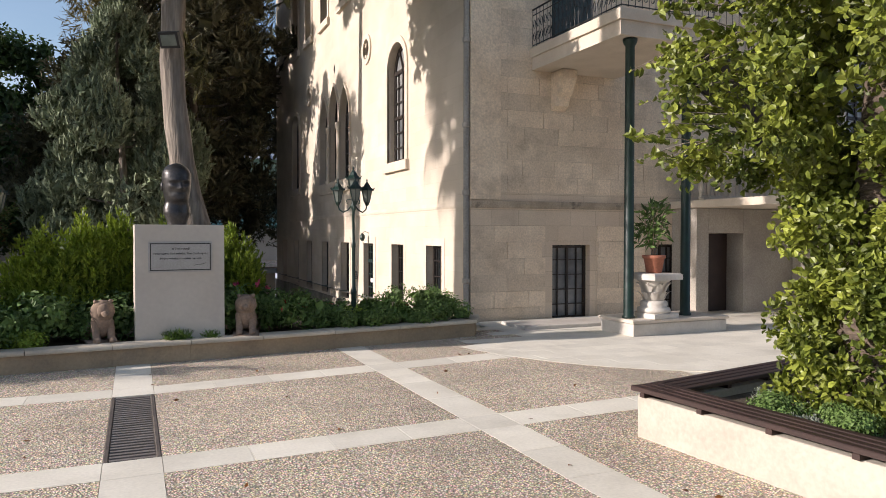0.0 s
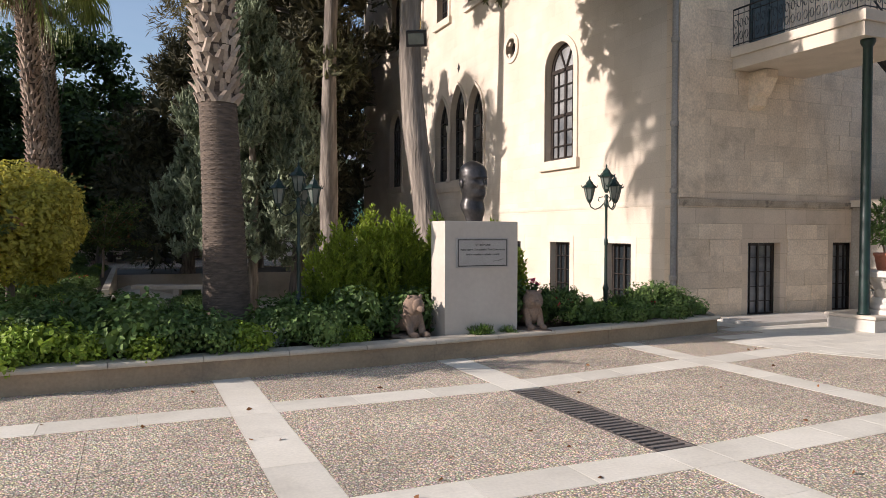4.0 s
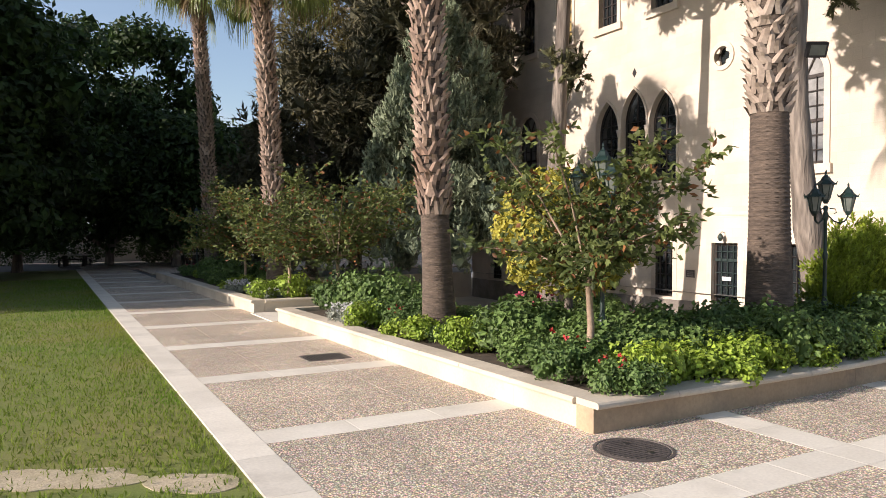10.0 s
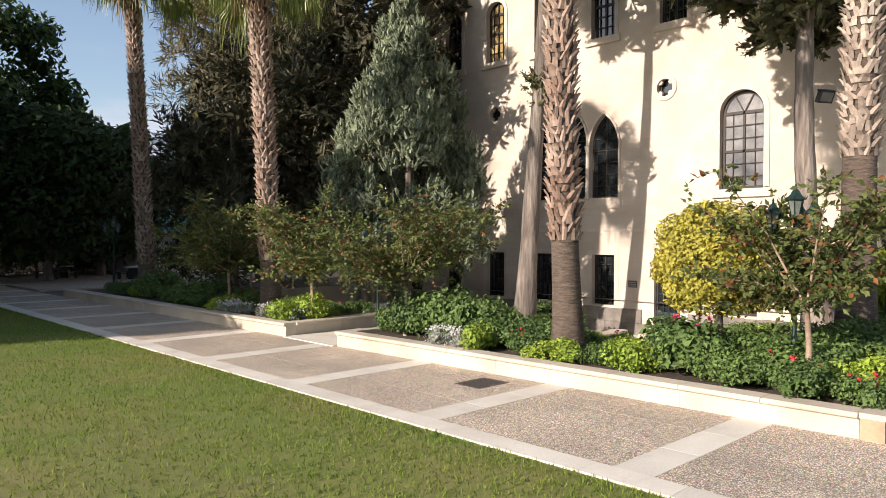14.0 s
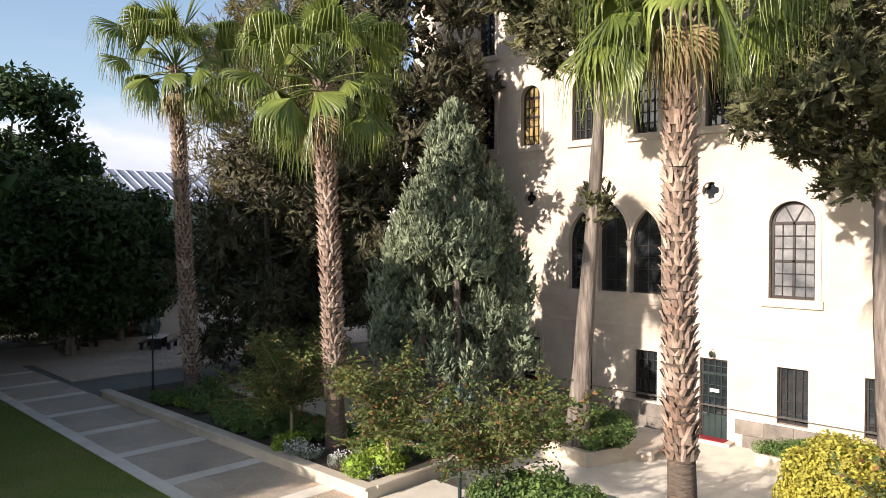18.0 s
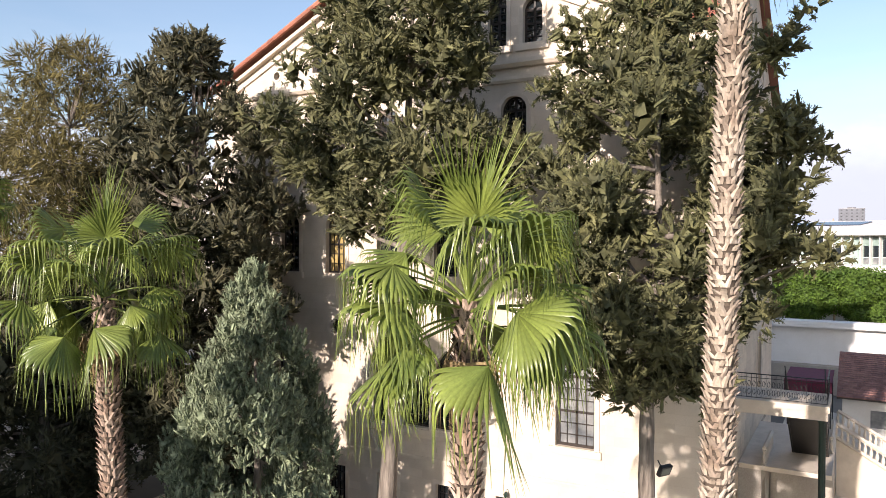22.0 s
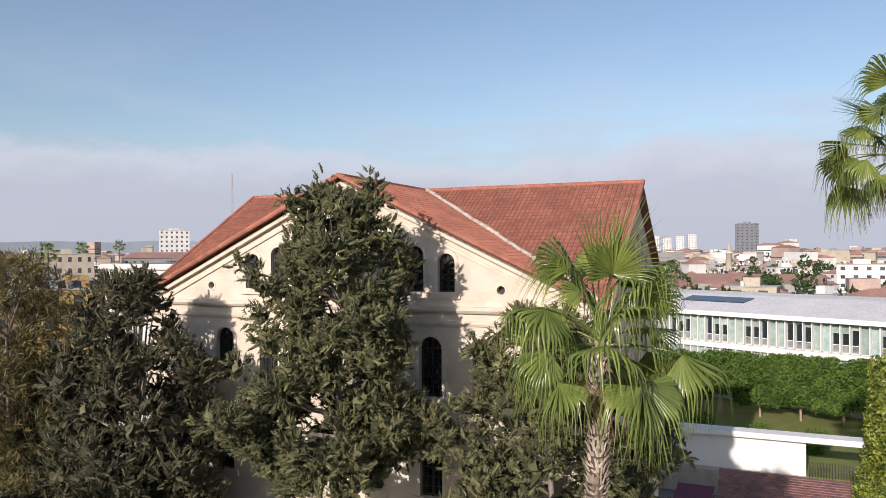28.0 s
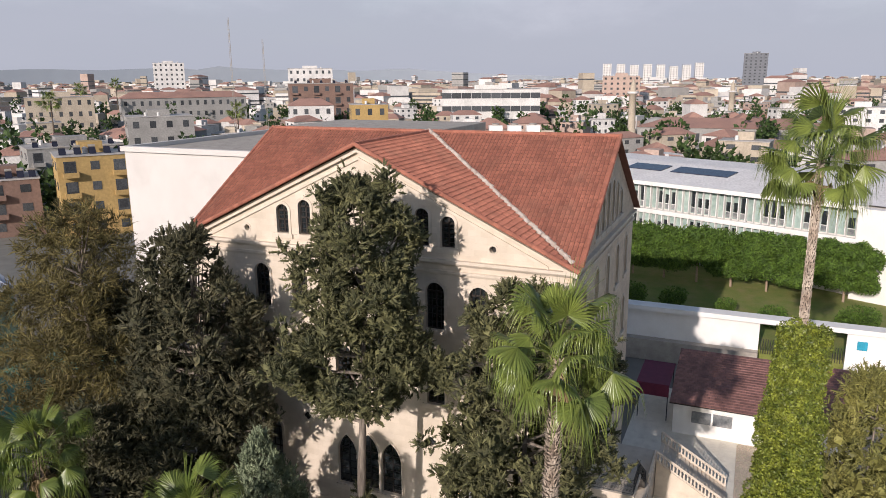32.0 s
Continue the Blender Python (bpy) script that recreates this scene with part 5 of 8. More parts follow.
# second cypress, with the floodlight
conifer("cypress_tree", (1.66, 16.15, 0.2), [(7.8, 1.6), (9.5, 3.5), (12.5, 4.6), (15, 4.2), (18, 2.9), (19.8, 1.2)], 0.31, 22, CYPRESS,
        "broad cypress by the corner of the building", n=330, lobe=0.62, per=9.0, length=0.36, width=0.056, blades=14, lean=(1.1, 0.6), limbs=36, up=0.35, bow=(-1.42, 0), tufted=True,
        extra=((-0.3, -3.0, 17.3, 0.4, 0.4, 0.3), (-0.4, -3.5, 17.9, 0.3, 0.3, 0.25), (-0.45, -3.95, 18.3, 0.25, 0.25, 0.2)))
conifer("cypress_tree", (2.8, 36.9, -1.2), [(4, 3.0), (9, 4.2), (13, 4.2), (17, 3.6), (20.5, 2.2), (22.6, 0.8)], 0.35, 23, DARKCYP,
        "dark cypress at the far end of the facade", n=330, lobe=0.70, per=6.5, length=0.44, width=0.06, blades=12, lean=(-0.3, 0), limbs=60, trunk_to=0.72, tufted=True)
conifer("blue_cypress", (-0.45, 30.3, -1.2), [(2.0, 2.4), (4.0, 3.05), (5.7, 3.05), (8, 2.3), (10, 1.5), (12.6, 0.12)], 0.22, 24, BLUECYP,
        "blue-grey pyramidal cypress in the courtyard", n=380, lobe=0.33, per=16, length=0.26, width=0.042, blades=10, up=1.5, limbs=10, tufted=True, uneven=0.6, flat=1.7)
conifer("casuarina_tree", (2.2, 45.5, -0.1), [(4, 2.8), (8, 4.6), (12, 5.2), (16, 4.6), (19, 3.4), (21.8, 1.4)], 0.3, 25, CASUAR,
        "loose olive-brown casuarina beyond the facade", n=190, lobe=0.85, per=5.5, length=0.7, width=0.06, blades=9, up=0.1, limbs=60)
conifer("dark_cedar", (-2.0, 41.0, -0.1), [(1.2, 3.0), (4, 3.6), (7, 3.4), (9.5, 2.2), (11.6, 0.5)], 0.3, 26, DARKCYP,
        "dark spreading conifer with drooping boughs", n=140, lobe=0.9, per=4, length=0.5, width=0.09, up=0.1, limbs=40, heart=0.7)
conifer("dark_cedar", (5.6, 46.0, -0.1), [(2.0, 3.6), (6, 4.4), (11, 3.6), (16.5, 0.8)], 0.3, 27, DARKCYP,
        "dark conifer filling the corner behind the facade", n=130, lobe=0.95, per=4, length=0.5, width=0.09, up=0.1, limbs=30, heart=0.7)


def leafy(name, base, lobes, mat, seed, label, per=40, length=0.12, width=0.06, trunk=0.0, limbs=6, category="tree", bark=None, fork=0.4, shell=0.4, leaf=kites, heart=0.62):
    """A broadleaved tree or bush: trunk with limbs, and leaves on lobes."""
    rng = np.random.default_rng(seed)
    t = thing(name, label, category, m=pose(*base))
    if trunk:
        m = Mesh()
        top = min(l[2] for l in lobes) + 0.2
        f0 = Vector((0.03, 0.02, top * fork))
        m.tube([(0, 0, -0.05), (0.02, 0, top * fork * 0.5), f0], [trunk * 1.25, trunk, trunk * 0.85], 8)
        for x, y, z, *_ in lobes[:limbs]:
            part("limb", Mesh().tube([f0, f0.lerp(Vector((x, y, z)), 0.5) + Vector((0, 0, 0.1)), (x, y, z)], [trunk * 0.7, trunk * 0.45, trunk * 0.12], 6).data("limb", bark or BARK, True), t)
        part("trunk", m.data("trunk", bark or BARK, True), t)
    part("crown" if category == "tree" else "foliage", leafage("crown", lobed(lobes, per, length, width, rng, out=1.4 if leaf is laid else 0.7, shell=shell, leaf=leaf), mat, hearts(lobes, heart)), t)
    return t


def blobs(n, R, H0, H1, s, seed, power=0.5, flat=0.8):
    r = random.Random(seed)
    out = []
    for i in range(n):
        a, q = r.uniform(0, 6.283), R * r.random() ** power
        z = r.uniform(H0, H1)
        k = math.sqrt(max(0.12, 1 - ((z - (H0 + H1) / 2) / (0.62 * (H1 - H0))) ** 2))
        w = s * r.uniform(0.7, 1.3)
        out.append((q * k * math.cos(a), q * k * math.sin(a), z, w, w, w * flat))
    return out


# dark ficus trees closing the far end of the walk
for k, (x, y, r, h, sd) in enumerate(((-15.0, 51.0, 5.4, 13.4, 31), (-10.0, 58.0, 5.8, 15.0, 32), (-4.5, 64.0, 4.8, 10.5, 33), (-25.0, 53.0, 5.5, 13.0, 38), (-33.0, 47.0, 5.5, 13.0, 39), (-26.0, 60.0, 5.5, 13.0, 40), (-17.5, 44.0, 4.6, 12.5, 41), (-21.5, 34.4, 4.8, 12.0, 44), (-22.5, 39.5, 4.8, 13.0, 45), (-6.5, 53.5, 3.2, 8.5, 42), (-2.5, 57.0, 3.2, 8.5, 43), (-21.0, 46.0, 6.0, 14.0, 34), (-28.5, 40.0, 6.0, 14.0, 35), (-27.5, 34.8, 4.6, 11.0, 36), (-36.0, 36.0, 5.0, 12.5, 37))):
    leafy("ficus_tree", (x, y, -0.05), blobs(84, r, 2.2, h, 1.45, sd), FICUS, sd, "dense dark green ficus shading the end of the walk", per=9, length=0.42, width=0.27, trunk=0.26, limbs=8, heart=0.8, leaf=laid)

# ---- monument ----
def boxed(name, dims, mat, parent=None, label="", m=None, c=0.008):
    x0, y0, z0, x1, y1, z1 = dims
    me = Mesh().chamfer(x0, y0, z0, x1, y1, z1, c)
    return part(name, me.data(name, mat), parent, label, m)


mon = thing("monument_pedestal", "white marble pedestal with a grey inscribed plaque", "pedestal", m=pose(0.68, 13.12, 0.2, 0, 0, 3.0))
WMARBLE = material("white_marble", (0.56, 0.51, 0.44), (0.48, 0.43, 0.365), scale=1.0, fine=14, rough=0.55, bump=0.06, mix=0.12, stain=(0.42, 0.36, 0.30), stain_scale=0.9, stain_amount=0.35)
boxed("pedestal_body", (-0.7, -0.42, 0, 0.7, 0.10, 2.02), WMARBLE, mon)
PLATE = material("grey_plaque", (0.42, 0.40, 0.37), (0.36, 0.34, 0.31), scale=4, fine=60, rough=0.5, bump=0.05)
plq = boxed("plaque", (-0.50, -0.445, 1.24, 0.50, -0.42, 1.74), PLATE, mon, "grey plaque with dark border and engraved lines")
for x0, z0, x1, z1 in ((-0.475, 1.265, 0.475, 1.28), (-0.475, 1.70, 0.475, 1.715), (-0.475, 1.28, -0.46, 1.70), (0.46, 1.28, 0.475, 1.70)):
    boxed("plaque_border", (x0, -0.449, z0, x1, -0.444, z1), BLACK, plq, c=0.001)


def lettering(text, size, place, parent, mat, name="inscription"):
    cu = bpy.data.curves.new(name, "FONT")
    cu.body = text
    cu.size = size
    cu.align_x = "CENTER"
    cu.shear = 0.2
    cu.offset = 0.0014
    tmp = bpy.data.objects.new(name, cu)
    scene.collection.objects.link(tmp)
    me = bpy.data.meshes.new_from_object(tmp.evaluated_get(bpy.context.evaluated_depsgraph_get()))
    bpy.data.objects.remove(tmp)
    me.materials.clear()
    me.materials.append(mat)
    ob = part(name, me, parent)
    ob.matrix_basis = place
    return ob


for line, z in (("Ey Türk gençliği!", 1.61), ("Birinci vazifen, Türk istiklâlini, Türk Cumhuriyetini", 1.53), ("ilelebet muhafaza ve müdafaa etmektir.", 1.45)):
    lettering(line, 0.042, pose(0, -0.4465, z, 90, 0, 0), plq, BLACK)
sg_ = Mesh()
sg_.tube([(0.2, -0.447, 1.345), (0.25, -0.447, 1.36), (0.29, -0.447, 1.35), (0.34, -0.447, 1.37), (0.40, -0.447, 1.385)], 0.003, 4)
part("signature_bar", sg_.data("signature_bar", BLACK), plq)

# bronze bust: one plain shape
def bust():
    """A bare head and neck on a chest that tapers to its foot, looking along -y."""
    m = Mesh()
    zk = [0.0, 0.06, 0.13, 0.20, 0.28, 0.34, 0.38, 0.42, 0.47, 0.55, 0.62, 0.70, 0.78, 0.86, 0.92, 0.97, 1.01, 1.035]
    front = [0.15, 0.155, 0.165, 0.165, 0.15, 0.14, 0.155, 0.205, 0.22, 0.222, 0.222, 0.222, 0.226, 0.212, 0.182, 0.135, 0.08, 0.02]
    back = [0.03, 0.05, 0.10, 0.17, 0.22, 0.205, 0.19, 0.18, 0.18, 0.195, 0.22, 0.236, 0.24, 0.23, 0.205, 0.16, 0.10, 0.03]
    half = [0.14, 0.15, 0.175, 0.195, 0.19, 0.175, 0.165, 0.165, 0.175, 0.19, 0.198, 0.204, 0.208, 0.204, 0.186, 0.15, 0.098, 0.03]
    lumps = ((0.0, 0.43, 0.06, 0.030, 0.022), (0.0, 0.505, 0.045, 0.016, 0.014), (0.0, 0.533, 0.055, 0.010, -0.016), (0.0, 0.556, 0.045, 0.013, 0.012), (0.0, 0.605, 0.030, 0.026, 0.052), (0.035, 0.60, 0.022, 0.02, 0.016),
             (0.0, 0.66, 0.020, 0.045, 0.034), (0.078, 0.692, 0.038, 0.022, -0.036), (0.075, 0.742, 0.06, 0.018, 0.024), (0.12, 0.64, 0.04, 0.035, 0.012), (0.115, 0.545, 0.035, 0.05, -0.016), (0.0, 0.84, 0.12, 0.05, 0.006))
    n, rings = 56, 60
    vs, fs = [], []
    for k in range(rings + 1):
        z = 1.035 * (k / rings)
        f, b, w = (float(np.interp(z, zk, a)) for a in (front, back, half))
        for i in range(n):
            a = 2 * math.pi * i / n
            x, si = w * math.cos(a), math.sin(a)
            y = (f if si < 0 else b) * si
            if si < -0.15:
                y -= sum(h * math.exp(-((abs(x) - cx) / sx) ** 2 - ((z - cz) / sz) ** 2) for cx, cz, sx, sz, h in lumps)
            elif z > 0.60 or (z > 0.5 and si > 0.2):
                g = 0.010 * noise.noise(Vector((x * 26, y * 26, z * 26)))
                x, y = x * (1 + g * 4), y * (1 + g * 4)
            vs.append((x, y, z))
    for k in range(rings):
        for i in range(n):
            j = (i + 1) % n
            fs.append((k * n + i, k * n + j, (k + 1) * n + j, (k + 1) * n + i))
    fs.append(tuple(range(rings * n, (rings + 1) * n)))
    m.add(vs, fs)
    for sx in (-1, 1):
        m.lathe([(0.006, -0.085), (0.030, -0.05), (0.040, 0.025), (0.014, 0.08)], 8, (0, 0, 0), Matrix.Translation((sx * 0.203, 0.03, 0.645)) @ Matrix.Diagonal((0.7, 1.1, 1, 1)))
    return m


bm_ = bust().data("bust", BRONZE, True)
tagged(part("bust", bm_, None, m=pose(0.66, 12.97, 2.22, 0, 0, 14) @ Matrix.Diagonal((1.12, 1.12, 1.0, 1))), "dark bronze bust of a bare head on a white pedestal", "bust")


def lion(name, m, label):
    """A small crouching weathered lion: one plain shape."""
    g = Mesh()

    def egg(c, r, n=14):
        g.lathe([(max(0.02, math.cos(a)), math.sin(a)) for a in [-1.5 + 3.0 * k / 9 for k in range(10)]], n, (0, 0, 0), Matrix.Translation(c) @ Matrix.Diagonal((*r, 1)))
    egg((0, 0.28, 0.24), (0.16, 0.36, 0.19))
    egg((0, -0.04, 0.32), (0.16, 0.17, 0.25))
    egg((0, -0.09, 0.50), (0.185, 0.16, 0.19))
    egg((0, -0.21, 0.52), (0.105, 0.09, 0.115))
    egg((0, -0.30, 0.475), (0.065, 0.07, 0.05))
    for sx in (-1, 1):
        egg((sx * 0.115, -0.12, 0.655), (0.035, 0.025, 0.04))
        egg((sx * 0.13, 0.48, 0.17), (0.09, 0.17, 0.16))
        g.tube([(sx * 0.1, -0.08, 0.34), (sx * 0.11, -0.16, 0.15), (sx * 0.11, -0.20, 0.05)], [0.075, 0.06, 0.058], 10)
        egg((sx * 0.11, -0.29, 0.05), (0.06, 0.11, 0.055))
    g.box(-0.22, -0.42, -0.06, 0.22, 0.68, 0.015)
    for v in range(len(g.v)):
        x, y, z = g.v[v]
        k = noise.noise(Vector((x, y, z)) * 11) * (0.022 if z > 0.3 else 0.012)
        g.v[v] = (x + k, y + k, z + k * 0.5)
    return tagged(part(name, g.data(name, LIONSTONE, True), None, m=m), label, "statue")


LIONSTONE = material("reddish_weathered_stone", (0.31, 0.215, 0.15), (0.19, 0.135, 0.10), scale=4, fine=30, rough=0.95, bump=0.5, stain=(0.16, 0.13, 0.11), stain_scale=3, stain_amount=0.6)
lion("stone_lion", pose(-0.50, 12.92, 0.32, 0, 0, 12), "small weathered reddish stone lion beside the pedestal")
lion("stone_lion", pose(1.78, 12.92, 0.34, 0, 0, -8), "small weathered stone lion half hidden by shrubs")


# ---- lamp posts ----
def lantern(parent, at, s=1.0):
    """A six-sided tapered street lantern with a crested cap."""
    h = part("lantern_frame", Mesh().lathe([(0.03 * s, -0.05 * s), (0.055 * s, 0), (0.06 * s, 0.02 * s)], 6).data("lantern_frame", IRON), parent, m=pose(*at))
    g = Mesh().lathe([(0.06 * s, 0.02 * s), (0.115 * s, 0.27 * s)], 6).data("lantern_glass", LAMPGLASS)
    part("lantern_glass", g, h, "milky glass lantern panes")
    b = Mesh()
    for i in range(6):
        a = math.pi * i / 3
        b.tube([(0.062 * s * math.cos(a), 0.062 * s * math.sin(a), 0.02 * s), (0.118 * s * math.cos(a), 0.118 * s * math.sin(a), 0.27 * s)], 0.008 * s, 4)
    part("lantern_rib", b.data("lantern_rib", IRON), h)
    c = Mesh()
    c.lathe([(0.165 * s, 0.265 * s), (0.15 * s, 0.285 * s), (0.085 * s, 0.34 * s), (0.055 * s, 0.40 * s), (0.03 * s, 0.42 * s), (0.012 * s, 0.46 * s), (0.02 * s, 0.475 * s), (0.004 * s, 0.52 * s)], 6)
    for i in range(6):
        a = math.pi * i / 3
        c.tube([(0.15 * s * math.cos(a), 0.15 * s * math.sin(a), 0.28 * s), (0.175 * s * math.cos(a), 0.175 * s * math.sin(a), 0.325 * s)], [0.012 * s, 0.004 * s], 4)
    part("lantern_cap", c.data("lantern_cap", IRON), h)


def lamp_post(base, height, turn, label, arms=3, s=1.0):
    t = thing("street_lamp", label, "street lamp", m=pose(*base, 0, 0, turn), group="garden lamp posts")
    p = Mesh()
    H = height
    p.lathe([(0.085, 0), (0.085, 0.04), (0.06, 0.07), (0.05, 0.1), (0.046, 0.62), (0.06, 0.65), (0.062, 0.70), (0.045, 0.73), (0.034, 0.80), (0.03, H * 0.52), (0.042, H * 0.53), (0.042, H * 0.555), (0.028, H * 0.57),
             (0.027, H - 0.66), (0.045, H - 0.63), (0.05, H - 0.56), (0.03, H - 0.50), (0.045, H - 0.44), (0.022, H - 0.40)], 10)
    part("post", p.data("post", IRON, True), t)
    lantern(t, (0, 0, H - 0.40 + 0.08), s)
    for k in range(arms):
        a = radians(360 / arms * k)
        d = Vector((math.cos(a), math.sin(a), 0))
        m = Mesh()
        pts = [d * r + Vector((0, 0, z)) for r, z in ((0.03, H - 0.56), (0.12, H - 0.66), (0.22, H - 0.70), (0.30, H - 0.65), (0.33, H - 0.56))]
        m.tube(pts, 0.014, 6)
        m.tube([d * r + Vector((0, 0, z)) for r, z in ((0.06, H - 0.45), (0.14, H - 0.46), (0.16, H - 0.52), (0.12, H - 0.54))], 0.010, 5)
        part("arm", m.data("arm", IRON, True), t)
        lantern(t, tuple(d * 0.33 + Vector((0, 0, H - 0.52))), s * 0.95)
    return t


lamp_post((3.95, 13.7, 0.25), 2.95, 20, "green iron lamp post with four lanterns by the pedestal")
lamp_post((-2.2, 13.6, 0.25), 2.74, 65, "green iron lamp post with four lanterns among the shrubs")
lamp_post((-7.07, 13.6, 0.25), 2.9, 10, "green iron lamp post with four lanterns behind a young tree")
lamp_post((-7.6, 40.4, 0.25), 2.9, 40, "green iron lamp post at the far end of the bed")
lamp_post((-7.15, 23.6, -0.1), 2.9, 40, "green iron lamp post at the courtyard entrance")

# ---- drain, manhole, grating ----
MANH = material("worn_iron_cover", (0.10, 0.085, 0.075), (0.15, 0.125, 0.11), scale=4, fine=40, rough=0.7, bump=0.2, metal=0.4, stain=(0.22, 0.19, 0.16), stain_scale=3, stain_amount=0.5)
BARIRON = material("worn_grating_iron", (0.24, 0.21, 0.19), (0.17, 0.15, 0.135), scale=5, fine=40, rough=0.7, bump=0.2, metal=0.3)
dr = thing("channel_drain", "long dark cast-iron channel drain in the paving", "drain", m=pose(-0.03, 7.13, 0))
boxed("drain_bed", (-0.25, 0.0, -0.16, 0.25, 2.84, -0.06), BLACK, dr)
for x0, x1 in ((-0.25, -0.205), (0.205, 0.25)):
    boxed("drain_frame", (x0, 0.0, -0.08, x1, 2.84, 0.004), MANH, dr)
gb = Mesh().box(-0.2, 0, -0.03, 0.2, 0.05, 0.001).data("drain_bar", BARIRON)
for k in range(28):
    part("drain_bar", gb, dr, m=pose(0, 0.03 + k * 0.1, 0))
mh = thing("manhole_cover", "round worn iron manhole cover in the paving", "manhole cover", m=pose(-8.63, 11.36, 0.0))
part("cover_frame", Mesh().lathe([(0.40, -0.05), (0.40, 0.006), (0.37, 0.008), (0.365, -0.01)], 32).data("cover_frame", MANH), mh)
part("cover", Mesh().lathe([(0.355, -0.05), (0.355, 0.004), (0.34, 0.010)], 32).data("cover", MANH), mh)
rb = Mesh()
for i in range(-6, 7):
    w = math.sqrt(max(0, 0.32 ** 2 - (i * 0.048) ** 2))
    rb.box(-w, i * 0.048 - 0.012, 0.009, w, i * 0.048 + 0.012, 0.015)
part("cover_relief", rb.data("cover_relief", MANH), mh)["kind"] = "stuff"
for a in (-0.18, 0.16):
    part("lifting_hole", Mesh().lathe([(0.04, 0.012), (0.038, 0.018)], 8, (0.05, a, 0)).data("lifting_hole", BLACK), mh)
gt = thing("drain_grate", "square slotted iron drain grate in the walk", "drain grate", m=pose(-9.5, 17.85, 0))
boxed("grate_frame", (-0.38, -0.3, -0.06, 0.38, 0.3, 0.008), MANH, gt)
for k in range(12):
    boxed("slot", (-0.33 + k * 0.056, -0.24, 0.006, -0.30 + k * 0.056, 0.24, 0.0125), BLACK, gt, c=0.001)

# ---- floodlight on the trunk ----
fl = thing("floodlight", "small floodlight with a black housing strapped to the cypress trunk", "floodlight", m=pose(0.74, 15.82, 6.05, 25, 0, -30))
boxed("housing", (-0.21, -0.16, -0.15, 0.21, -0.04, 0.17), BLACK, fl)
boxed("lens", (-0.16, -0.17, -0.1, 0.16, -0.158, 0.12), LAMPGLASS, fl)
part("bracket", Mesh().tube([(0, -0.05, 0), (0, 0.12, 0.05), (0, 0.22, 0.1)], 0.02, 6).data("bracket", BLACK), fl)

# ---- shrubs ----
srng = random.Random(5)
SHRUBS = {}


def shrub_mesh(key, mat, seed, n=7, R=0.34, H=0.5, s=0.22, per=260, length=0.066, width=0.05, leaf=laid):
    rng = np.random.default_rng(seed)
    r = random.Random(seed)
    lobes = []
    for i in range(n):
        a, q = r.uniform(0, 6.283), R * math.sqrt(r.random())
        w = s * r.uniform(0.75, 1.3)
        lobes.append((q * math.cos(a), q * math.sin(a), w * 0.8 + (H - 1.6 * w) * r.random() * (1 - q / R * 0.5), w, w, w * 0.85))
    SHRUBS.setdefault(key, []).append(leafage("shrub", lobed(lobes, per, length, width, rng, out=1.5 if leaf is laid else 0.6, up=0.5, shell=0.35, leaf=leaf), mat, hearts(lobes, 0.75)))


for k in range(3):
    shrub_mesh("dark", SHRUB, 100 + k, n=10, R=0.46, H=0.66, s=0.26)
    shrub_mesh("lime", LIME, 110 + k, n=10, R=0.38, H=0.5, s=0.22, length=0.062, width=0.052)
    shrub_mesh("rose", SHRUB, 120 + k, n=12, R=0.5, H=1.0, s=0.24, per=190, length=0.062, width=0.042)
shrub_mesh("silver", SILVER, 130, n=9, R=0.36, H=0.3, s=0.14, per=420, length=0.05, width=0.02, leaf=kites)
shrub_mesh("grassy", HEDGE, 131, n=6, R=0.2, H=0.35, s=0.13, per=300, length=0.14, width=0.02, leaf=kites)


def petals(name, mat, seed, n, R, H, size=0.05):
    rng = np.random.default_rng(seed)
    out = []
    for i in range(n):
        a, q = rng.uniform(0, 6.283), R * math.sqrt(rng.random())
        P = np.array((q * math.cos(a), q * math.sin(a), H * rng.uniform(0.8, 1.08)))
        D = ball(9, rng) + np.array((0, 0, 0.6))
        out.append(kites(np.repeat(P[None], 9, 0), D, size, size * 0.8, rng))
    return quads(name, np.concatenate(out), mat)


RPET = [petals("flower", PETAL, 140 + k, 5, 0.36, 0.54) for k in range(3)]
PPET = [petals("flower", PINK, 150 + k, 4, 0.36, 0.54) for k in range(2)]
WPET = petals("flower", WHITEPETAL, 160, 60, 0.4, 0.33, 0.03)
NAMES = {"dark": ("shrub", "dense low green shrub in the planting bed"), "lime": ("shrub", "bright lime-green low shrub at the planter edge"), "rose": ("rose_bush", "dark leggy rose bush in the planting bed"),
         "silver": ("ground_cover", "silvery white-flowering ground cover"), "grassy": ("grass_tuft", "tuft of pale green grassy leaves")}


def plant(key, x, y, z=0.26, s=1.0, flowers=None):
    nm, lb = NAMES[key]
    if flowers == "r":
        lb = lb.replace(" in the", " with red flowers in the")
    me = srng.choice(SHRUBS[key])
    ob = tagged(new(nm, None), lb, "shrub", group="bedding plants")
    ob.matrix_basis = pose(x, y, z, 0, 0, srng.uniform(0, 360)) @ Matrix.Diagonal((s, s, s * srng.uniform(0.85, 1.15), 1))
    part("foliage", me, ob)
    if flowers == "r":
        part("flower", srng.choice(RPET), ob, "small red flowers")["kind"] = "stuff"
    if flowers == "p":
        part("flower", srng.choice(PPET), ob, "small pink flowers")["kind"] = "stuff"
    if flowers == "w":
        part("flower", WPET, ob, "tiny white flowers")["kind"] = "stuff"
    return ob


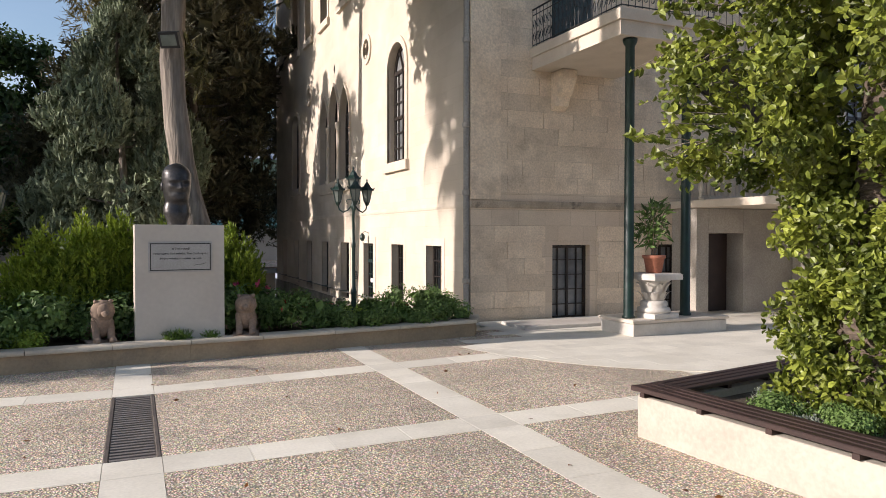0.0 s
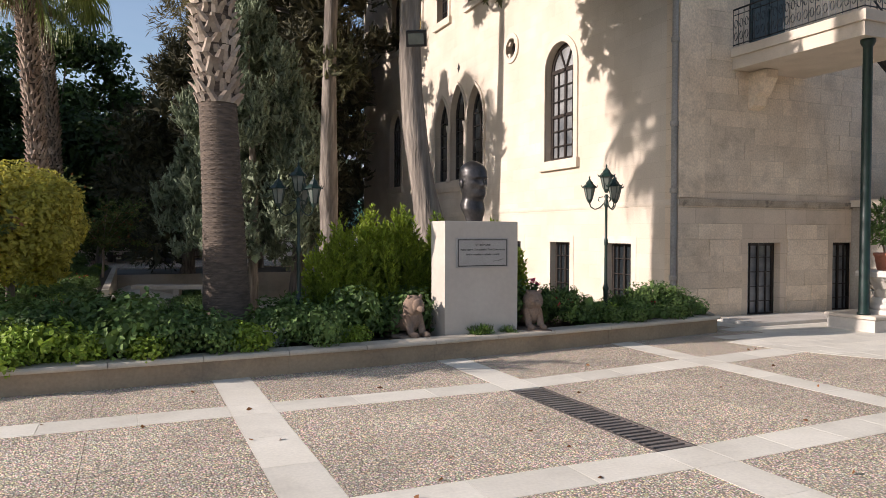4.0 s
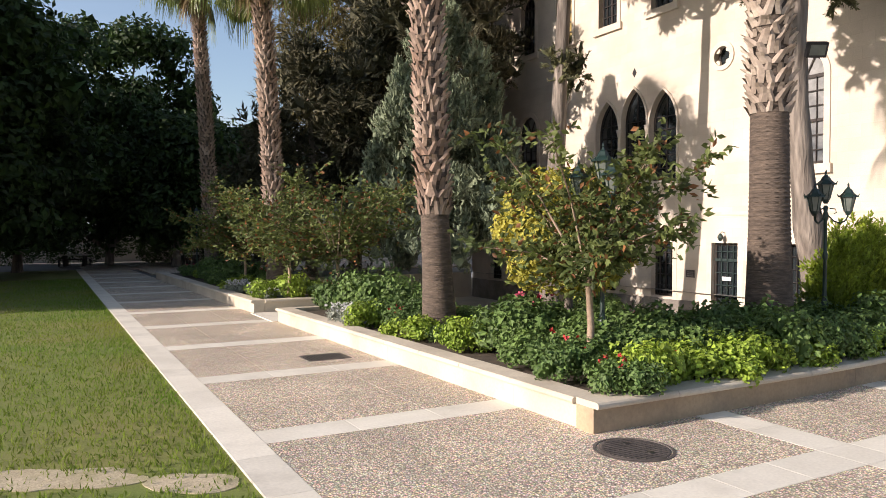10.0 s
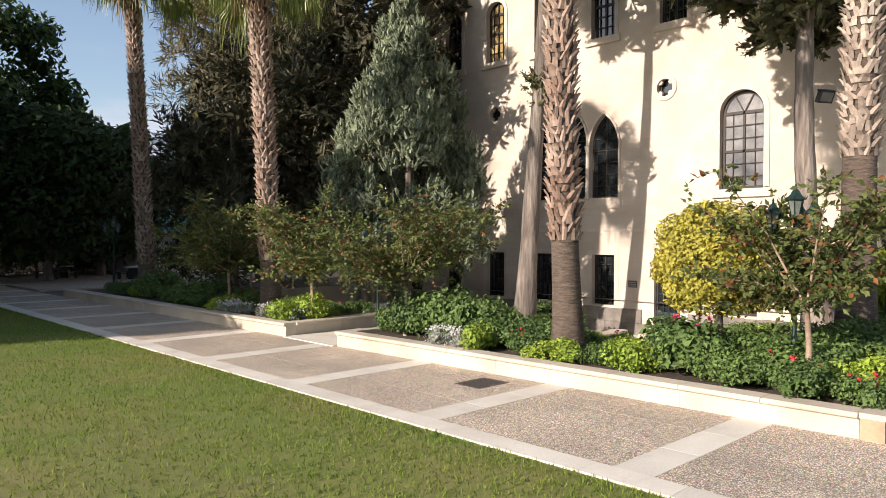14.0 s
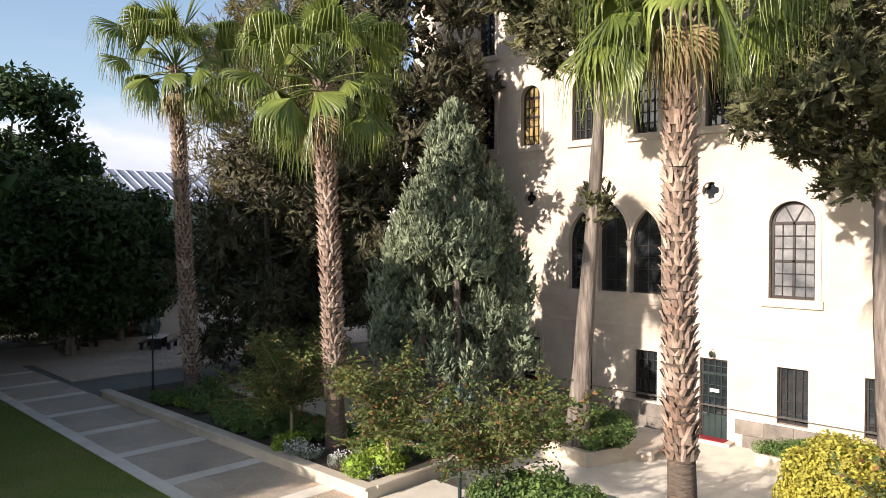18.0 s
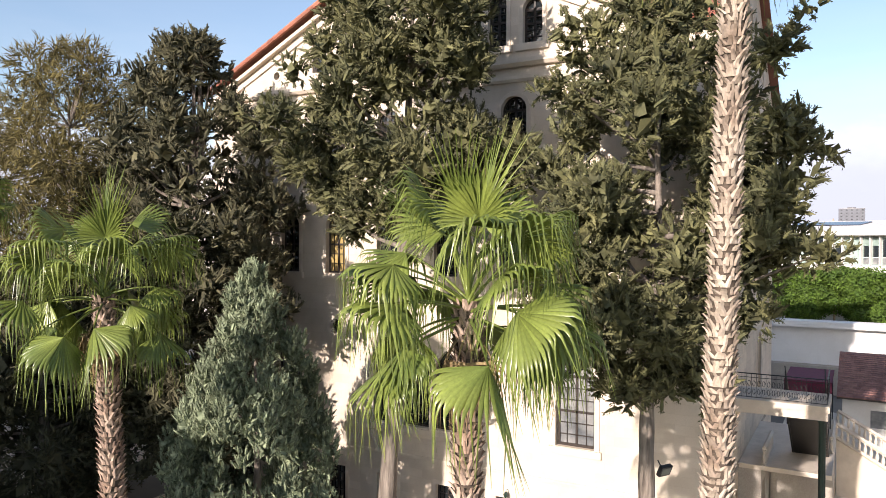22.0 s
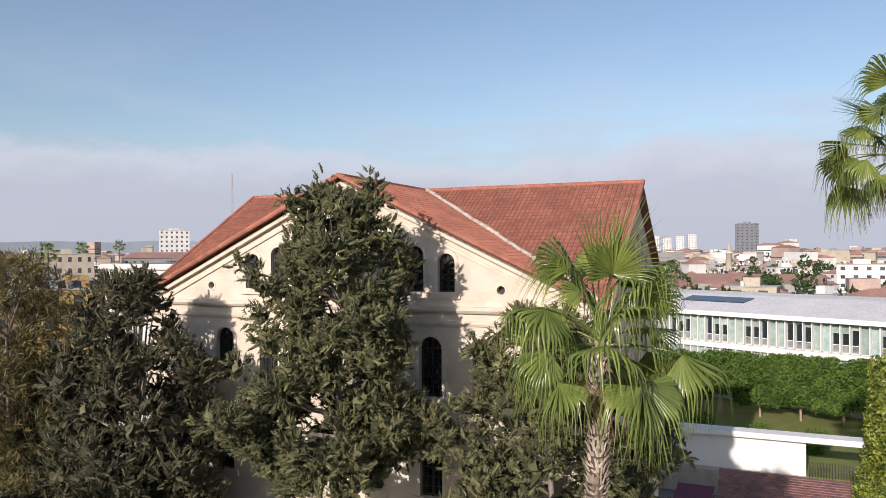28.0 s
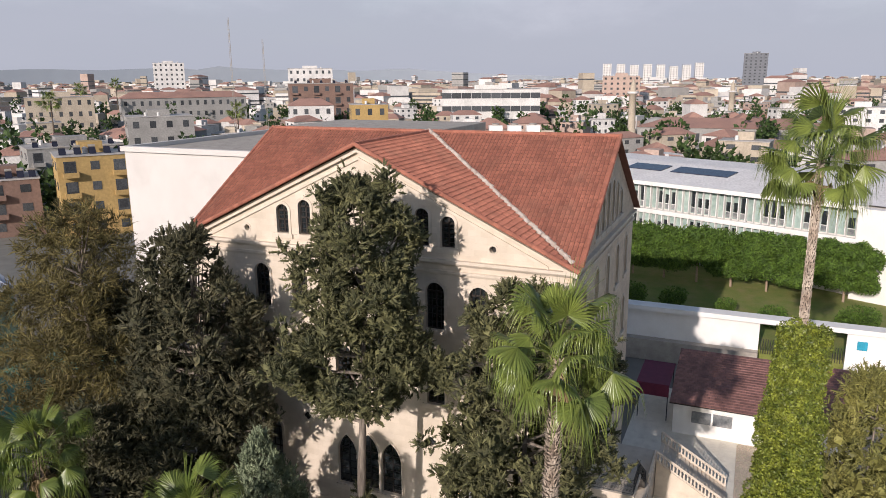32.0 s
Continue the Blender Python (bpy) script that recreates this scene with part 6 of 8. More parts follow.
KEEP_OFF = [(0.68, 13.1, 0.95), (-0.52, 12.8, 0.45), (1.78, 12.9, 0.4), (-3.28, 13.85, 0.5), (-7.42, 17.54, 0.5), (-7.3, 28.45, 0.5), (1.15, 16.15, 0.4)]
SPOTS = []


def free(x, y, r):
    return all(math.hypot(x - a, y - b) > r + c for a, b, c in KEEP_OFF) and all(math.hypot(x - a, y - b) > r + c for a, b, c in SPOTS)


for x, y in ((-7.45, 12.62), (-6.35, 12.42), (-5.85, 12.40), (-3.2, 12.62), (-5.4, 12.5), (-8.2, 19.2), (-8.15, 17.4), (-8.2, 26.2), (-7.6, 26.0), (-8.3, 29.5)):
    plant("lime", x, y, s=srng.uniform(1.0, 1.3))
    SPOTS.append((x, y, 0.25))
for x, y in ((-8.3, 20.0), (-8.25, 19.5), (-8.4, 28.3), (-8.4, 28.9), (-8.1, 27.0), (-2.9, 12.85), (-3.6, 12.95), (-8.2, 25.9)):
    plant("silver", x, y, s=1.05, flowers="w")
    SPOTS.append((x, y, 0.2))
for x, y in ((0.75, 12.62), (0.55, 12.6), (1.2, 12.66)):
    plant("grassy", x, y, s=0.6)
for x, y in ((2.6, 13.3), (3.3, 13.4), (4.6, 13.7), (5.2, 13.8), (2.9, 13.9), (5.8, 14.1), (3.6, 14.2)):
    plant("rose", x, y, s=srng.uniform(0.7, 0.95), flowers="r" if srng.random() < 0.5 else None)
    SPOTS.append((x, y, 0.25))
for k in range(900):
    if len(SPOTS) > 215:
        break
    r = srng.random()
    if r < 0.5:
        x = srng.uniform(-7.9, 6.1)
        y = front_y(x) + 0.32 + srng.uniform(0, 1.9 if x < -1.2 else 1.2)
    elif r < 0.8:
        x, y = srng.uniform(-7.95, -5.6), srng.uniform(12.8, 22.6)
    else:
        x, y = srng.uniform(-8.4, -6.0), srng.uniform(25.7, 38)
    if not free(x, y, 0.27):
        continue
    SPOTS.append((x, y, 0.22))
    low = x < -7.6 or (y < front_y(x) + 0.7 and y < 16)
    key = "lime" if srng.random() < 0.15 else "dark"
    q = srng.random()
    plant(key, x, y, s=srng.uniform(0.6, 1.1) if low else srng.uniform(0.8, 1.65) if x < -6.9 or y < 14.2 else srng.uniform(0.55, 0.75), flowers="r" if q < 0.14 else "p" if q < 0.2 else "w" if q < 0.23 else None)


# ---- thuja ----
def thuja(x, y, h, r, seed, label):
    rng = np.random.default_rng(seed)
    q = random.Random(seed)
    t = thing("thuja_shrub", label, "shrub", m=pose(x, y, 0.22))
    m = Mesh().tube([(0, 0, 0), (0, 0, h * 0.6)], [0.05, 0.02], 7)
    part("trunk", m.data("trunk", BARK), t)
    lobes = []
    for i in range(26):
        a, d = q.uniform(0, 6.283), r * math.sqrt(q.random())
        hh = h * (1 - 0.35 * (d / r) ** 2) * q.uniform(0.72, 1.0)
        lobes.append((d * math.cos(a), d * math.sin(a), hh * 0.55, 0.14, 0.14, hh * 0.45))
    V = sprays(lobes, 85, 0.12, 0.032, rng, blades=7, up=1.7, shell=0.22, spread=0.35)
    part("foliage", leafage("foliage", V, THUJA, hearts(lobes, 0.8)), t)


for x, y, h, r, sd in ((-1.45, 13.95, 2.15, 0.5, 41), (-0.85, 14.0, 2.35, 0.55, 42), (-0.25, 14.1, 2.3, 0.5, 43), (1.75, 14.05, 2.15, 0.5, 44), (0.6, 14.3, 2.25, 0.5, 45)):
    thuja(x, y, h, r, sd, "bright green upright thuja behind the pedestal")


# ---- crape myrtles ----
def myrtle(x, y, h, r, seed, z=0.25, twigs=40, label="young crape myrtle with thin pale trunk and rusty leaves"):
    rng = np.random.default_rng(seed)
    q = random.Random(seed)
    t = thing("crape_myrtle", label, "tree", m=pose(x, y, z))
    m = Mesh()
    fork = Vector((0.02, 0.03, h * 0.36))
    m.tube([(0, 0, -0.02), (0.04, 0.0, h * 0.2), fork], [0.055, 0.045, 0.04], 8)
    P, D = [], []
    for i in range(24):
        a = q.uniform(0, 6.283)
        d = r * q.uniform(0.35, 1.15)
        tip = Vector((d * math.cos(a), d * math.sin(a), h * (q.uniform(0.45, 1.0) - 0.12 * (d / r) ** 2)))
        mid = fork.lerp(tip, 0.5) + Vector((0, 0, 0.15))
        part("limb", Mesh().tube([fork, mid, tip], [0.022, 0.014, 0.004], 5).data("limb", BARKPALE, True), t)
        for k in range(twigs):
            f = q.uniform(0.12, 1.08)
            p = fork.lerp(mid, f * 2) if f < 0.5 else mid.lerp(tip, f * 2 - 1)
            tw = Vector((q.gauss(0, 1), q.gauss(0, 1), q.gauss(0.2, 0.8))).normalized() * q.uniform(0.12, 0.34) * r
            for j in range(9):
                g = j / 8
                P.append(tuple(p + tw * g))
                D.append((tw.x * 2 + q.gauss(0, 0.35), tw.y * 2 + q.gauss(0, 0.35), q.gauss(0.0, 0.4)))
    part("trunk", m.data("trunk", BARKPALE, True), t)
    V = kites(np.array(P), np.array(D), 0.115, 0.062, rng)
    cut = rng.random(len(V))
    part("crown", quads("crown", V[cut > 0.12], MYRTLE), t)
    part("autumn_leaf_spray", quads("autumn_leaf_spray", V[cut <= 0.12], RUSTLEAF), t, "rust-orange autumn leaves")["kind"] = "stuff"
    return t


BARKPALE = material("pale_smooth_bark", (0.36, 0.27, 0.19), (0.27, 0.19, 0.13), scale=6, fine=20, rough=0.8, bump=0.15)
RUSTLEAF = foliage("rust_leaf", (0.22, 0.10, 0.03), (0.16, 0.06, 0.02))
myrtle(-7.65, 13.2, 3.5, 1.35, 51, twigs=34)
myrtle(-7.8, 21.8, 3.4, 1.95, 52)
myrtle(-7.8, 25.6, 3.5, 2.0, 53)
myrtle(-8.0, 29.8, 3.4, 1.95, 54)
myrtle(-5.7, 32.6, 3.3, 1.6, 55)

# ---- golden globe and courtyard bushes ----
gl = leafy("golden_privet", (-6.5, 15.05, 0.25), [(0, 0, 1.9, 1.08, 1.08, 1.0)] + [(0.85 * math.cos(a) * math.cos(e), 0.85 * math.sin(a) * math.cos(e), 1.9 + 0.8 * math.sin(e), 0.36, 0.36, 0.34) for a, e in [(k * 2.4, -0.9 + 1.8 * k / 17) for k in range(18)]],
           GOLD, 61, "golden privet clipped to a globe on a short trunk", per=420, length=0.08, width=0.06, trunk=0.07, limbs=6, category="tree", fork=0.8, shell=0.25, leaf=laid, heart=0.8)

# ---- south front: ashlar blocks, balcony, stair and terrace ----
brng = random.Random(9)
stones = part("ashlar_course", None, house, "coursed limestone facing of the south front")


def in_hole(x0, x1, z0, z1):
    for xc, o, k in S_OPEN:
        u0, u1 = xc + min(p[0] for p in o) - 0.21, xc + max(p[0] for p in o) + 0.21
        w0, w1 = min(p[1] for p in o) - 0.3, max(p[1] for p in o) + 0.21
        if x1 > u0 and x0 < u1 and z1 > w0 and z0 < w1:
            return (u0, u1)
    return None


zc = -0.12
row = 0
while zc < 9.2:
    h = 0.40
    x = X0 - 0.002
    first = 0.62 if row % 2 else 0.98
    while x < 15.0:
        w = first if x < X0 + 0.01 else brng.uniform(0.75, 1.15)
        xa, xb = x + 0.004, x + w - 0.004
        x += w
        hit_ = in_hole(xa, xb, zc, zc + h)
        if hit_:
            if xa < hit_[0] - 0.15:
                xb = hit_[0] - 0.004
            elif xb > hit_[1] + 0.15:
                xa = hit_[1] + 0.004
            else:
                continue
        if 2.60 < zc + h and zc < 2.88:
            continue
        d = brng.uniform(0.012, 0.030) if zc < 2.6 else brng.uniform(0.010, 0.016)
        m = Mesh().box(xa, Y0 - 0.006 - d, zc + 0.005, xb, Y0, zc + h - 0.005)
        part("ashlar_block", m.data("ashlar_block", BLOCK), stones)
    zc += h
    row += 1

# corner pilaster on the south face
boxed("corner_pilaster", (X0 - 0.02, Y0 - 0.05, 2.9, X0 + 0.78, Y0, 18.9), BLOCK, house)

bal = thing("balcony", "stone balcony slab on green iron columns with wrought railing", "balcony")
BX0, BX1, BY0, BY1, BZ = 8.98, 11.45, 11.95, Y0 - 0.02, 6.08
boxed("balcony_slab", (BX0, BY0, BZ, BX1, BY1, BZ + 0.30), TRIM, bal, "weathered limestone balcony slab")
boxed("slab_moulding", (BX0 - 0.06, BY0 - 0.06, BZ + 0.30, BX1 + 0.05, BY1, BZ + 0.52), TRIM, bal)
for xc in (9.72,):
    m = Mesh()
    prof = [(0, -0.02), (0.55, -0.02), (0.55, -0.22), (0.46, -0.34), (0.36, -0.55), (0.24, -0.64), (0.18, -0.85), (0.0, -0.95)]
    m.add([(xc + s, BY1 - d, BZ + z) for s in (-0.2, 0.2) for d, z in prof], [tuple(range(8)), tuple(range(15, 7, -1))] + [(i, 8 + i, 8 + (i + 1) % 8, (i + 1) % 8) for i in range(8)])
    part("corbel", m.data("corbel", BLOCK), bal, "carved stone corbel")
for x, y in ((9.37, 12.16), (10.85, 12.16)):
    m = Mesh().lathe([(0.13, 0), (0.13, 0.04), (0.105, 0.06), (0.10, 3.0), (0.095, 5.58), (0.13, 5.63), (0.15, 5.69), (0.15, 5.73)], 16, (x, y, 0.34))
    part("column", m.data("column", IRON, True), bal, "dark green painted iron column")


def railing(a, b, z, parent, h=0.95):
    """A wrought railing panel of posts, rails and scrolls from a to b."""
    A, B = Vector((*a, z)), Vector((*b, z))
    L = (B - A).length
    d = (B - A).normalized()
    r = part("railing_panel", Mesh().tube([A + Vector((0, 0, h)), B + Vector((0, 0, h))], 0.022, 6).data("railing_panel", BLACK), parent, "black wrought-iron railing")
    m = Mesh().tube([A + Vector((0, 0, 0.08)), B + Vector((0, 0, 0.08))], 0.014, 5)
    m.tube([A + Vector((0, 0, h - 0.14)), B + Vector((0, 0, h - 0.14))], 0.012, 5)
    part("rail", m.data("rail", BLACK), r)
    n = max(2, round(L / 0.17))
    bar = Mesh().tube([(0, 0, 0.05), (0, 0, h)], 0.008, 5).data("baluster", BLACK)
    sc = Mesh()
    for sgn in (1, -1):
        pts = [(sgn * 0.062 * math.cos(t) * (1 - t / 9), 0, h * 0.62 + sgn * 0.10 * math.sin(t)) for t in [k * 0.5 for k in range(11)]]
        sc.tube(pts, 0.007, 4)
        pts = [(sgn * 0.062 * math.cos(t) * (1 - t / 9), 0, h * 0.3 - sgn * 0.10 * math.sin(t)) for t in [k * 0.5 for k in range(11)]]
        sc.tube(pts, 0.007, 4)
    scm = sc.data("scroll", BLACK)
    ang = math.degrees(math.atan2(d.y, d.x))
    for k in range(n + 1):
        p = A + d * L * k / n
        part("baluster", bar, r, m=pose(p.x, p.y, p.z))
        if k < n:
            q = A + d * L * (k + 0.5) / n
            part("scroll", scm, r, m=pose(q.x, q.y, q.z, 0, 0, ang))


RZ = BZ + 0.52
railing((BX0 + 0.02, BY1), (BX0 + 0.02, BY0 + 0.02), RZ, bal)
railing((BX0 + 0.02, BY0 + 0.02), (BX1 - 0.02, BY0 + 0.02), RZ, bal)
GREENDOOR = material("dark_green_shutter", (0.012, 0.028, 0.026), (0.02, 0.04, 0.036), scale=3, fine=30, rough=0.5, bump=0.05)
bd = part("balcony_door", Mesh().box(9.56, Y0 - 0.03, 6.62, 10.74, Y0 + 0.06, 9.2).data("balcony_door", GREENDOOR), house, "dark green double balcony door")
for x in (9.62, 10.18):
    for z0, z1 in ((6.8, 7.7), (7.8, 9.0)):
        boxed("door_panel", (x, Y0 - 0.05, z0, x + 0.5, Y0 - 0.03, z1), GREENDOOR, bd)

# iron stair down to the terrace
st = thing("balcony_stair", "dark iron stair descending from the balcony to the terrace", "stair")
SX0, SX1, SZ0, SZ1 = 11.45, 16.6, BZ + 0.5, 2.95
for y in (12.1, 13.5):
    m = Mesh()
    m.add([(SX0, y, SZ0 - 0.35), (SX0, y, SZ0 + 0.02), (SX1, y, SZ1 + 0.02), (SX1, y, SZ1 - 0.35)] + [(SX0, y + 0.06, SZ0 - 0.35), (SX0, y + 0.06, SZ0 + 0.02), (SX1, y + 0.06, SZ1 + 0.02), (SX1, y + 0.06, SZ1 - 0.35)],
          [(0, 1, 2, 3), (7, 6, 5, 4), (0, 4, 5, 1), (1, 5, 6, 2), (2, 6, 7, 3), (3, 7, 4, 0)])
    part("stringer", m.data("stringer", BLACK), st)
part("soffit", Mesh().add([(SX0, 12.17, SZ0 - 0.33), (SX1, 12.17, SZ1 - 0.33), (SX1, 13.49, SZ1 - 0.33), (SX0, 13.49, SZ0 - 0.33), (SX0, 12.17, SZ0 - 0.30), (SX1, 12.17, SZ1 - 0.30), (SX1, 13.49, SZ1 - 0.30), (SX0, 13.49, SZ0 - 0.30)], [(0, 1, 2, 3), (7, 6, 5, 4), (0, 4, 5, 1), (2, 6, 7, 3)]).data("soffit", BLACK), st)
NS = 20
for k in range(NS):
    x, z = SX0 + (SX1 - SX0) * (k + 0.1) / NS, SZ0 + (SZ1 - SZ0) * (k + 0.5) / NS
    boxed("tread", (x, 12.16, z - 0.04, x + 0.3, 13.5, z), TRIM, st)
    boxed("riser", (x + 0.28, 12.16, z - 0.2, x + 0.3, 13.5, z - 0.04), BLACK, st, c=0.001)
for y in (12.13, 13.53):
    m = Mesh().tube([(SX0, y, SZ0 + 0.95), (SX1, y, SZ1 + 0.95)], 0.022, 6)
    hr = part("handrail", m.data("handrail", BLACK), st)
    for k in range(28):
        f = (k + 0.5) / 28
        x, z = SX0 + (SX1 - SX0) * f, SZ0 + (SZ1 - SZ0) * f
        part("baluster", Mesh().tube([(x, y, z), (x, y, z + 0.95)], 0.009, 4).data("baluster", BLACK), hr)

# terrace with balustrade and doorway
tr = thing("stone_terrace", "limestone terrace beside the building with a doorway below", "terrace")
GREYST = material("grey_limestone", (0.44, 0.40, 0.34), (0.35, 0.31, 0.27), scale=0.9, fine=25, rough=0.9, bump=0.25, stain=(0.2, 0.18, 0.16), stain_scale=0.7, stain_amount=0.5)
TY = 14.55
boxed("terrace_wall", (13.35, TY, -0.1, 13.75, Y0, 2.75), GREYST, tr)
boxed("terrace_wall", (14.95, TY, -0.1, 21.5, Y0, 2.75), GREYST, tr)
boxed("lintel", (13.76, TY, 2.1, 14.94, Y0, 2.75), GREYST, tr)
boxed("terrace_floor", (13.25, 11.9, 2.76, 21.6, Y0 - 0.02, 2.95), TRIM, tr)
boxed("terrace_pier", (16.7, 11.95, -0.1, 21.5, 14.5, 2.75), GREYST, tr)
DARKDOOR = material("dark_brown_door", (0.05, 0.03, 0.022), (0.035, 0.02, 0.016), scale=3, fine=30, rough=0.55, bump=0.1)
td = boxed("doorway", (13.76, Y0 - 0.35, -0.1, 14.94, Y0 - 0.28, 2.09), DARKDOOR, tr, "dark brown plank door")


def baluster_mesh():
    return Mesh().lathe([(0.07, 0), (0.07, 0.05), (0.045, 0.08), (0.06, 0.16), (0.078, 0.26), (0.06, 0.38), (0.038, 0.47), (0.05, 0.52), (0.07, 0.55), (0.07, 0.6)], 10).data("baluster", TRIM, True)


BALU = baluster_mesh()


def balustrade(a, b, parent, step=0.24):
    A, B = Vector(a), Vector(b)
    d = B - A
    n = int(math.hypot(d.x, d.y) / step)
    r = part("balustrade_rail", Mesh().tube([A + Vector((0, 0, 0.7)), B + Vector((0, 0, 0.7))], 0.1, 4).data("balustrade_rail", TRIM), parent, "pale stone balustrade")
    part("balustrade_base", Mesh().tube([A + Vector((0, 0, 0.03)), B + Vector((0, 0, 0.03))], 0.1, 4).data("balustrade_base", TRIM), r)
    for k in range(n + 1):
        p = A + d * (k + 0.0) / max(1, n)
        part("baluster", BALU, r, m=pose(p.x, p.y, p.z + 0.04))


balustrade((13.4, 14.45, 2.95), (16.6, 14.45, 2.95), tr)
balustrade((16.8, 12.0, 2.95), (20.2, 12.0, 2.95), tr)
# garden stair running out from the terrace, with its balustrade
gs = thing("garden_stair", "wide stone stair with a white balustrade beside the yard", "stair")
for k in range(16):
    boxed("step", (20.3, 11.9 - 0.3 * (k + 1), -0.1, 23.4, 11.9 - 0.3 * k, 2.95 - 0.18 * (k + 1)), TRIM, gs)
balustrade((20.25, 11.9, 2.85), (20.25, 7.2, 0.1), gs)
balustrade((23.4, 11.9, 2.85), (23.4, 7.2, 0.1), gs)

# plinth, capital and potted plant
pl = thing("column_plinth", "low marble platform under the balcony columns", "platform")
boxed("plinth_slab", (9.22, 11.80, 0.0, 11.66, 12.9, 0.27), MARBLE, pl, c=0.03)
boxed("plinth_top", (9.18, 11.76, 0.27, 11.70, 12.94, 0.34), TRIM, pl, c=0.02)
boxed("step_slab", (7.7, 13.5, 0.0, 10.9, 14.6, 0.08), MARBLE, pl, c=0.01)
cap = thing("marble_capital", "ancient carved marble capital used as a plant stand", "capital", m=pose(10.0, 12.14, 0.34, 0, 0, 8))
boxed("base_slab", (-0.36, -0.36, 0, 0.36, 0.36, 0.10), MARBLE, cap, c=0.02)
part("base_torus", Mesh().lathe([(0.33, 0.10), (0.35, 0.15), (0.33, 0.2), (0.27, 0.22), (0.29, 0.28), (0.27, 0.33), (0.24, 0.35)], 20).data("base_torus", MARBLE, True), cap)
part("bell", Mesh().lathe([(0.21, 0.35), (0.21, 0.5), (0.24, 0.62), (0.31, 0.74), (0.36, 0.80)], 20).data("bell", MARBLE, True), cap)
for ring_, (n_, r_, z_, t_) in enumerate(((8, 0.20, 0.38, 0.16), (8, 0.23, 0.54, 0.18))):
    for k in range(n_):
        a = 2 * math.pi * (k + 0.5 * ring_) / n_
        o = Vector((math.cos(a), math.sin(a), 0))
        s = Vector((-math.sin(a), math.cos(a), 0))
        m = Mesh()
        v = []
        for f, out_, w in ((0, 0.01, 0.05), (0.5, 0.04, 0.075), (0.85, 0.09, 0.06), (1.0, 0.13, 0.03), (0.9, 0.15, 0.015)):
            c = o * (r_ + out_) + Vector((0, 0, z_ + t_ * f))
            v += [c - s * w, c + o * 0.02, c + s * w]
        fs = []
        for q in range(4):
            fs += [(3 * q, 3 * q + 1, 3 * q + 4, 3 * q + 3), (3 * q + 1, 3 * q + 2, 3 * q + 5, 3 * q + 4)]
        m.add(v, fs)
        part("acanthus_leaf", m.data("acanthus_leaf", MARBLE, True), cap)
boxed("abacus", (-0.41, -0.41, 0.79, 0.41, 0.41, 0.92), MARBLE, cap, c=0.03)
pot = thing("potted_plant", "leafy green plant in a terracotta pot", "potted plant", m=pose(10.0, 12.14, 1.26))
part("pot", Mesh().lathe([(0.15, 0), (0.16, 0.02), (0.21, 0.30), (0.235, 0.31), (0.24, 0.37), (0.21, 0.375), (0.19, 0.33)], 20).data("pot", TERRA, True), pot, "terracotta flower pot")
rng_ = np.random.default_rng(77)
V = lobed([(0, 0, 1.0, 0.32, 0.32, 0.45), (0.12, 0.1, 1.25, 0.22, 0.22, 0.25), (-0.15, 0.05, 0.8, 0.25, 0.25, 0.25)], 110, 0.20, 0.055, rng_, up=0.1, shell=0.7)
part("foliage", quads("foliage", V, SHRUB), pot)
sm_ = Mesh()
for k in range(5):
    sm_.tube([(0, 0, 0.3), (0.12 * math.cos(k * 1.3), 0.12 * math.sin(k * 1.3), 0.7), (0.2 * math.cos(k * 1.3), 0.2 * math.sin(k * 1.3), 1.2)], [0.012, 0.01, 0.004], 5)
part("stem", sm_.data("stem", BARKPALE), pot)

# ---- raised planter with slatted bench and ivy-clad palm ----
bp_ = thing("bench_planter", "pale stone planter with a dark slatted bench on its rim", "planter")
QA, QB, QC, QD = (4.72, 5.98), (9.6, 6.95), (10.4, 0.5), (5.05, 0.3)
for (a, b), nm in zip(((QA, QB), (QB, QC), (QC, QD), (QD, QA)), ("n", "e", "s", "w")):
    A, B = Vector((*a, 0)), Vector((*b, 0))
    d = (B - A)
    ang = math.degrees(math.atan2(d.y, d.x))
    boxed("planter_side", (0.02, -0.32, -0.05, d.length - 0.02, 0.0, 0.42), PLANTSIDE, bp_, m=pose(A.x, A.y, 0, 0, 0, ang))
    for k in range(4):
        boxed("bench_slat", (-0.05, -0.36 + 0.105 * k, 0.47, d.length + 0.05 - 0.1 * 0, -0.275 + 0.105 * k, 0.515), WOOD, bp_, m=pose(A.x, A.y, (0 if nm in "ns" else 0.003), 0, 0, ang))
    k = 0.3
    while k < d.length:
        boxed("bench_bearer", (k, -0.34, 0.42, k + 0.06, 0.03, 0.47), WOOD, bp_, m=pose(A.x, A.y, 0, 0, 0, ang))
        k += 0.75
bed("bench_planter_soil", [(5.02, 5.7), (9.3, 6.5), (10.0, 0.8), (5.35, 0.6)], 0.34, "dark soil of the bench planter")
for k in range(22):
    x, y = srng.uniform(5.4, 8.2), srng.uniform(3.0, 5.7)
    plant("silver" if k % 3 else "dark", x, y, 0.3, s=srng.uniform(0.45, 0.65))
ivp = palm((6.55, 4.75, 0.3), (7.95, 4.5, 26.0), 0.30, 0.13, 15, "very tall fan palm with an ivy-clad trunk", fronds=28, size=1.22, boot=BOOTPALE, boots_from=0.68, coat=0.3)
irng = np.random.default_rng(88)
iq = random.Random(88)
low_, high_ = [], []
for k in range(115):
    z, a = iq.uniform(0.1, 2.7), iq.uniform(0, 6.283)
    rr, w = iq.uniform(0.3, 0.78), iq.uniform(0.14, 0.28)
    low_.append((rr * math.cos(a), rr * math.sin(a), z, w, w, w * 1.1))
